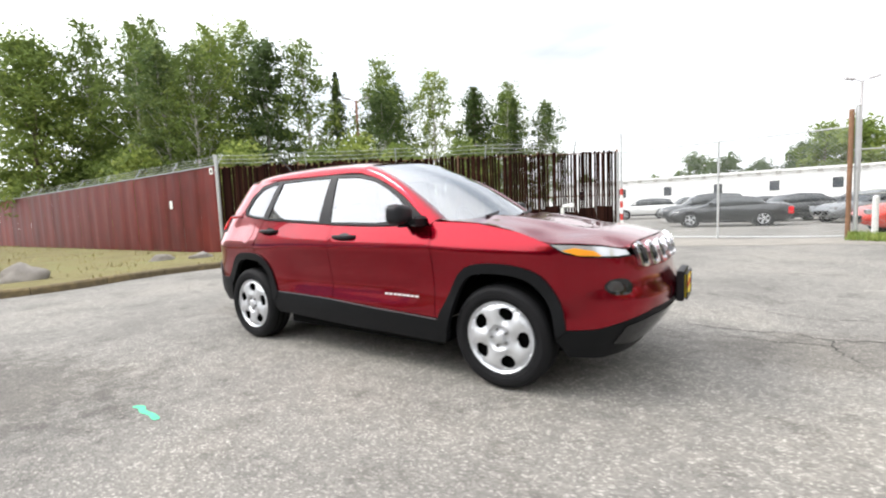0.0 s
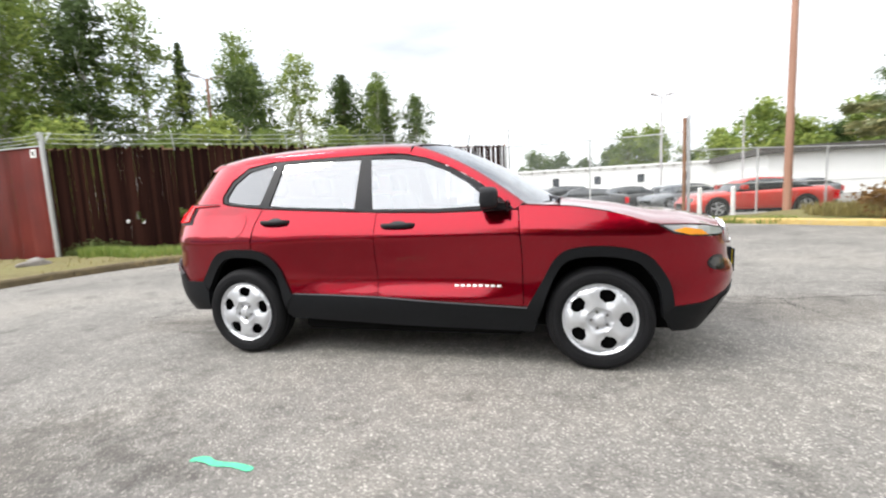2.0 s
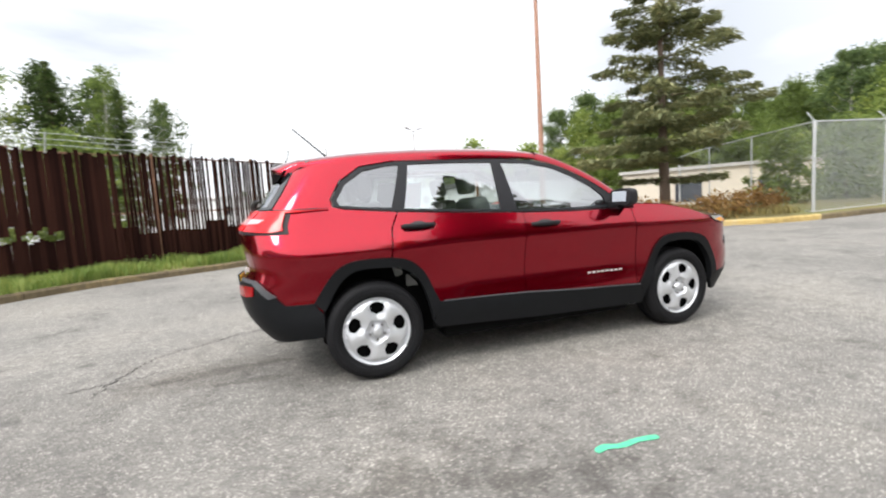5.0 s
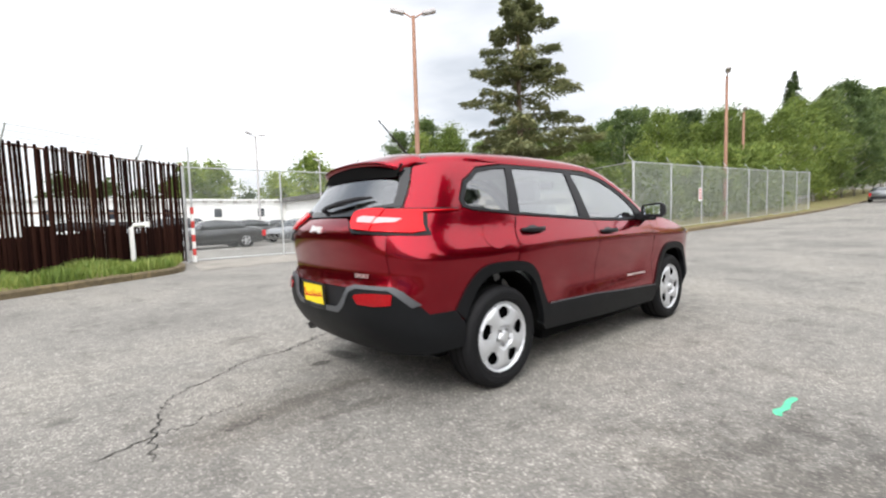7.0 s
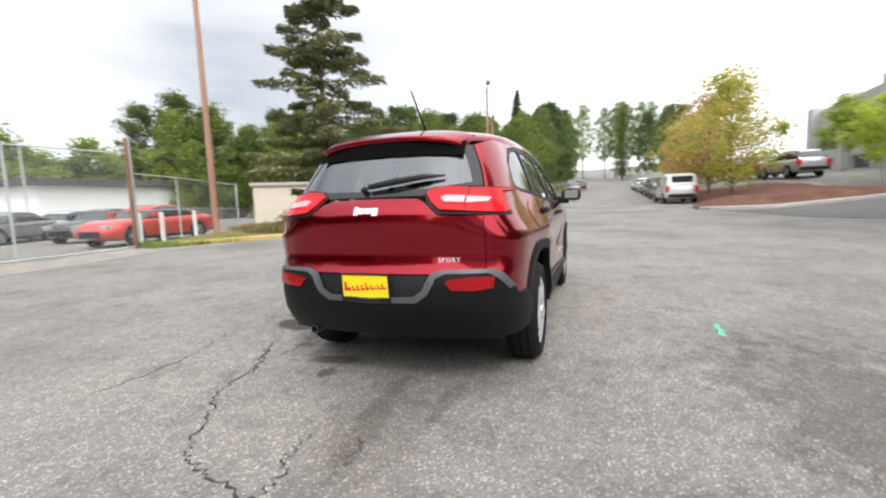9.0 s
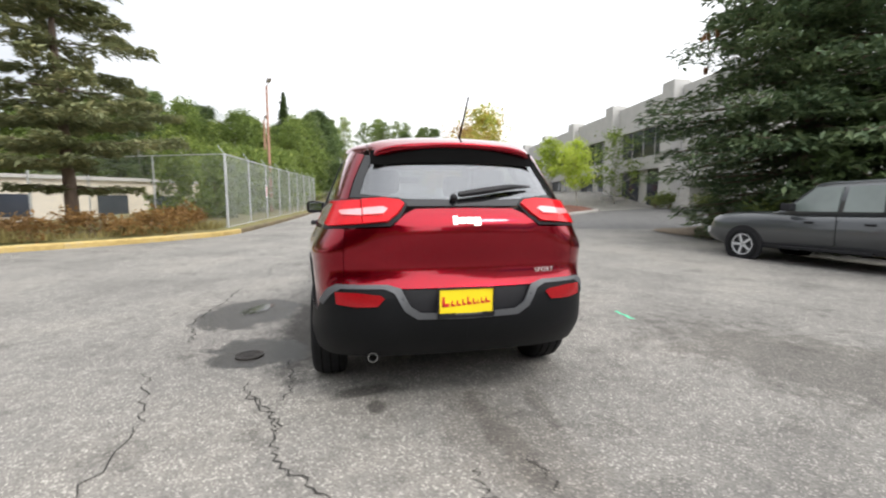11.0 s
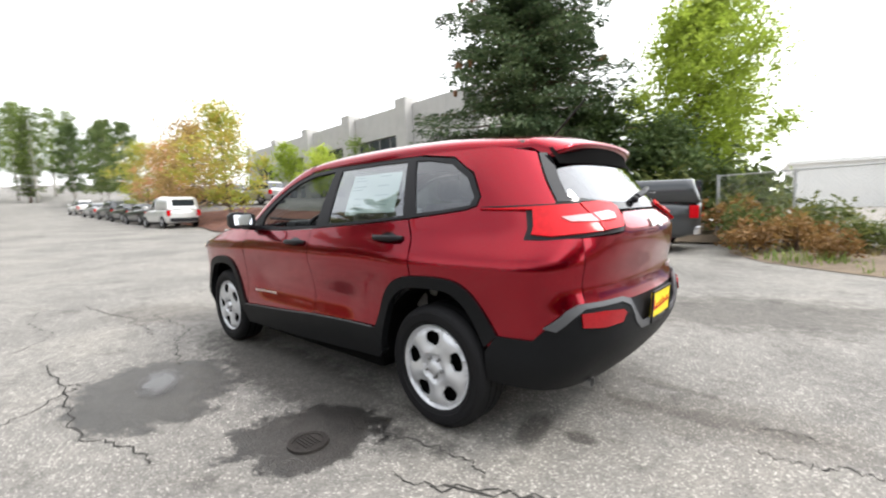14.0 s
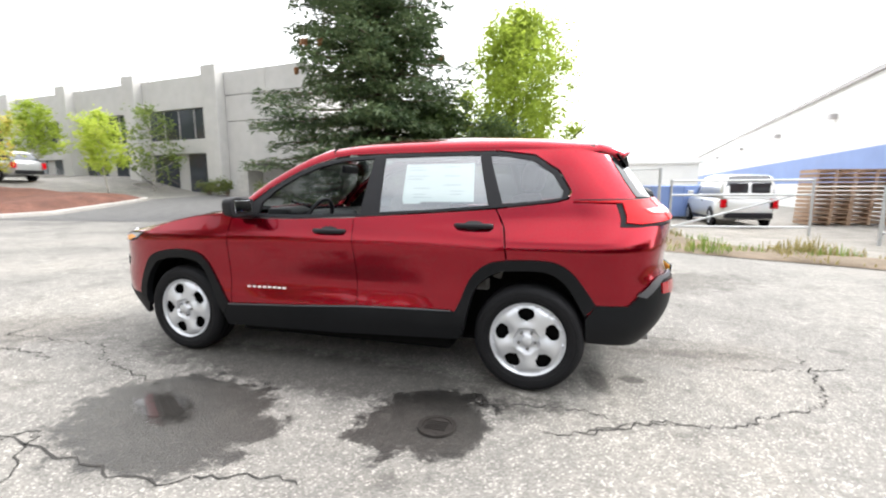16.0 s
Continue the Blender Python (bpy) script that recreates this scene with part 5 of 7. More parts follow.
        for xd in ((-0.1, 0.95) if kind in ("suv", "sedan", "pickup") else (0.1,)):
            part("door_handle", box_bm(xd - 0.6, xd - 0.42, sd * W * 0.99, sd * (W * 0.99 + 0.03), lin(xd, s["hood"]) - 0.2, lin(xd, s["hood"]) - 0.16, bevel=0.008), BLACK_TRIM if color != "red" else pm, top)
        part("mirror", box_bm(lin(0, [(0, s["roof"][-1][0])]) - 0.55, s["roof"][-1][0] - 0.35, sd * W * 0.95, sd * (W + 0.18), lin(1, s["hood"]) + 0.05, lin(1, s["hood"]) + 0.22, bevel=0.03), BLACK_TRIM if kind == "pickup" else pm, top)
        part("tail_lamp", box_bm(-L / 2 + 0.0, -L / 2 + 0.2, sd * W * 0.70, sd * W * 0.93, lin(-L / 2 + 0.1, s["hood"]) - 0.42, lin(-L / 2 + 0.1, s["hood"]) - 0.1, bevel=0.02), LAMP_RED, top)
        part("headlamp", box_bm(L / 2 - 0.28, L / 2 - 0.03, sd * W * 0.50, sd * W * 0.84, 0.62, 0.78, bevel=0.02), LAMP_CLEAR, top)
    part("bumper", box_bm(-L / 2 - 0.04, -L / 2 + 0.12, -W * 0.8, W * 0.8, lowz + 0.08, lowz + 0.3, bevel=0.03), BLACK_TRIM if kind not in ("pickup",) else CHROME, top)
    part("grille", box_bm(L / 2 - 0.06, L / 2 + 0.015, -W * 0.5, W * 0.5, lowz + 0.12, lowz + 0.36, bevel=0.02), BLACK_GLOSS, top)
    return top

parked("coupe", "black", 2.3, 22.4, 184, "black two-door coupe with silver wheels behind the fence")
parked("suv", "graphite", 1.0, 27.4, 196, "dark grey crossover in the fenced car lot")
parked("sedan", "black", 5.2, 27.0, 205, "black sedan in the fenced car lot")
parked("sedan", "grey", 8.2, 25.0, 208, "mid-grey sedan in the fenced car lot")
parked("coupe", "black", 10.0, 20.8, 200, "black muscle coupe behind the fence")
parked("sedan", "silver", 12.5, 28.0, 205, "silver sedan in the fenced car lot")
parked("coupe", "red", 8.3, 15.6, 186, "bright red muscle coupe behind the lot fence")
parked("suv", "white", -3.6, 36.0, 190, "white crossover far back in the lot")
parked("suv", "grey", -1.0, 42, 195, "grey crossover far back in the lot")
parked("sedan", "silver", 4.0, 36, 200, "silver sedan far back in the lot")
parked("sedan", "silver", 9.0, 33, 200, "silver sedan far back in the lot")
parked("sedan", "grey", 17, 31, 205, "grey sedan at the far side of the lot")
parked("van", "white", 27.2, -6.2, 2, "small white panel van parked at the roadside", "van", "roadside vehicles")
parked("sedan", "graphite", 33.5, -6.6, 3, "dark green-grey sedan parked at the roadside", group="roadside vehicles")
parked("sedan", "black", 39.5, -6.9, 3, "black sedan parked at the roadside", group="roadside vehicles")
parked("suv", "graphite", 46.0, -7.2, 3, "dark crossover parked at the roadside", group="roadside vehicles")
parked("sedan", "silver", 54, -7.4, 3, "silver sedan parked at the roadside", group="roadside vehicles")
parked("suv", "white", 64, -7.6, 3, "white crossover parked at the roadside", group="roadside vehicles")
parked("sedan", "grey", 58, 1.3, 2, "grey sedan parked against the kerb", group="roadside vehicles")
parked("suv", "graphite", 76, 0.8, 2, "dark crossover parked against the kerb", group="roadside vehicles")
parked("suv", "silver", 30.5, -13.6, 8, "silver crossover parked above the bark bed", group="office parking")
parked("suv", "graphite", 36.2, -13.2, 6, "dark grey crossover parked above the bark bed", group="office parking")
parked("sedan", "black", 42.0, -12.9, 6, "black sedan parked above the bark bed", group="office parking")
truck = parked("pickup", "graphite", 2.24, -9.36, 8, "dark grey extended-cab pickup with a matching bed canopy", "pickup truck", "")
truck.scale = (0.94, 0.94, 0.94)
part("sticker", box_bm(-2.0, -1.82, 0.915, 0.932, 1.46, 1.56), WHITE_PAINT, truck, "small white sticker on the canopy window")
yard_van = parked("bigvan", "white", -7.15, -15.6, 270, "white cargo van with a rear window in the yard", "van", "")
yard_van.scale = (0.87, 0.87, 0.87)

# ---- trees and shrubs ----
alder = broadleaf("alder_tree", 12.0, 2.2, 0.28, LEAF_MID, BIRCH, 31, "tall slender alder with pale trunk and green leaves", 95, 72, 0.115, 0.17)
plant(alder, [(-25.5, 12.5, 1.12), (-28.5, 14.5, 1.2), (-22.5, 17.5, 1.12), (-31, 10.6, 1.2), (-19.5, 22.0, 1.05), (-36, 9.5, 1.3), (-17.0, 25.5, 1.0), (-30, 18, 1.4), (-12.0, 28.0, 0.9), (-33.5, 12.5, 1.35), (-24, 10.5, 0.95), (112, 9, 1.4), (126, 6, 1.7), (138, 12, 1.9), (142, -8, 1.9), (158, 2, 2.1), (165, -11, 2.1), (135, -14, 1.7), (105, 10, 1.3), (150, 16, 2.0), (122, 12, 1.6), (148, 8, 1.9), (118, -15, 1.5), (152, -5, 1.9), (128, -10, 1.7)])
alder2 = broadleaf("alder_tree", 11.0, 2.0, 0.2, LEAF_DARK, BIRCH, 32, "dark green alder among the tall trees", 95, 90, 0.125, 0.16)
plant(alder2, [(-24.0, 15.5, 1.2), (-27.0, 10.2, 1.1), (-31.5, 12.8, 1.15), (-20.5, 25, 1.05), (-15.0, 28.5, 1.0), (-9.5, 29.5, 0.85), (-34, 14, 1.2), (-40, 11, 1.2), (-18, 20.5, 0.9), (-13.5, 31, 1.0)])
firtree = conifer("fir_tree", 12.5, 2.1, 0.1, LEAF_DARK, 33, "narrow dark fir in the tree belt", 30, 8, 0.2, 0.18, 0.3, 0.1, per=34)
plant(firtree, [(-22.0, 20.0, 0.95), (-14.0, 26.5, 0.85), (-11.0, 27.0, 0.75), (-37, 13, 1.2), (-29, 12.2, 0.9), (58, 9, 1.1), (66, 10, 1.3), (130, -9, 1.5)])
near_l = broadleaf("maple_tree", 11, 3.0, 0.12, LEAF_MID, BARK, 34, "large dense green maple beside the red wall", 130, 190, 0.12, 0.22)
plant(near_l, [(-36, 6.4, 1.25)])
under = broadleaf("understorey_tree", 5.5, 2.2, 0.05, LEAF_MID, BARK, 35, "leafy young tree in the undergrowth", 60, 70, 0.16, 0.09)
plant(under, [(-18, 9.8, 0.9), (-22, 11.5, 1.0), (-26, 8.5, 1.0), (-15.5, 12.5, 0.85), (-30, 8.5, 1.0), (-13, 16, 0.9), (-16.5, 16.5, 1.1), (-11, 20, 1.0), (-34, 8, 1.0),
              (15.5, 7.6, 0.55), (17.5, 6.6, 0.6), (20.5, 7.2, 0.7), (24, 6.6, 0.75), (28, 6.4, 0.8), (32, 6.2, 0.85), (36, 6.0, 0.9)])
woods = broadleaf("wood_tree", 10.5, 3.0, 0.1, LEAF_MID, BIRCH, 36, "leafy tree in the wood beyond the fence", 100, 120, 0.15, 0.16)
plant(woods, [(45 + 7 * i + 3 * math.sin(i * 2.1), 12 + 5 * math.sin(i * 1.7) + 1.1 * i, 0.9 + 0.12 * math.sin(i * 3.3)) for i in range(10)] + [(42 + 6 * i, 24 + 4 * math.sin(i * 1.3) + 2 * i, 1.0) for i in range(9)] + [(44, 6.6, 0.8), (50, 6.4, 0.95), (57, 6.5, 1.0)] + [(36 + 3.2 * i, 46 - 2.3 * i, 1.2 + 0.12 * math.sin(2.1 * i)) for i in range(12)] + [(40 + 4 * i, 15.5 - 0.55 * i + 1.5 * math.sin(1.3 * i), 0.95 + 0.1 * math.sin(2.9 * i)) for i in range(12)])
woods2 = broadleaf("wood_tree", 12.5, 2.6, 0.12, LEAF_DARK, BIRCH, 37, "dark green tree in the wood beyond the fence", 100, 120, 0.15, 0.16)
plant(woods2, [(48 + 7 * i + 3 * math.sin(i * 1.1), 17 + 4 * math.sin(i * 2.3) + 1.3 * i, 0.95 + 0.1 * math.sin(i * 2.3)) for i in range(10)] + [(34 + 3.4 * i, 50 - 2.2 * i, 1.15 + 0.15 * math.sin(1.7 * i)) for i in range(12)] + [(43 + 4 * i, 20 - 0.6 * i + 1.5 * math.sin(1.9 * i), 1.0 + 0.1 * math.sin(2.3 * i)) for i in range(11)] + [(85, 8, 1.1), (92, 11, 1.1), (60, 5.8, 1.0), (66, 5.3, 1.15), (73, 4.9, 1.1), (81, 4.8, 1.2), (90, 4.5, 1.2), (100, 4.4, 1.2), (78, -13, 1.0), (88, -14, 1.0), (98, -12, 1.1), (70, -14, 0.9)])
ridge_a = broadleaf("ridge_tree", 11, 4.2, 0.05, LEAF_DARK, BARK, 38, "distant dark green tree on the low ridge", 60, 60, 0.4, 0.2)
plant(ridge_a, [(-30 + 6.2 * i + 2 * math.sin(i * 5.1), 92 + 10 * math.sin(i * 0.9) - 0.5 * i, 0.58 + 0.030 * i + 0.14 * math.sin(i * 1.9)) for i in range(24)])
ridge_b = broadleaf("ridge_tree", 12, 4.6, 0.05, LEAF_MID, BARK, 39, "distant mid-green tree on the low ridge", 60, 60, 0.4, 0.2)
plant(ridge_b, [(14 + 6.0 * i + 2 * math.sin(i * 4.1), 84 - 1.9 * i + 5 * math.sin(i * 1.4), 0.98 + 0.14 * math.sin(i * 2.7)) for i in range(14)])
pine = conifer("pine_tree", 10.6, 3.3, 0.13, NEEDLE_PINE, 41, "tall open pine with layered grey-green boughs", 15, 7, 0.15, 0.2, 0.03, 0.26, flat=True, per=300, top_round=0.9)
plant(pine, [(11.8, 9.4, 1.0)], sink=-0.2)
spruce = conifer("spruce_tree", 17.0, 4.9, 0.05, NEEDLE_SPRUCE, 42, "large dark green spruce with drooping boughs", 37, 11, 0.135, 0.28, 0.24, 0.20, per=330, top_round=0.15)
plant(spruce, [(5.9, -12.5, 1.0)])
cl = random.Random(8)
for k in range(14):
    a, z = cl.uniform(0, 6.28), cl.uniform(5.5, 10.5)
    rr = 4.9 * (1 - z / 17.0) * 0.9
    c = part("cone_cluster", bmesh.new(), CONE, spruce)
    bm = bmesh.new()
    for q in range(4):
        tube(bm, [(cl.uniform(-0.15, 0.15), cl.uniform(-0.15, 0.15), 0.0), (cl.uniform(-0.15, 0.15), cl.uniform(-0.15, 0.15), -0.22)], [0.03, 0.045], 6)
    bm.to_mesh(c.data); bm.free()
    c.matrix_basis = pose(math.cos(a) * rr, math.sin(a) * rr, z)
thicket = broadleaf("thicket_tree", 4.6, 2.3, 0.04, LEAF_DARK, BARK, 53, "dense dark green bushy tree behind the truck", 80, 90, 0.13, 0.08)
plant(thicket, [(3.6, -12.9, 1.0), (1.4, -13.6, 0.85)])
lime = broadleaf("lime_tree", 8.0, 2.9, 0.14, LEAF_LIME, BARK, 43, "bright lime-green tree behind the truck", 190, 210, 0.085, 0.13)
plant(lime, [(1.1, -17.2, 1.13)])
small_lime = broadleaf("young_tree", 4.6, 1.7, 0.35, LEAF_LIME, BIRCH, 44, "young lime-green tree with a thin pale trunk", 60, 60, 0.11, 0.06)
plant(small_lime, [(24.3, -15.4, 1.0), (34, -17.8, 1.1)])
grey_tree = broadleaf("sparse_tree", 5.2, 2.4, 0.2, LEAF_MID, BIRCH, 45, "sparse grey-green tree before the offices", 44, 34, 0.13, 0.09)
plant(grey_tree, [(24.4, -18.4, 1.0)])
maple = broadleaf("turning_maple", 7.2, 2.7, 0.2, LEAF_FALL, BARK, 46, "maple turning yellow-green and orange", 80, 90, 0.115, 0.11)
plant(maple, [(24.6, -8.8, 1.0), (44, -9.4, 0.95)])
maple2 = broadleaf("orange_maple", 7.0, 2.8, 0.2, LEAF_ORANGE, BARK, 47, "maple turning orange and pink", 90, 90, 0.115, 0.11)
plant(maple2, [(30.5, -8.9, 1.0), (37, -9.2, 0.9)])
for seed, leaf, lab, spots in (
        (51, SHRUB_RUSSET, "low russet shrub under the pine", [(9.6, 7.6, 1.0), (10.6, 6.8, 1.0), (11.6, 6.6, 1.1), (8.8, 8.8, 0.9), (12.6, 6.4, 0.9)]),
        (52, SHRUB, "green shrub in the planting", [(-2.4, -11.2, 1.3), (-1.6, -10.2, 1.2), (-0.9, -12.2, 1.8), (-3.6, -9.6, 0.9), (20.6, -19.0, 1.0), (18.6, -18.5, 1.2), (15.5, -18.0, 1.1), (0.4, -13.4, 2.6), (8.5, -12.2, 1.0), (3.0, -12.8, 2.3), (7.2, -11.6, 1.3), (-1.2, -14.2, 2.8), (1.8, -11.6, 1.6), (5.0, -11.0, 1.5)]),
        (53, SHRUB_RUSSET, "dry russet bramble at the lot's edge", [(-1.6, -9.2, 0.9), (-2.4, -9.8, 1.0), (-3.0, -8.2, 0.7), (-1.2, -11.5, 1.4)]),
        (54, SHRUB, "green weed clump by the fence", [(-11.2, 5.0, 0.5), (-10.7, 5.2, 0.6), (-8.4, 6.9, 0.4), (-5.6, 8.9, 0.5), (-3.9, 10.0, 0.35)])):
    plant(bush("shrub", 0.7, 0.85, leaf, seed, lab), spots, sink=0.02)


# ---- the red crossover ----
CHERRY = mat("deep_cherry_pearl_paint", (0.27, 0.0010, 0.0115), 0.19, 0.90, vary=0.03, scale=2.0, coat=0.8, spec=0.1)
CHERRY.node_tree.nodes["Principled BSDF"].inputs["Coat IOR"].default_value = 1.45
CLADDING = mat("dark_grey_moulded_cladding", (0.0075, 0.008, 0.009), 0.48, vary=0.15, scale=30, bump=0.08, bump_scale=400, spec=0.13)
# moulded edges whose highlight is put into a paler grey
EDGE_HIGHLIGHT = mat("grey_edge_highlight", (0.075, 0.078, 0.084), 0.42, vary=0.1, scale=30)
SMOKE = mat("smoked_fog_lens", (0.05, 0.05, 0.05), 0.1, 0.3, vary=0.2, coat=1.0)
INNER = mat("black_underside", (0.006, 0.006, 0.006), 0.95, spec=0.03)
TRIM_GREY = mat("grey_cabin_trim", (0.22, 0.21, 0.20), 0.8, vary=0.12, scale=8)
SEAT_CLOTH = mat("grey_seat_cloth", (0.30, 0.29, 0.28), 0.9, vary=0.2, scale=40, bump=0.2, bump_scale=300)
SCREEN_GLASS = glassy("windscreen_glass", (0.86, 0.93, 0.92), 0.85, gloss=0.34)
SIDE_GLASS = glassy("side_window_glass", (0.80, 0.90, 0.88), 0.80, gloss=0.26)
PRIVACY_GLASS = glassy("tinted_rear_glass", (0.78, 0.84, 0.83), 0.34, gloss=0.16)
PLATE_YELLOW = mat("yellow_plate", (0.88, 0.66, 0.01), 0.45, vary=0.05)
PLATE_RED = mat("red_plate_print", (0.60, 0.03, 0.02), 0.5, vary=0.05)
REFLECT_RED = mat("dark_red_reflector", (0.26, 0.004, 0.008), 0.2, vary=0.2, scale=60, coat=0.4, spec=0.25)
AMBER = mat("amber_lens", (0.85, 0.33, 0.03), 0.12, vary=0.1, coat=1.0)
PAPER = mat("white_window_paper", (0.84, 0.86, 0.86), 0.7, vary=0.03)
PAPER_PRINT = mat("grey_print", (0.45, 0.52, 0.55), 0.7, vary=0.05)

HALF_WIDTH = [(0.20, 0.86), (0.32, 0.885), (0.45, 0.905), (0.53, 0.897), (0.63, 0.890), (0.75, 0.897), (0.85, 0.912), (0.905, 0.926), (0.935, 0.928), (0.965, 0.919), (1.03, 0.892), (1.10, 0.862), (1.20, 0.828), (1.40, 0.742), (1.50, 0.694), (1.56, 0.655), (1.62, 0.59)]
NOSE = [(0.22, 2.06), (0.30, 2.12), (0.40, 2.20), (0.52, 2.27), (0.62, 2.29), (0.70, 2.25), (0.80, 2.24), (0.92, 2.20), (0.98, 2.12), (1.05, 1.98)]
TAIL = [(0.22, -1.98), (0.32, -2.08), (0.42, -2.17), (0.55, -2.24), (0.70, -2.25), (0.76, -2.22), (0.84, -2.20), (1.0, -2.23), (1.10, -2.23), (1.18, -2.15), (1.30, -2.06), (1.42, -1.97), (1.52, -1.90), (1.62, -1.84)]
CORNER = [(0.2, -1.66), (1.0, -1.68), (1.2, -1.60), (1.5, -1.44), (1.62, -1.38)]

def soft(x, table):
    """Smooth (cubic) reading of a table."""
    n = len(table)
    if x <= table[0][0]:
        return table[0][1]
    if x >= table[-1][0]:
        return table[-1][1]
    for i in range(n - 1):
        if x <= table[i + 1][0]:
            break
    x0, y0 = table[i]; x1, y1 = table[i + 1]
    s = (y1 - y0) / (x1 - x0)
    a = s if i == 0 else (y1 - table[i - 1][1]) / (x1 - table[i - 1][0])
    b = s if i == n - 2 else (table[i + 2][1] - y0) / (table[i + 2][0] - x0)
    t, h = (x - x0) / (x1 - x0), x1 - x0
    return y0 * (2 * t ** 3 - 3 * t * t + 1) + a * h * (t ** 3 - 2 * t * t + t) + y1 * (3 * t * t - 2 * t ** 3) + b * h * (t ** 3 - t * t)

def flank(x, z):
    y = soft(z, HALF_WIDTH)
    y *= 1 - 0.030 * min(1.3, abs(x) / 1.7) ** 3 - (0.05 * sm((x - 0.9) / 1.2) + 0.045 * sm((-x - 0.9) / 1.0)) * sm((z - 0.75) / 0.5)
    y -= 0.028 * sm((-x - 1.05) / 0.65)
    for c in (1.35, -1.35):
        y += 0.020 * math.exp(-((x - c) / 0.50) ** 4) * math.exp(-((z - 0.62) / 0.32) ** 4)
    y -= 0.018 * math.exp(-((z - 0.62) / 0.10) ** 2) * sm((0.78 - abs(x + 0.02)) / 0.25)
    return y

XF, LF, LR = 1.62, 1.30, 1.28

def skin(s, z, side, out=0.0):
    """The body's outer skin: s runs along the flank as x, then round the nose or the tail to the middle; out lifts off it."""
    def at(s, z):
        if s > XF:
            t = min(1.0, (s - XF) / LF)
            p0, e = Vector((XF, flank(XF, z))), Vector((soft(z, NOSE), 0.0))
            p1, p2 = p0 + Vector(((e.x - p0.x) * 0.72, -0.035)), Vector((e.x - 0.01, p0.y * 0.80))
        elif s < -1.68:
            t = min(1.0, (-1.68 - s) / LR)
            c = soft(z, CORNER)
            p0, e = Vector((c, flank(c, z))), Vector((soft(z, TAIL), 0.0))
            p1, p2 = p0 + Vector(((e.x - p0.x) * 0.84, -0.03)), Vector((e.x + 0.015, p0.y * 0.79))
        else:
            x = s
            if s < -0.9:
                x = lerp(-0.9, soft(z, CORNER), (-0.9 - s) / 0.78)
            return Vector((x, flank(x, z), z))
        q = p0 * (1 - t) ** 3 + p1 * 3 * t * (1 - t) ** 2 + p2 * 3 * t * t * (1 - t) + e * t ** 3
        return Vector((q.x, q.y, z))
    p = at(s, z)
    if out:
        a, b = at(s + 0.02, z) - at(s - 0.02, z), at(s, z + 0.015) - at(s, z - 0.015)
        n = b.cross(a)
        if n.length > 1e-9:
            n.normalize()
            if n.y < 0 and abs(n.y) > abs(n.x):
                n = -n
            elif abs(n.x) >= abs(n.y) and n.x * (1 if s > 0 else -1) < 0:
                n = -n
            p = p + n * out
    return Vector((p.x, p.y * side, p.z))

def s_of_x(x, z):
    return x if x > -0.9 else -0.9 - 0.78 * (x + 0.9) / (soft(z, CORNER) + 0.9)

def s_of_y(y, z, front=False):
    lo, hi = (XF, XF + LF) if front else (-1.68, -1.68 - LR)
    for _ in range(30):
        mid = (lo + hi) / 2
        if skin(mid, z, 1).y > y:
            lo = mid
        else:
            hi = mid
    return lo

def inset(poly, d):
    area = sum(a[0] * b[1] - b[0] * a[1] for a, b in zip(poly, poly[1:] + poly[:1]))
    sgn_ = 1 if area > 0 else -1
    out, n = [], len(poly)
    for i in range(n):
        a, p, b = Vector(poly[i - 1]), Vector(poly[i]), Vector(poly[(i + 1) % n])
        e, f = (p - a), (b - p)
        if e.length < 1e-6 or f.length < 1e-6:
            out.append(tuple(p)); continue
        e.normalize(); f.normalize()
        m_ = Vector((-e.y - f.y, e.x + f.x))
        if m_.length < 1e-6:
            out.append(tuple(p)); continue
        m_.normalize()
        k = d / max(0.35, m_.dot(Vector((-e.y, e.x))))
        q = p + m_ * k * sgn_
        out.append((q.x, q.y))
    return out

def panel(name, outline, side, material, parent, out=0.0, step=0.06, depth=0.018, holes=(), gap=0.0025, where=None, label="", smooth=True):
    """A body panel: an outline on the skin, filled, lifted by out, with its edges turned in."""
    where = where or (lambda s, z, o: skin(s, z, side, o))
    pts, fs = fill(inset(outline, gap) if gap else outline, step, holes)
    bm = bmesh.new()
    vs = [bm.verts.new(where(a, b, out)) for a, b in pts]
    for f in fs:
        try:
            bm.faces.new([vs[i] for i in f])
        except ValueError:
            pass
    loose = [v for v in bm.verts if not v.link_faces]
    bmesh.ops.delete(bm, geom=loose, context="VERTS")
    if depth:
        bm.verts.index_update()
        inner = {}
        rim_edges = [e for e in bm.edges if len(e.link_faces) == 1]
        loc = {v: pts[i] for i, v in enumerate(vs) if v.is_valid}
        for e in rim_edges:
            for v in e.verts:
                if v not in inner:
                    inner[v] = bm.verts.new(where(*loc[v], out - depth))
        for e in rim_edges:
            a, b = e.verts
            bm.faces.new((a, b, inner[b], inner[a]))
    bmesh.ops.recalc_face_normals(bm, faces=bm.faces)
    me = bpy.data.meshes.new(name)
    bm.to_mesh(me); bm.free()
    me.materials.append(material)
    if smooth:
        me.shade_smooth()
        me.set_sharp_from_angle(angle=radians(40))
    ob = new(name, me)
    ob.parent = parent
    return tagged(ob, label)

suv = thing("red_crossover", pose(0, 0, 0), "deep cherry red compact crossover parked on the asphalt lot", "car")

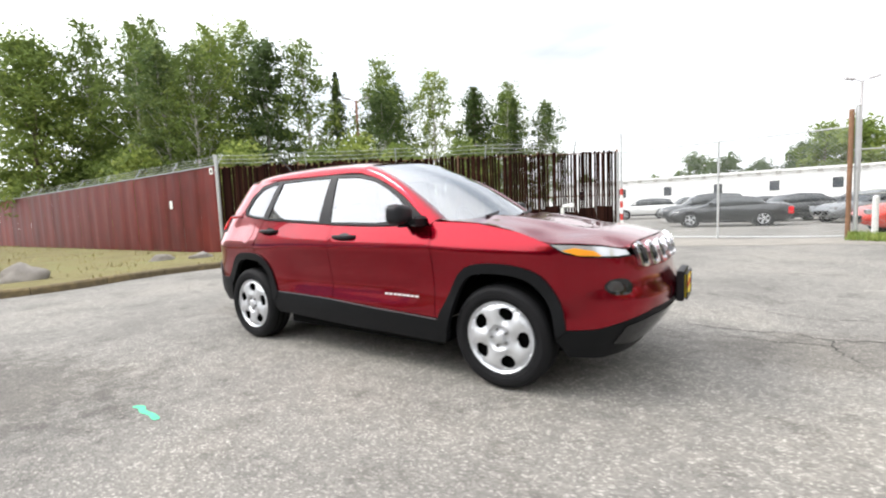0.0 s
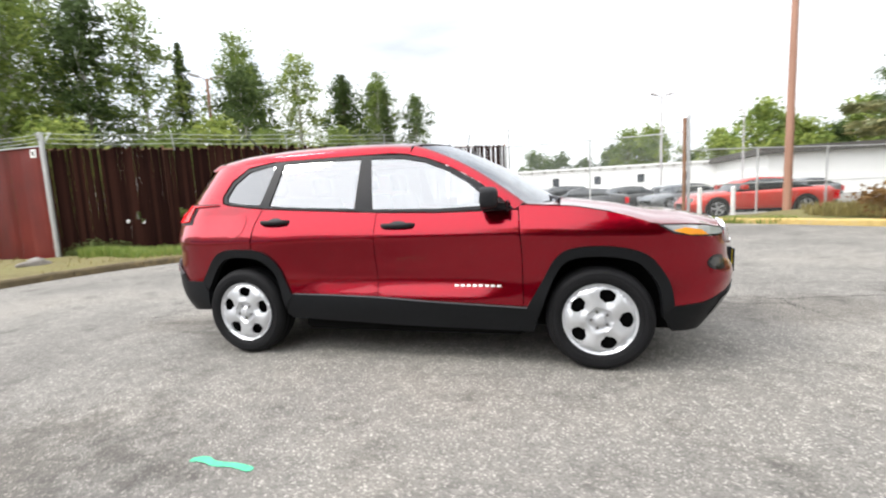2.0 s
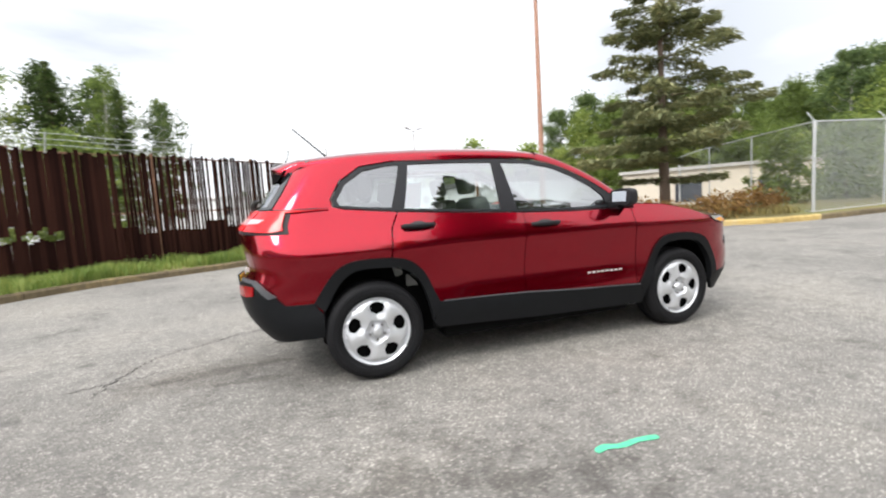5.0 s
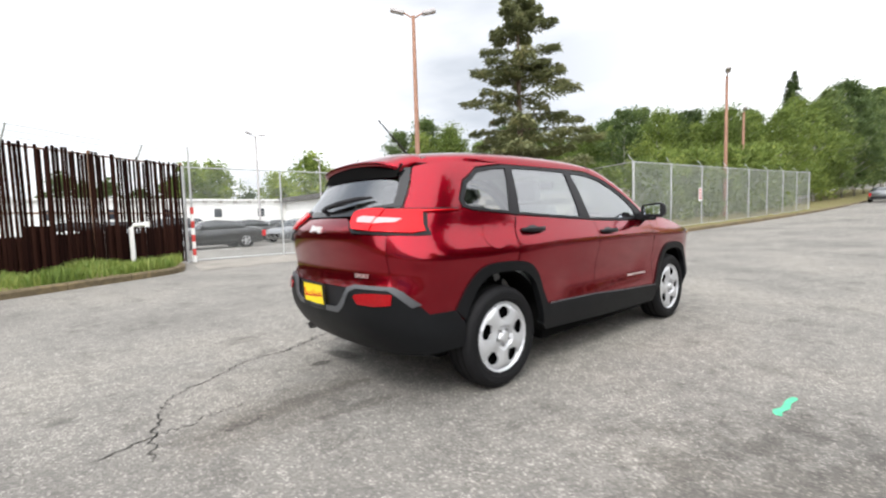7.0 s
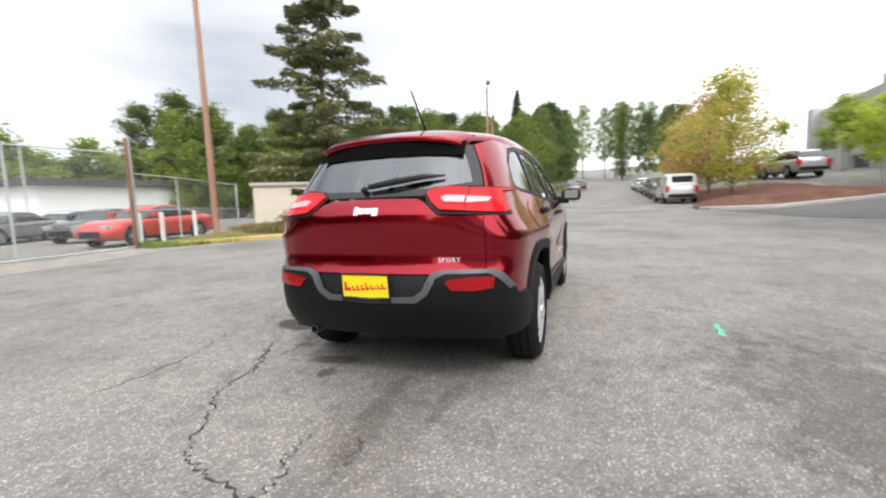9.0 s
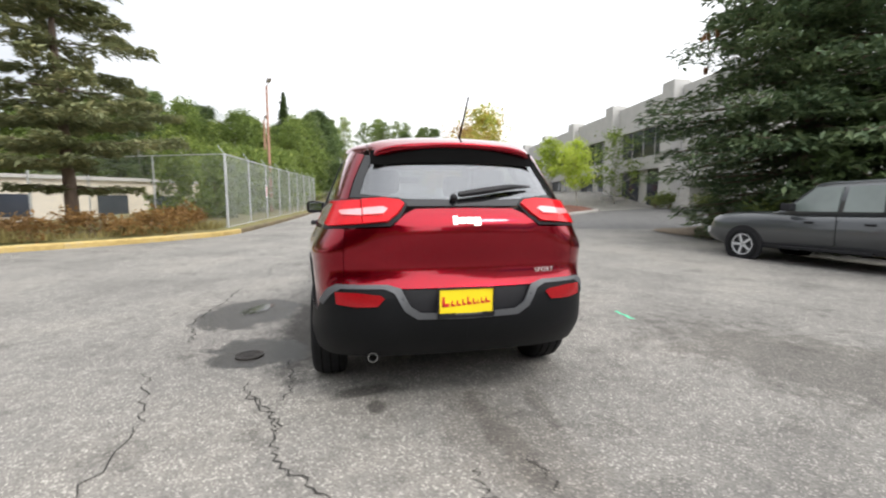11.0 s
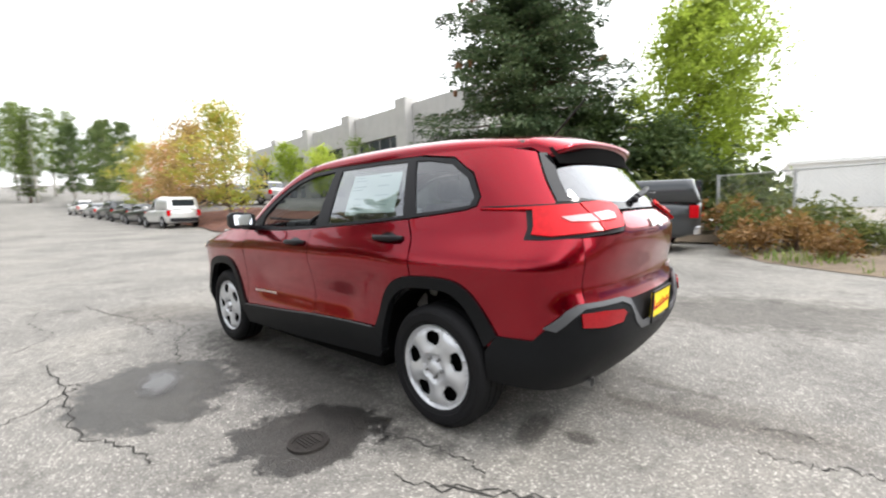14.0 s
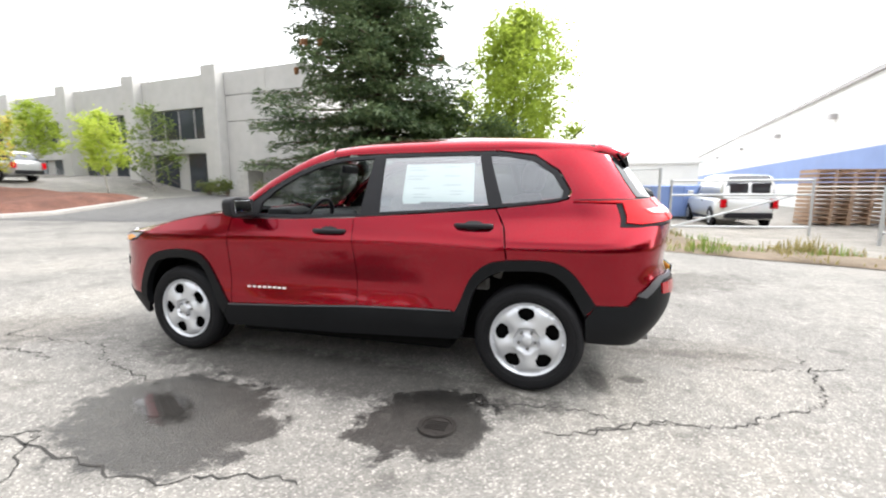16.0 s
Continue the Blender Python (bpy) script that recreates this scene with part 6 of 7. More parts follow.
F_ARCH_OUT = [(0.89, 0.43), (1.00, 0.62), (1.07, 0.745), (1.17, 0.815), (1.37, 0.83), (1.56, 0.80), (1.67, 0.735), (1.75, 0.60), (1.80, 0.44)]
F_ARCH_IN = [(0.955, 0.34), (1.045, 0.58), (1.115, 0.705), (1.20, 0.755), (1.37, 0.765), (1.53, 0.74), (1.615, 0.685), (1.69, 0.57), (1.735, 0.38)]
R_ARCH_OUT = [(-0.885, 0.49), (-0.93, 0.585), (-0.985, 0.715), (-1.08, 0.81), (-1.21, 0.847), (-1.44, 0.85), (-1.56, 0.815), (-1.65, 0.73), (-1.745, 0.585)]
R_ARCH_IN = [(-0.945, 0.38), (-0.99, 0.575), (-1.045, 0.69), (-1.145, 0.765), (-1.25, 0.785), (-1.43, 0.785), (-1.52, 0.75), (-1.595, 0.675), (-1.685, 0.52)]
def eased(pts, n=3):
    """The same line with rounded corners, through all its points."""
    q = [pts[0]] + list(pts) + [pts[-1]]
    out = []
    for a, b, c, d in zip(q, q[1:], q[2:], q[3:]):
        for k in range(n):
            t = k / n
            out.append(tuple(0.5 * (2 * b[i] + (c[i] - a[i]) * t + (2 * a[i] - 5 * b[i] + 4 * c[i] - d[i]) * t * t + (3 * b[i] - a[i] - 3 * c[i] + d[i]) * t ** 3) for i in (0, 1)))
    return out + [pts[-1]]
F_ARCH_OUT, F_ARCH_IN, R_ARCH_OUT, R_ARCH_IN = [eased(p) for p in (F_ARCH_OUT, F_ARCH_IN, R_ARCH_OUT, R_ARCH_IN)]
DLO = [(0.80, 1.095), (0.3, 1.085), (-0.2, 1.105), (-0.7, 1.135), (-1.16, 1.168), (-1.50, 1.205), (-1.565, 1.225), (-1.575, 1.27), (-1.50, 1.395), (-1.36, 1.492), (-1.1, 1.527), (-0.7, 1.532), (-0.3, 1.528), (0.02, 1.508), (0.20, 1.468), (0.38, 1.388), (0.56, 1.285), (0.70, 1.18)]
WIN_F = [(0.62, 1.115), (0.3, 1.108), (-0.205, 1.122), (-0.255, 1.50), (0.0, 1.484), (0.17, 1.447), (0.34, 1.375), (0.50, 1.28), (0.60, 1.19)]
WIN_R = [(-0.345, 1.132), (-0.7, 1.152), (-1.085, 1.18), (-1.005, 1.505), (-0.7, 1.508), (-0.335, 1.503)]
WIN_Q = [(-1.175, 1.192), (-1.35, 1.205), (-1.525, 1.228), (-1.54, 1.27), (-1.475, 1.375), (-1.345, 1.465), (-1.18, 1.497), (-1.075, 1.502)]
to_s = lambda pts: [(s_of_x(x, z), z) for x, z in pts]
MID_R = -1.68 - LR
TAILGATE_Y = 0.665
def gate_edge(z):
    return soft(z, [(0.72, TAILGATE_Y), (0.9, TAILGATE_Y + 0.004), (1.06, TAILGATE_Y - 0.006)])
def glass_edge(z):
    return soft(z, [(1.225, 0.632), (1.32, 0.604), (1.41, 0.567), (1.49, 0.530)])

for side in (-1, 1):
    # painted panels
    fender = [(0.846, 1.108), (0.864, 0.8), (0.867, 0.45)] + F_ARCH_IN[0:] + [(1.80, 0.44), (2.02, 0.455), (2.25, 0.50), (2.5, 0.545), (XF + LF, 0.555), (XF + LF, 0.79), (2.42, 0.80), (2.36, 0.875), (2.20, 0.865), (1.95, 0.875), (1.80, 0.895), (1.70, 0.955), (1.5, 1.025), (1.2, 1.085)]
    fender[2:3] = [(0.867, 0.43)]
    panel("front_fender", fender, side, CHERRY, suv, step=0.045)
    fdoor = [(0.866, 0.43), (0.863, 0.8), (0.845, 1.078), (0.3, 1.078), (-0.165, 1.094), (-0.185, 0.8), (-0.18, 0.40), (0.866, 0.36)]
    panel("front_door", fdoor, side, CHERRY, suv)
    rdoor = [(-0.18, 0.40), (-0.185, 0.8), (-0.165, 1.096), (-0.7, 1.128), (-1.135, 1.158), (-1.19, 1.05), (-1.215, 0.84)] + [(x, z) for x, z in reversed(R_ARCH_IN[:10])] + [(-0.9, 0.42)]
    rdoor = [(a if a > -0.9 else s_of_x(a, b), b) for a, b in rdoor]
    panel("rear_door", rdoor, side, CHERRY, suv)
    ys = lambda y, z: (s_of_y(y, z), z)
    quarter = to_s([(-1.14, 1.158), (-1.195, 1.05), (-1.22, 0.84)] + R_ARCH_IN[12:]) + [(-1.80, 0.55), (-1.95, 0.57), ys(0.80, 0.62), ys(0.74, 0.70), *[ys(gate_edge(z), z) for z in (0.72, 0.75, 0.78, 0.81, 0.85, 0.9, 0.95, 1.0, 1.03, 1.06)], ys(0.72, 1.06), (s_of_x(-1.885, 1.06) - 0.02, 1.055), (s_of_x(-1.855, 1.2) - 0.05, 1.19), ys(0.66, 1.2), *[ys(glass_edge(z) + 0.004, z) for z in (1.225, 1.25, 1.28, 1.31, 1.34, 1.37, 1.40, 1.43, 1.46, 1.49)], (s_of_x(-1.5, 1.535) - 0.1, 1.535)] + to_s([(-1.36, 1.535), (-1.1, 1.536), (-1.1, 1.533), (-1.36, 1.498), (-1.506, 1.40), (-1.582, 1.27), (-1.572, 1.218), (-1.50, 1.198)])
    panel("rear_quarter", quarter, side, CHERRY, suv, step=0.035)
    # windows
    panel("window_surround", to_s(DLO), side, BLACK_TRIM, suv, -0.004, holes=[to_s(WIN_F), to_s(WIN_R), to_s(WIN_Q)], gap=0.001, step=0.05)
    if side < 0:
        panel("window_pane", to_s(WIN_F), side, SIDE_GLASS, suv, -0.012, depth=0, gap=-0.006, label="clear front side window")
    panel("window_pane", to_s(WIN_R), side, SIDE_GLASS, suv, -0.012, depth=0, gap=-0.006)
    panel("window_pane", to_s(WIN_Q), side, PRIVACY_GLASS, suv, -0.012, depth=0, gap=-0.006)
    # cladding
    arch_f = F_ARCH_OUT + F_ARCH_IN[::-1]
    panel("arch_trim", arch_f, side, CLADDING, suv, 0.014, 0.05, 0.05, gap=0.0)
    panel("arch_trim", to_s(R_ARCH_OUT) + to_s(R_ARCH_IN)[::-1], side, CLADDING, suv, 0.014, 0.05, 0.05, gap=0.0)
    sill = [(0.905, 0.425), (0.3, 0.452), (-0.2, 0.482), (-0.89, 0.502), (-0.945, 0.36), (-0.90, 0.315), (0.0, 0.275), (0.93, 0.255), (0.955, 0.33)]
    panel("sill_trim", sill, side, CLADDING, suv, 0.012, 0.06, 0.06, gap=0.001)
    # thin paler strip paints a highlight along the sill's upper edge
    panel("sill_highlight", [(0.89, 0.432), (0.3, 0.458), (-0.2, 0.488), (-0.86, 0.507), (-0.86, 0.499), (-0.2, 0.480), (0.3, 0.450), (0.89, 0.424)], side, EDGE_HIGHLIGHT, suv, 0.017, 0.1, 0.006, gap=0.0)
    low_front = [(1.735, 0.37), (1.80, 0.44), (2.02, 0.455), (2.25, 0.50), (2.5, 0.545), (XF + LF, 0.555), (XF + LF, 0.27), (2.2, 0.26), (1.85, 0.27)]
    panel("front_valance", low_front, side, CLADDING, suv, 0.006, 0.07, 0.03, gap=0.001)
    low_rear = [(s_of_x(-1.69, 0.5), 0.5), (s_of_x(-1.745, 0.585) , 0.585), (-1.95, 0.585), ys(0.80, 0.632), ys(0.75, 0.715), ys(0.70, 0.745), ys(0.60, 0.748), ys(0.44, 0.745), ys(0.38, 0.725), ys(0.33, 0.64), ys(0.27, 0.60), (MID_R, 0.592), (MID_R, 0.335), ys(0.45, 0.335), ys(0.75, 0.335), (s_of_x(-1.70, 0.36), 0.355)]
    panel("rear_bumper", low_rear, side, CLADDING, suv, 0.012, 0.04, 0.05, gap=0.0)
    panel("plate_recess", [ys(0.40, 0.742), ys(0.34, 0.63), ys(0.27, 0.585), (MID_R, 0.575), (MID_R, 0.742)], side, BLACK_TRIM, suv, -0.012, 0.07, 0.0, gap=0.0)
    # the bumper's raised edge, with its highlight painted as lighter grey
    panel("bumper_edge", [ys(0.80, 0.650), ys(0.75, 0.728), ys(0.70, 0.757), ys(0.44, 0.757), ys(0.37, 0.735), ys(0.32, 0.645), ys(0.265, 0.61), (MID_R, 0.602), (MID_R, 0.572), ys(0.285, 0.578), ys(0.352, 0.622), ys(0.402, 0.712), ys(0.455, 0.733), ys(0.68, 0.733), ys(0.725, 0.705), ys(0.775, 0.636)], side, EDGE_HIGHLIGHT, suv, 0.017, 0.05, 0.01, gap=0.0, label="bumper edge with its highlight painted lighter grey")
    panel("reflector", [ys(0.70, 0.655), ys(0.705, 0.715), ys(0.60, 0.715), ys(0.475, 0.705), ys(0.455, 0.69), ys(0.49, 0.65), ys(0.6, 0.645)], side, REFLECT_RED, suv, 0.022, 0.05, 0.02, gap=0.0, label="red rear reflector")
    # tail lamps: body half, gate half, pale inner blade
    def lamp_top(y):
        return lerp(1.215, 1.19, (y - 0.3) / 0.5)
    tl = [(s_of_x(-1.915, 1.06), 1.075), (s_of_x(-1.895, 1.19), 1.190), ys(0.76, 1.2), ys(0.565, 1.208), ys(0.562, 1.085), ys(0.74, 1.066)]
    panel("tail_lamp", tl, side, LAMP_RED, suv, 0.016, 0.04, 0.03, gap=0.0)
    tg = [ys(0.557, 1.21), ys(0.44, 1.216), ys(0.36, 1.205), ys(0.335, 1.185), ys(0.38, 1.13), ys(0.43, 1.095), ys(0.557, 1.085)]
    panel("tail_lamp", tg, side, LAMP_RED, suv, 0.020, 0.04, 0.03, gap=0.0)
    panel("lamp_blade", [ys(0.665, 1.124), ys(0.675, 1.146), ys(0.56, 1.154), ys(0.56, 1.120)], side, LAMP_PALE, suv, 0.022, 0.04, 0.01, gap=0.0, label="pale reversing lens")
    panel("lamp_blade", [ys(0.552, 1.120), ys(0.552, 1.154), ys(0.45, 1.162), ys(0.425, 1.150), ys(0.45, 1.126)], side, LAMP_PALE, suv, 0.026, 0.04, 0.01, gap=0.0, label="pale reversing lens")
    panel("lamp_shadow", inset([(s_of_x(-1.865, 1.06), 1.052), (s_of_x(-1.855, 1.19), 1.200), ys(0.76, 1.215), ys(0.56, 1.222), ys(0.36, 1.228), ys(0.315, 1.19), ys(0.36, 1.12), ys(0.42, 1.075), ys(0.56, 1.068), ys(0.76, 1.05)], 0.002), side, BLACK_TRIM, suv, 0.004, 0.05, 0.01, gap=0.0)
    # head lamp and fog lamp
    hl = [(1.70, 0.952), (1.80, 0.895), (1.95, 0.876), (2.20, 0.866), (2.33, 0.872), (2.30, 0.915), (2.1, 0.94), (1.88, 0.952)]
    panel("headlamp_bezel", hl, side, BLACK_GLOSS, suv, 0.002, 0.05, 0.02, gap=0.0)
    panel("headlamp", inset(hl, 0.010), side, LAMP_CLEAR, suv, 0.009, 0.05, 0.01, gap=0.0)
    panel("turn_lamp", [(1.79, 0.915), (1.90, 0.887), (2.07, 0.880), (2.02, 0.91), (1.88, 0.928)], side, AMBER, suv, 0.013, 0.05, 0.004, gap=0.0, label="amber turn lamp")
    panel("fog_pocket", rounded([(2.06, 0.70), (2.12, 0.742), (2.25, 0.742), (2.30, 0.70), (2.24, 0.655), (2.10, 0.658)], 4), side, BLACK_GLOSS, suv, 0.004, 0.05, 0.01, gap=0.0)
    panel("fog_lamp", rounded([(2.08, 0.70), (2.13, 0.735), (2.2, 0.72), (2.2, 0.68), (2.12, 0.67)], 4), side, SMOKE, suv, 0.009, 0.04, 0.004, gap=0.0)
    panel("air_intake", [(2.2, 0.36), (2.25, 0.47), (2.5, 0.51), (XF + LF, 0.52), (XF + LF, 0.34), (2.5, 0.33)], side, BLACK_GLOSS, suv, 0.012, 0.06, 0.004, gap=0.0)
    # grille slots
    panel("grille_frame", [(2.38, 0.80), (2.40, 0.93), (2.6, 0.95), (XF + LF, 0.955), (XF + LF, 0.79)], side, CHERRY, suv, 0.0, 0.05, 0.0, gap=0.0)
    for k in range(4):
        a0 = XF + LF - 0.055 - 0.145 * k
        if k == 3:
            a0 += 0.01
        w_ = 0.045
        slot = rounded([(a0 - w_, 0.815), (a0 - w_, 0.91), (a0, 0.935), (a0 + w_, 0.91), (a0 + w_, 0.815), (a0, 0.80)], 4)
        panel("grille_ring", slot, side, CHROME, suv, 0.022, 0.03, 0.03, gap=0.0, holes=[inset(slot, 0.013)])
        panel("grille_slot", inset(slot, 0.010), side, BLACK_GLOSS, suv, 0.008, 0.04, 0.0, gap=0.0)
    # door handles
    for hx, hz in ((0.005, 1.003), (-1.005, 1.055)):
        base_ = skin(s_of_x(hx, hz), hz, side)
        h = part("door_handle", bmesh.new(), BLACK_TRIM, suv, "black plastic door handle")
        bm = bmesh.new()
        pts = [(0.125, 0.0), (0.10, 0.026), (0.05, 0.034), (0, 0.036), (-0.05, 0.034), (-0.10, 0.026), (-0.125, 0.0)]
        rings = []
        for u, o in pts:
            hh = 0.017 if abs(u) < 0.11 else 0.012
            rings.append([bm.verts.new((u, side * (o + dy), dz)) for dy, dz in ((0.006, -hh), (0.012, 0), (0.006, hh), (-0.014, hh * 0.8), (-0.014, -hh * 0.8))])
        for a, b in zip(rings, rings[1:]):
            for k in range(5):
                bm.faces.new((a[k], a[(k + 1) % 5], b[(k + 1) % 5], b[k]))
        bm.faces.new(rings[0]); bm.faces.new(rings[-1][::-1])
        bmesh.ops.recalc_face_normals(bm, faces=bm.faces)
        bm.to_mesh(h.data); bm.free()
        h.data.shade_smooth()
        h.matrix_basis = pose(*base_)
        cup = panel("handle_cup", rounded([(s_of_x(hx, hz) + 0.07 * math.cos(a), hz + 0.030 * math.sin(a)) for a in [k * math.pi / 5 for k in range(10)]], 2), side, BLACK_GLOSS, suv, 0.002, 0.04, 0.004, gap=0.0)
    # mirror
    mir = part("door_mirror", bmesh.new(), BLACK_TRIM, suv, "black plastic door mirror")
    bm = bmesh.new()
    bmesh.ops.create_icosphere(bm, subdivisions=4, radius=1)
    for v in bm.verts:
        c = v.co
        sup = [math.copysign(abs(q) ** 0.55, q) for q in c]
        v.co = Vector((max(sup[0] * 0.085, -0.05), sup[1] * 0.125, sup[2] * (0.085 if c.y * side > 0 else 0.075)))
    bm.to_mesh(mir.data); bm.free(); mir.data.shade_smooth()
    mir.matrix_basis = pose(0.66, side * 1.0, 1.165, 0, 0, -8 * side) @ Matrix.Diagonal((0.85, 0.84, 0.82, 1))
    part("mirror_arm", box_bm(0.63, 0.78, side * 0.85, side * 0.96, 1.085, 1.13, bevel=0.015), BLACK_TRIM, suv)
    mirror_glass = part("mirror_glass", box_bm(-0.056, -0.051, -0.082, 0.082, -0.050, 0.050, bevel=0.002), MIRROR, mir)
    mirror_glass.matrix_basis = pose(0, 0, 0, 0, 5, 0)
    # badge blocks on the front door
    for k in range(8):
        sx = 0.395 + 0.0425 * k
        panel("badge_letter", [(sx, 0.561), (sx, 0.575), (sx + 0.028, 0.575), (sx + 0.028, 0.561)], side, SILVER_BADGE, suv, 0.006, 0.05, 0.006, gap=0.0)

# fuel flap on one flank
circ = lambda r, n=28: [(s_of_x(-1.385 + r * math.cos(2 * math.pi * k / n), 1.04), 1.04 + r * math.sin(2 * math.pi * k / n)) for k in range(n)]
panel("fuel_flap", circ(0.098), -1, CHERRY, suv, 0.0035, 0.05, 0.006, gap=0.0)

# tailgate, one piece across
def gate_skin(y, z, o):
    sd = 1 if y >= 0 else -1
    p = skin(s_of_y(max(abs(y), 0.0005), z), z, sd, o)
    return Vector((p.x, y if not o else p.y, z if not o else p.z))
gate = [(gate_edge(z), z) for z in (0.735, 0.78, 0.82, 0.86, 0.9, 0.95, 1.0, 1.06)] + [ (0.42, 1.07), (0.34, 1.14), (0.28, 1.168), (0.0, 1.172)]
gate = gate + [(-y, z) for y, z in reversed(gate[:-1])]
panel("tailgate", gate, 1, CHERRY, suv, 0.0, 0.05, 0.02, where=gate_skin)
glass_o = [(0.33, 1.178), (0.40, 1.225)] + [(glass_edge(z), z) for z in (1.226, 1.26, 1.3, 1.34, 1.38, 1.42, 1.46, 1.485)] + [(0.0, 1.495)]
glass_o = [(0.0, 1.178)] + glass_o + [(-y, z) for y, z in reversed(glass_o[:-1])]
band_in = [(0.0, 1.215), (0.33, 1.22), (0.575, 1.25), (0.545, 1.34), (0.50, 1.435), (0.0, 1.455)]
band_in = band_in + [(-y, z) for y, z in reversed(band_in[1:-1])]
panel("tailgate_glass_border", glass_o, 1, BLACK_GLOSS, suv, 0.001, 0.05, 0.006, where=gate_skin, holes=[band_in])
panel("tailgate_glass", glass_o, 1, PRIVACY_GLASS, suv, -0.003, 0.06, 0.0, where=gate_skin, gap=0.004, label="tinted tailgate window")

# roof with header bow, then the spoiler
ROOF_Z = [(-1.95, 1.575), (-1.75, 1.605), (-1.3, 1.645), (-0.8, 1.662), (-0.3, 1.652), (0.0, 1.625), (0.12, 1.607), (0.3, 1.575)]
def roof_ring(xs, n=15):
    bow = 0.17 * sm((xs + 0.6) / 0.7)
    ring = []
    zc = soft(xs, ROOF_Z)
    ze = 1.530 - 0.03 * sm((xs + 0.15) / 0.35) - 0.012 * sm((-1.2 - xs) / 0.5)
    ye = flank(min(xs, 0.3), ze) - (0.10 * sm((-1.35 - xs) / 0.5))
    for k in range(n):
        u = -1 + 2 * k / (n - 1)
        q = abs(u)
        y = ye * math.sin(q * math.pi / 2) ** 0.92
        z = ze + (zc - ze) * math.cos(q * math.pi / 2) ** 0.62
        ring.append(Vector((xs + bow * (1 - min(1.0, y / 0.565) ** 2), math.copysign(y, u), z)))
    return ring
xs_list = [0.06, 0.0, -0.1, -0.25, -0.45, -0.7, -0.95, -1.2, -1.4, -1.55, -1.66, -1.75]
bm = bmesh.new()
rings = [[bm.verts.new(p) for p in roof_ring(x, 25)] for x in xs_list]
for a, b in zip(rings, rings[1:]):
    for k in range(24):
        bm.faces.new((a[k], a[k + 1], b[k + 1], b[k]))
part("roof", bm, CHERRY, suv, smooth=True)
bm = bmesh.new()
rings = []
for i in range(9):
    t = i / 8
    r0 = roof_ring(-1.745, 25)
    ring = []
    for k, p in enumerate(r0):
        q = abs(-1 + 2 * k / 24)
        reach = 0.235 * (1 - 0.55 * q ** 3)
        ring.append(bm.verts.new((p.x - reach * t, p.y * (1 - 0.05 * t), p.z - 0.035 * t - 0.03 * t * t * (1 + 0.4 * q) + 0.004)))
    rings.append(ring)
low_ = [bm.verts.new(v.co + Vector((0.035, 0, -0.035))) for v in rings[-1]]
low2 = [bm.verts.new(v.co + Vector((0.10, 0, -0.045))) for v in rings[2]]
for a, b in zip(rings + [low_], rings[1:] + [low_, low2]):
    if a is low_ and b is low_:
        continue
    for k in range(24):
        bm.faces.new((a[k], a[k + 1], b[k + 1], b[k]))
part("spoiler", bm, CHERRY, suv, "body-coloured roof spoiler", smooth=True)
bm = bmesh.new()
up_, dn_ = [], []
for k in range(25):
    y = -0.505 + 1.01 * k / 24
    up_.append(bm.verts.new((-1.955 + 0.10 * abs(y / 0.505) ** 3, y, 1.520 - 0.012 * abs(y / 0.505) ** 2)))
    dn_.append(bm.verts.new((-1.968 + 0.05 * abs(y / 0.505) ** 2, y * 1.0, 1.43 - 0.01 * abs(y / 0.505) ** 2)))
for k in range(24):
    bm.faces.new((up_[k], up_[k + 1], dn_[k + 1], dn_[k]))
part("spoiler_underside", bm, INNER, suv, "black panel under the spoiler", smooth=True)

# windscreen, pillars, scuttle, bonnet
A_LINE = [(1.09, 0.82), (1.18, 0.705), (1.285, 0.565), (1.388, 0.385), (1.468, 0.205), (1.503, 0.055)]
def screen(u, v):
    return Vector((lerp(1.16 - 0.27 * u * u, 0.235 - 0.17 * u * u, v) + 0.0, lerp(0.735, 0.565, v) * u, lerp(1.085 + 0.02 * u * u, 1.612 - 0.034 * u * u, v) + 0.045 * math.sin(math.pi * v)))
bm = bmesh.new()
grid = [[bm.verts.new(screen(-1 + 2 * i / 16, j / 10)) for i in range(17)] for j in range(11)]
for a, b in zip(grid, grid[1:]):
    for k in range(16):
        bm.faces.new((a[k], a[k + 1], b[k + 1], b[k]))
part("windscreen", bm, SCREEN_GLASS, suv, smooth=True)
for sd in (1, -1):
    bm = bmesh.new()
    rows = []
    for j in range(15):
        v = -0.02 + 1.03 * j / 14
        a = screen(sd * 0.985, max(0, min(1.0, v)))
        zf = lerp(1.09, 1.503, v)
        xb = soft(zf, A_LINE)
        b = Vector((xb, sd * flank(xb, zf), zf))
        rows.append([bm.verts.new(a.lerp(b, w) + Vector((0.02, sd * 0.03, 0.028)) * math.sin(math.pi * w)) for w in (0, 0.2, 0.4, 0.6, 0.8, 1.0)])
    for a, b in zip(rows, rows[1:]):
        for k in range(5):
            bm.faces.new((a[k], a[k + 1], b[k + 1], b[k]))
    part("a_pillar", bm, CHERRY, suv, smooth=True)
LAMP_TOP = [(1.66, 0.966), (1.70, 0.958), (1.80, 0.957), (1.88, 0.956), (2.1, 0.944), (2.3, 0.920), (2.40, 0.936), (2.6, 0.954), (XF + LF, 0.960)]
FRONT_EDGE = [skin(s, soft(s, LAMP_TOP), 1) for s in [1.66 + (XF + LF - 1.66) * k / 40 for k in range(41)]]
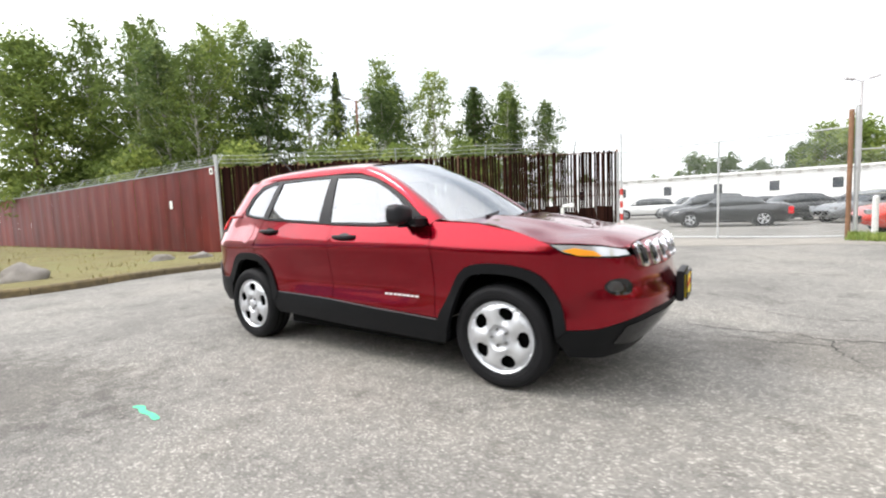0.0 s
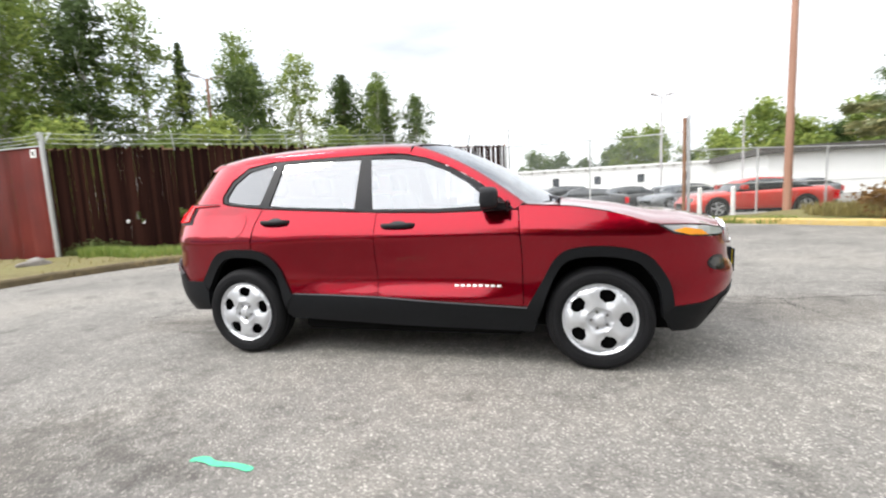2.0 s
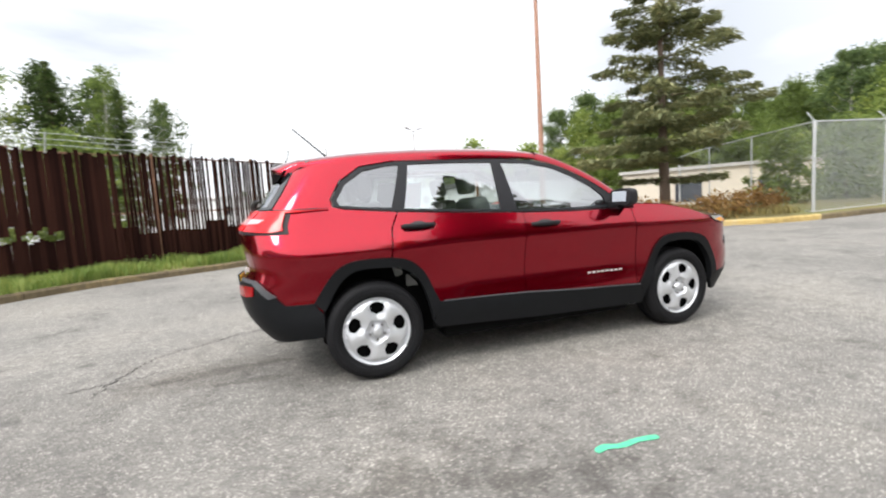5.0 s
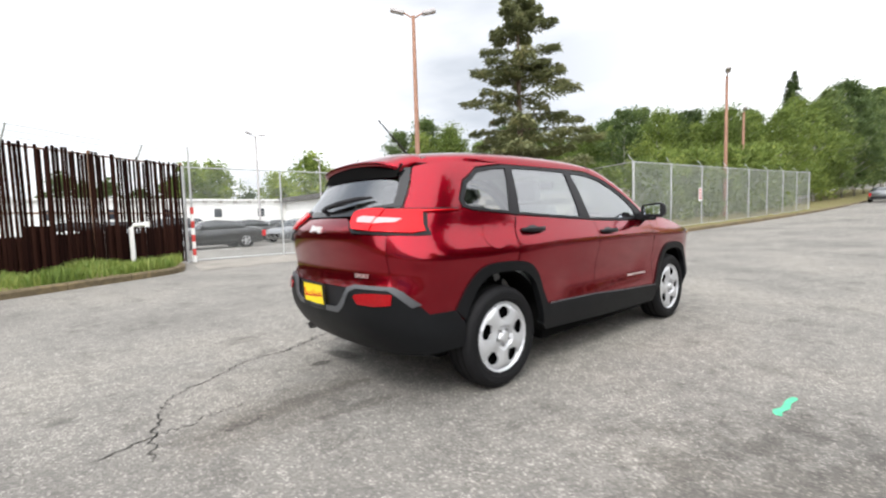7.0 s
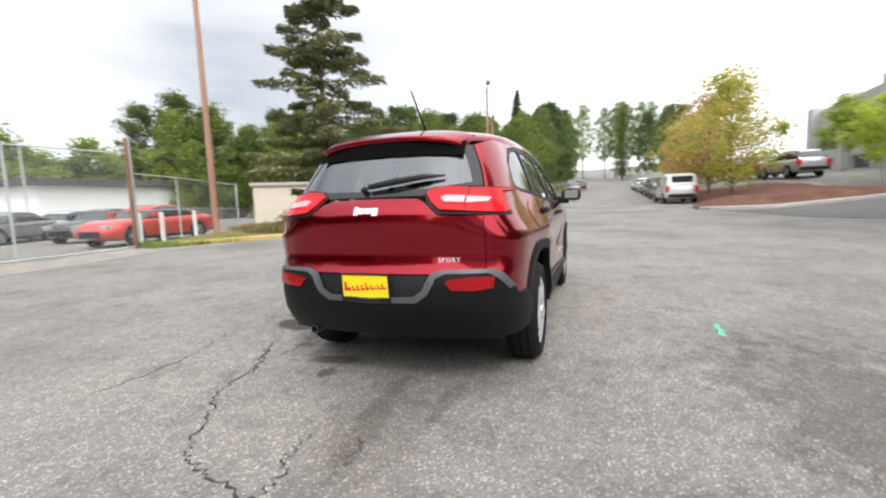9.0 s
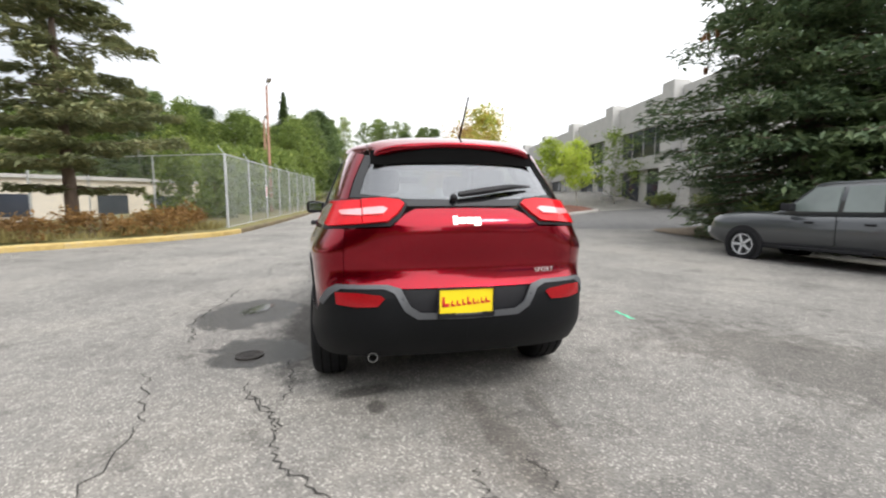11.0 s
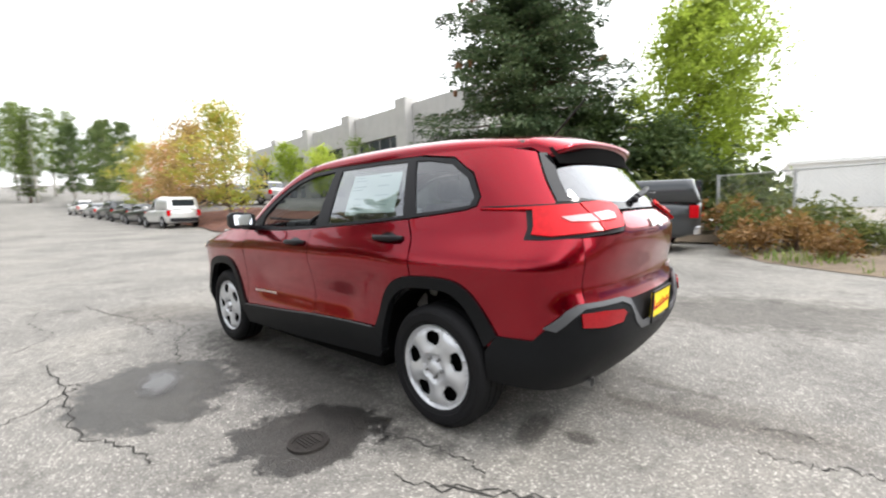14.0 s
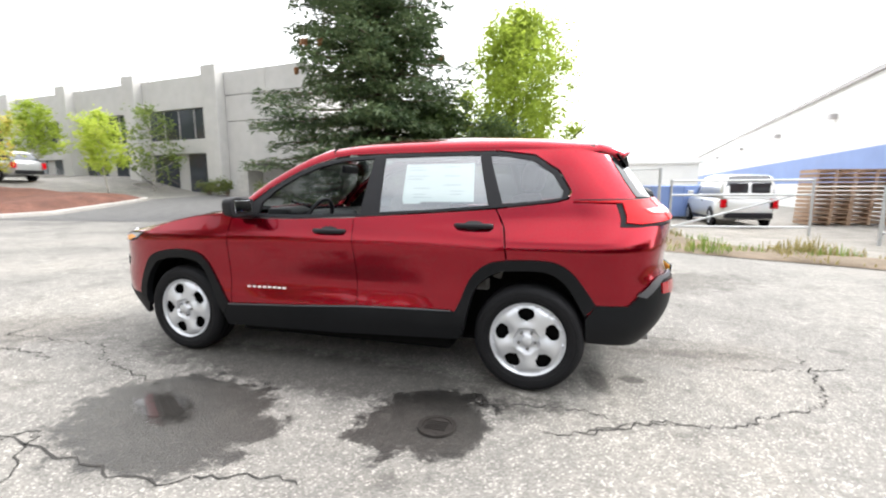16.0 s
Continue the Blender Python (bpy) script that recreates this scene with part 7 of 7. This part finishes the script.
def bonnet_at(x, y, o=0.0):
    w = min(1.0, abs(y) / 0.80)
    edge = soft(x, [(0.75, 1.125), (1.0, 1.105), (1.2, 1.088), (1.5, 1.028), (1.7, 0.975), (1.9, 0.960), (2.1, 0.950), (2.25, 0.945)])
    crown = soft(x, [(0.75, 0.015), (1.2, 0.035), (1.6, 0.062), (1.9, 0.060), (2.1, 0.035), (2.25, 0.01)])
    ridge = 0.012 * math.exp(-((abs(y) - 0.42) / 0.09) ** 2) * sm((2.1 - x) / 0.5)
    z = edge + crown * (1 - w * w) + ridge
    near = min(FRONT_EDGE, key=lambda p: (p.x - x) ** 2 + (p.y - abs(y)) ** 2)
    d = math.hypot(near.x - x, near.y - abs(y))
    k = sm(1 - d / 0.26)
    return Vector((x, y, lerp(z, near.z + 0.22 * d, k) + o))
def side_y(x):
    return skin(x, soft(x, [(0.75, 1.12), (1.2, 1.088), (1.5, 1.028), (1.7, 0.958)]), 1).y - 0.004 if x <= 1.7 else 0.0
hood_edge = [(0.86, 0.80), (1.0, side_y(1.0)), (1.2, side_y(1.2)), (1.35, side_y(1.35)), (1.5, side_y(1.5)), (1.62, side_y(1.62))] + [(p.x - 0.003, p.y) for p in FRONT_EDGE[2::2]]
scuttle = [(1.20, 0.0), (1.16, 0.35), (1.02, 0.66)]
hood_line = hood_edge + [(x, -y) for x, y in reversed(hood_edge[:-1])] + [(x, -y) for x, y in reversed(scuttle[1:])] + scuttle
panel("bonnet", hood_line, 1, CHERRY, suv, 0.0, 0.06, 0.02, where=bonnet_at)
cowl = [(1.20, 0.0), (1.16, 0.35), (1.02, 0.66), (0.86, 0.80), (0.80, 0.74), (0.95, 0.60), (1.08, 0.3), (1.10, 0.0)]
cowl = cowl + [(x, -y) for x, y in reversed(cowl[1:-1])]
panel("scuttle", cowl, 1, BLACK_TRIM, suv, -0.012, 0.08, 0.01, where=bonnet_at)
for y0 in (-0.55, 0.10):
    part("wiper", tube_bm([(1.11, y0, 1.125), (1.06, y0 + 0.28, 1.145), (0.97, y0 + 0.5, 1.17)], 0.012, 6), BLACK_TRIM, suv)

# tailgate trim: wiper, lettering, plate, antenna, exhaust
def on_gate(y, z, o):
    return gate_skin(y, z, o)
part("rear_wiper", tube_bm([on_gate(0.03, 1.225, 0.03), on_gate(-0.12, 1.245, 0.035), on_gate(-0.30, 1.272, 0.03), on_gate(-0.42, 1.282, 0.02)], [0.016, 0.020, 0.016, 0.006], 8), BLACK_TRIM, suv, "black rear wiper")
bm = bmesh.new(); bmesh.ops.create_icosphere(bm, subdivisions=2, radius=0.022)
hubm = part("wiper_hub", bm, BLACK_TRIM, suv, smooth=True); hubm.matrix_basis = pose(*on_gate(0.06, 1.215, 0.02))
for k, (y0, w_, z0, h_) in enumerate([(0.085, 0.026, 1.080, 0.040), (0.052, 0.034, 1.086, 0.027), (0.011, 0.034, 1.086, 0.027), (-0.030, 0.036, 1.075, 0.038)]):
    panel("emblem_letter", [(y0, z0), (y0, z0 + h_), (y0 - w_, z0 + h_), (y0 - w_, z0)], 1, SILVER_BADGE, suv, 0.010, 0.04, 0.01, where=gate_skin, gap=0.0)
ft = bpy.data.curves.new("trim_word", "FONT")
ft.body, ft.size, ft.extrude, ft.align_x = "SPORT", 0.036, 0.002, "CENTER"
ft.materials.append(SILVER_BADGE)
ft.space_character = 1.25
tw = new("trim_word", ft); tw.parent = suv
tagged(tw, "silver trim lettering")
p0, p1, p2 = on_gate(-0.41, 0.80, 0.006), on_gate(-0.53, 0.80, 0.006), on_gate(-0.47, 0.84, 0.006)
ex = (p1 - p0).normalized(); pc = (p0 + p1) / 2
ey = (p2 - pc); ey = (ey - ex * ey.dot(ex)).normalized()
ez = ex.cross(ey)
tw.matrix_basis = Matrix(((ex.x, ey.x, ez.x, pc.x), (ex.y, ey.y, ez.y, pc.y), (ex.z, ey.z, ez.z, pc.z), (0, 0, 0, 1)))
def plate(x, z, turn, tilt):
    pl = part("number_plate", box_bm(-0.006, 0.006, -0.152, 0.152, -0.076, 0.076, bevel=0.004), PLATE_YELLOW, suv, "yellow dealer plate in a black holder")
    pl.matrix_basis = pose(x, 0.02 if turn else 0, z, 0, tilt, turn)
    for (a, b, c, d) in ((-0.158, 0.158, 0.074, 0.084), (-0.158, -0.06, -0.086, -0.058), (0.09, 0.158, -0.086, -0.058), (-0.06, 0.09, -0.086, -0.070), (-0.160, -0.150, -0.08, 0.08), (0.150, 0.160, -0.08, 0.08)):
        part("holder", box_bm(0.0, 0.011, a, b, c, d), BLACK_TRIM, pl)
    for k, (y0, w_, h_) in enumerate(((-0.135, 0.04, 0.055), (-0.085, 0.022, 0.03), (-0.055, 0.022, 0.03), (-0.025, 0.02, 0.034), (0.003, 0.024, 0.045), (0.035, 0.02, 0.03), (0.060, 0.012, 0.02), (0.08, 0.02, 0.03), (0.105, 0.028, 0.03))):
        bb_ = box_bm(0.006, 0.0085, y0, y0 + w_, -0.022 + 0.002 * k, -0.022 + h_ * 0.35 + 0.002 * k)
        box(bb_, 0.006, 0.0085, y0, y0 + w_ * 0.35, -0.022 + 0.002 * k, -0.022 + h_ + 0.002 * k)
        part("print_bar", bb_, PLATE_RED, pl)
plate(-2.262, 0.662, 180, 4)
part("front_plate_mount", box_bm(2.29, 2.335, -0.17, 0.17, 0.52, 0.72, bevel=0.008), BLACK_TRIM, suv)
plate(2.345, 0.62, 0, 0)
part("antenna", tube_bm([(-1.52, -0.12, 1.62), (-1.56, -0.12, 1.66), (-1.78, -0.12, 1.86)], [0.016, 0.007, 0.005], 6), BLACK_TRIM, suv, "short black roof antenna")
ex_ = part("exhaust_tip", spin_bm([(0.024, 0.0), (0.029, 0.0), (0.029, 0.16), (0.024, 0.16), (0.024, 0.02)], 20), STEEL, suv, "steel exhaust tip")
ex_.matrix_basis = pose(-1.93, 0.52, 0.325, 0, 0, 90)

# underbody and cabin
part("underbody", box_bm(-1.70, 1.95, -0.60, 0.60, 0.21, 0.40, bevel=0.03), INNER, suv)
part("floor_pan", box_bm(-0.84, 0.86, -0.82, 0.82, 0.20, 0.395, bevel=0.03), INNER, suv)
part("engine_bay", box_bm(1.0, 2.0, -0.60, 0.60, 0.4, 0.88, bevel=0.03), INNER, suv)
for sd in (1, -1):
    part("wheel_well", box_bm(0.90, 1.80, sd * 0.56, sd * 0.62, 0.3, 0.90), INNER, suv)
    part("wheel_well", box_bm(-1.80, -0.90, sd * 0.56, sd * 0.62, 0.3, 0.90), INNER, suv)
    for xw in (1.35, -1.35):
        hub = spin_bm([(0.455, -0.32), (0.455, 0.02)], 48)
        bmesh.ops.delete(hub, geom=[f for f in hub.faces if f.calc_center_median().z < 0.06], context="FACES")
        lin_ = part("arch_liner", hub, INNER, suv)
        lin_.matrix_basis = pose(xw, sd * 0.84, 0.345, 0, 0, 0 if sd > 0 else 180)
    part("arch_cover", box_bm(-1.70, -0.96, min(sd * 0.60, sd * 0.81), max(sd * 0.60, sd * 0.81), 0.795, 0.88), INNER, suv)
    part("arch_cover", box_bm(0.96, 1.72, min(sd * 0.60, sd * 0.81), max(sd * 0.60, sd * 0.81), 0.785, 0.86), INNER, suv)
    part("door_card", box_bm(-0.76, 0.9, sd * 0.76, sd * 0.79, 0.42, 1.09, bevel=0.01), TRIM_GREY, suv)
    part("door_core", box_bm(-0.92, 0.88, sd * 0.79, sd * 0.85, 0.30, 1.0), INNER, suv)
    part("quarter_trim", box_bm(-1.9, -1.15, sd * 0.60, sd * 0.64, 0.90, 1.15, bevel=0.01), TRIM_GREY, suv)
part("cabin_floor", box_bm(-0.76, 0.9, -0.76, 0.76, 0.40, 0.44), TRIM_GREY, suv)
part("boot_floor", box_bm(-1.95, -0.92, -0.58, 0.58, 0.86, 0.90), TRIM_GREY, suv)
part("boot_lining", box_bm(-2.08, -1.95, -0.6, 0.6, 0.40, 1.10), INNER, suv)
part("headliner", box_bm(-1.72, 0.05, -0.52, 0.52, 1.545, 1.56), TRIM_GREY, suv)
part("dashboard", box_bm(0.62, 1.02, -0.74, 0.74, 0.75, 1.08, bevel=0.06), BLACK_TRIM, suv)
part("instrument_hood", box_bm(0.58, 0.80, 0.22, 0.55, 1.04, 1.14, bevel=0.04), BLACK_TRIM, suv)
sw = bmesh.new()
n = 40
ringp = [(0.0, 0.185 * math.cos(2 * math.pi * k / n), 0.185 * math.sin(2 * math.pi * k / n)) for k in range(n)]
vr = []
for k in range(n):
    a = 2 * math.pi * k / n
    vr.append([sw.verts.new((0.017 * math.sin(b), (0.185 + 0.017 * math.cos(b)) * math.cos(a), (0.185 + 0.017 * math.cos(b)) * math.sin(a))) for b in [q * math.pi / 4 for q in range(8)]])
for k in range(n):
    for q in range(8):
        sw.faces.new((vr[k][q], vr[k][(q + 1) % 8], vr[(k + 1) % n][(q + 1) % 8], vr[(k + 1) % n][q]))
box(sw, -0.02, 0.02, -0.18, 0.18, -0.02, 0.02); box(sw, -0.03, 0.02, -0.06, 0.06, -0.07, 0.05); box(sw, -0.015, 0.015, -0.02, 0.02, -0.18, 0.0)
stw = part("steering_wheel", sw, BLACK_TRIM, suv, smooth=True); stw.matrix_basis = pose(0.42, 0.38, 1.03, 0, -24, 0)
part("rear_view_mirror", box_bm(0.30, 0.33, -0.13, 0.13, 1.42, 1.49, bevel=0.012), BLACK_TRIM, suv)
def seat(x, y, w):
    st = part("seat", box_bm(x - 0.25, x + 0.27, y - w / 2, y + w / 2, 0.55, 0.72, bevel=0.05), SEAT_CLOTH, suv, "grey cloth seat")
    bm = box_bm(-0.07, 0.07, -w / 2, w / 2, 0, 0.62, bevel=0.05)
    bk = part("backrest", bm, SEAT_CLOTH, st); bk.matrix_basis = pose(x - 0.25, y, 0.64, 0, -16, 0)
    for yy in ((0,) if w < 0.7 else (-0.4, 0.4)):
        hd = part("headrest", box_bm(-0.05, 0.05, -0.13, 0.13, 0, 0.18, bevel=0.04), SEAT_CLOTH, st); hd.matrix_basis = pose(x - 0.44, y + yy, 1.27, 0, -10, 0)
seat(0.02, 0.37, 0.5); seat(0.02, -0.37, 0.5); seat(-0.85, 0, 1.25)
# paper in the rear side window
PW = lambda u, v: (lerp(-0.50, -1.0, u), lerp(1.205, 1.455, v))
def paper_part(name, u0, u1, v0, v1, o, m_, parent=suv, label=""):
    return panel(name, [PW(u0, v0), PW(u1, v0), PW(u1, v1), PW(u0, v1)], 1, m_, parent, o, 0.08, 0.0, gap=0.0, label=label)
paper_part("price_sticker", 0, 1, 0, 1, -0.016, PAPER, label="white printed price sheet in the window")
rs = random.Random(4)
for k in range(11):
    v = 0.93 - 0.08 * k
    for u0, u1 in ((0.05, 0.42), (0.55, 0.94)):
        if rs.random() < 0.75:
            paper_part("print_line", u0 if k < 7 else u0 + 0.1, u0 + (u1 - u0) * rs.uniform(0.45, 1.0), v - 0.022, v, -0.0145, PAPER_PRINT)
paper_part("print_line", 0.02, 0.26, -0.05, 0.25, -0.0155, PAPER)

# wheels with silver lobed covers
def cover_mesh():
    R = 0.236
    outer = [(R * math.cos(2 * math.pi * k / 60), R * math.sin(2 * math.pi * k / 60)) for k in range(60)]
    holes = []
    for k in range(5):
        a = radians(90 + 72 * k)
        shape = [(0.126, -0.12), (0.148, -0.30), (0.190, -0.26), (0.206, 0.0), (0.190, 0.26), (0.148, 0.30), (0.126, 0.12), (0.116, 0.0)]
        holes.append(rounded([(r * math.cos(a + t), r * math.sin(a + t)) for r, t in shape], 4))
    def dish(u, v, o):
        r, a = math.hypot(u, v), math.atan2(v, u)
        lobe = math.cos(2.5 * (a - radians(90))) ** 2
        d = soft(r, [(0.0, 0.010), (0.032, 0.010), (0.037, -0.010), (0.072, -0.014), (0.082, 0.006), (0.13, 0.008), (0.18, 0.006), (0.205, -0.004), (0.214, -0.022), (0.224, -0.020), (0.232, -0.002), (0.236, -0.006)])
        d -= 0.020 * lobe * sm((r - 0.07) / 0.05) * sm((0.212 - r) / 0.02)
        return Vector((u, d + o, v))
    return outer, holes, dish
outer_, holes_, dish_ = cover_mesh()
wheel0 = None
for xw in (1.35, -1.35):
    for sd in (1, -1):
        w_ = part("wheel", spin_bm([(0.235, -0.20), (0.30, -0.215), (0.335, -0.20), (0.345, -0.165), (0.345, -0.05), (0.337, -0.02), (0.318, 0.003), (0.285, 0.008), (0.255, 0.0), (0.242, -0.006), (0.236, -0.02)], 64), TYRE, suv, smooth=True)
        w_.matrix_basis = pose(xw, sd * 0.885, 0.345, 0, (17 if xw > 0 else 3) * sd, 0 if sd > 0 else 180)
        part("wheel_back", spin_bm([(0.238, -0.03), (0.236, -0.06), (0.05, -0.075), (0.001, -0.075)], 40), INNER, w_)
        cv = panel("wheel_cover", outer_, 1, RIM, w_, 0.0, 0.016, 0.012, holes=holes_, gap=0.0, where=dish_)
        part("centre_cap", spin_bm([(0.034, -0.002), (0.034, 0.010), (0.028, 0.014), (0.001, 0.015)], 24), RIM, w_, smooth=True)
        for k in range(5):
            a = radians(54 + 72 * k)
            nb = part("lug_nut", spin_bm([(0.010, -0.018), (0.010, 0.002), (0.007, 0.006), (0.001, 0.007)], 8), STEEL, w_)
            nb.matrix_basis = pose(0.055 * math.cos(a), 0, 0.055 * math.sin(a))
        for rr in (0.262, 0.30):
            part("tyre_ridge", spin_bm([(rr, 0.0), (rr + 0.003, 0.0085 if rr > 0.28 else 0.006), (rr + 0.006, 0.0)], 48), TYRE, w_)
        for k in range(3):
            gr = -0.05 - 0.055 * k
            part("tread_groove", spin_bm([(0.3455, gr), (0.3456, gr - 0.010)], 48), INNER, w_)
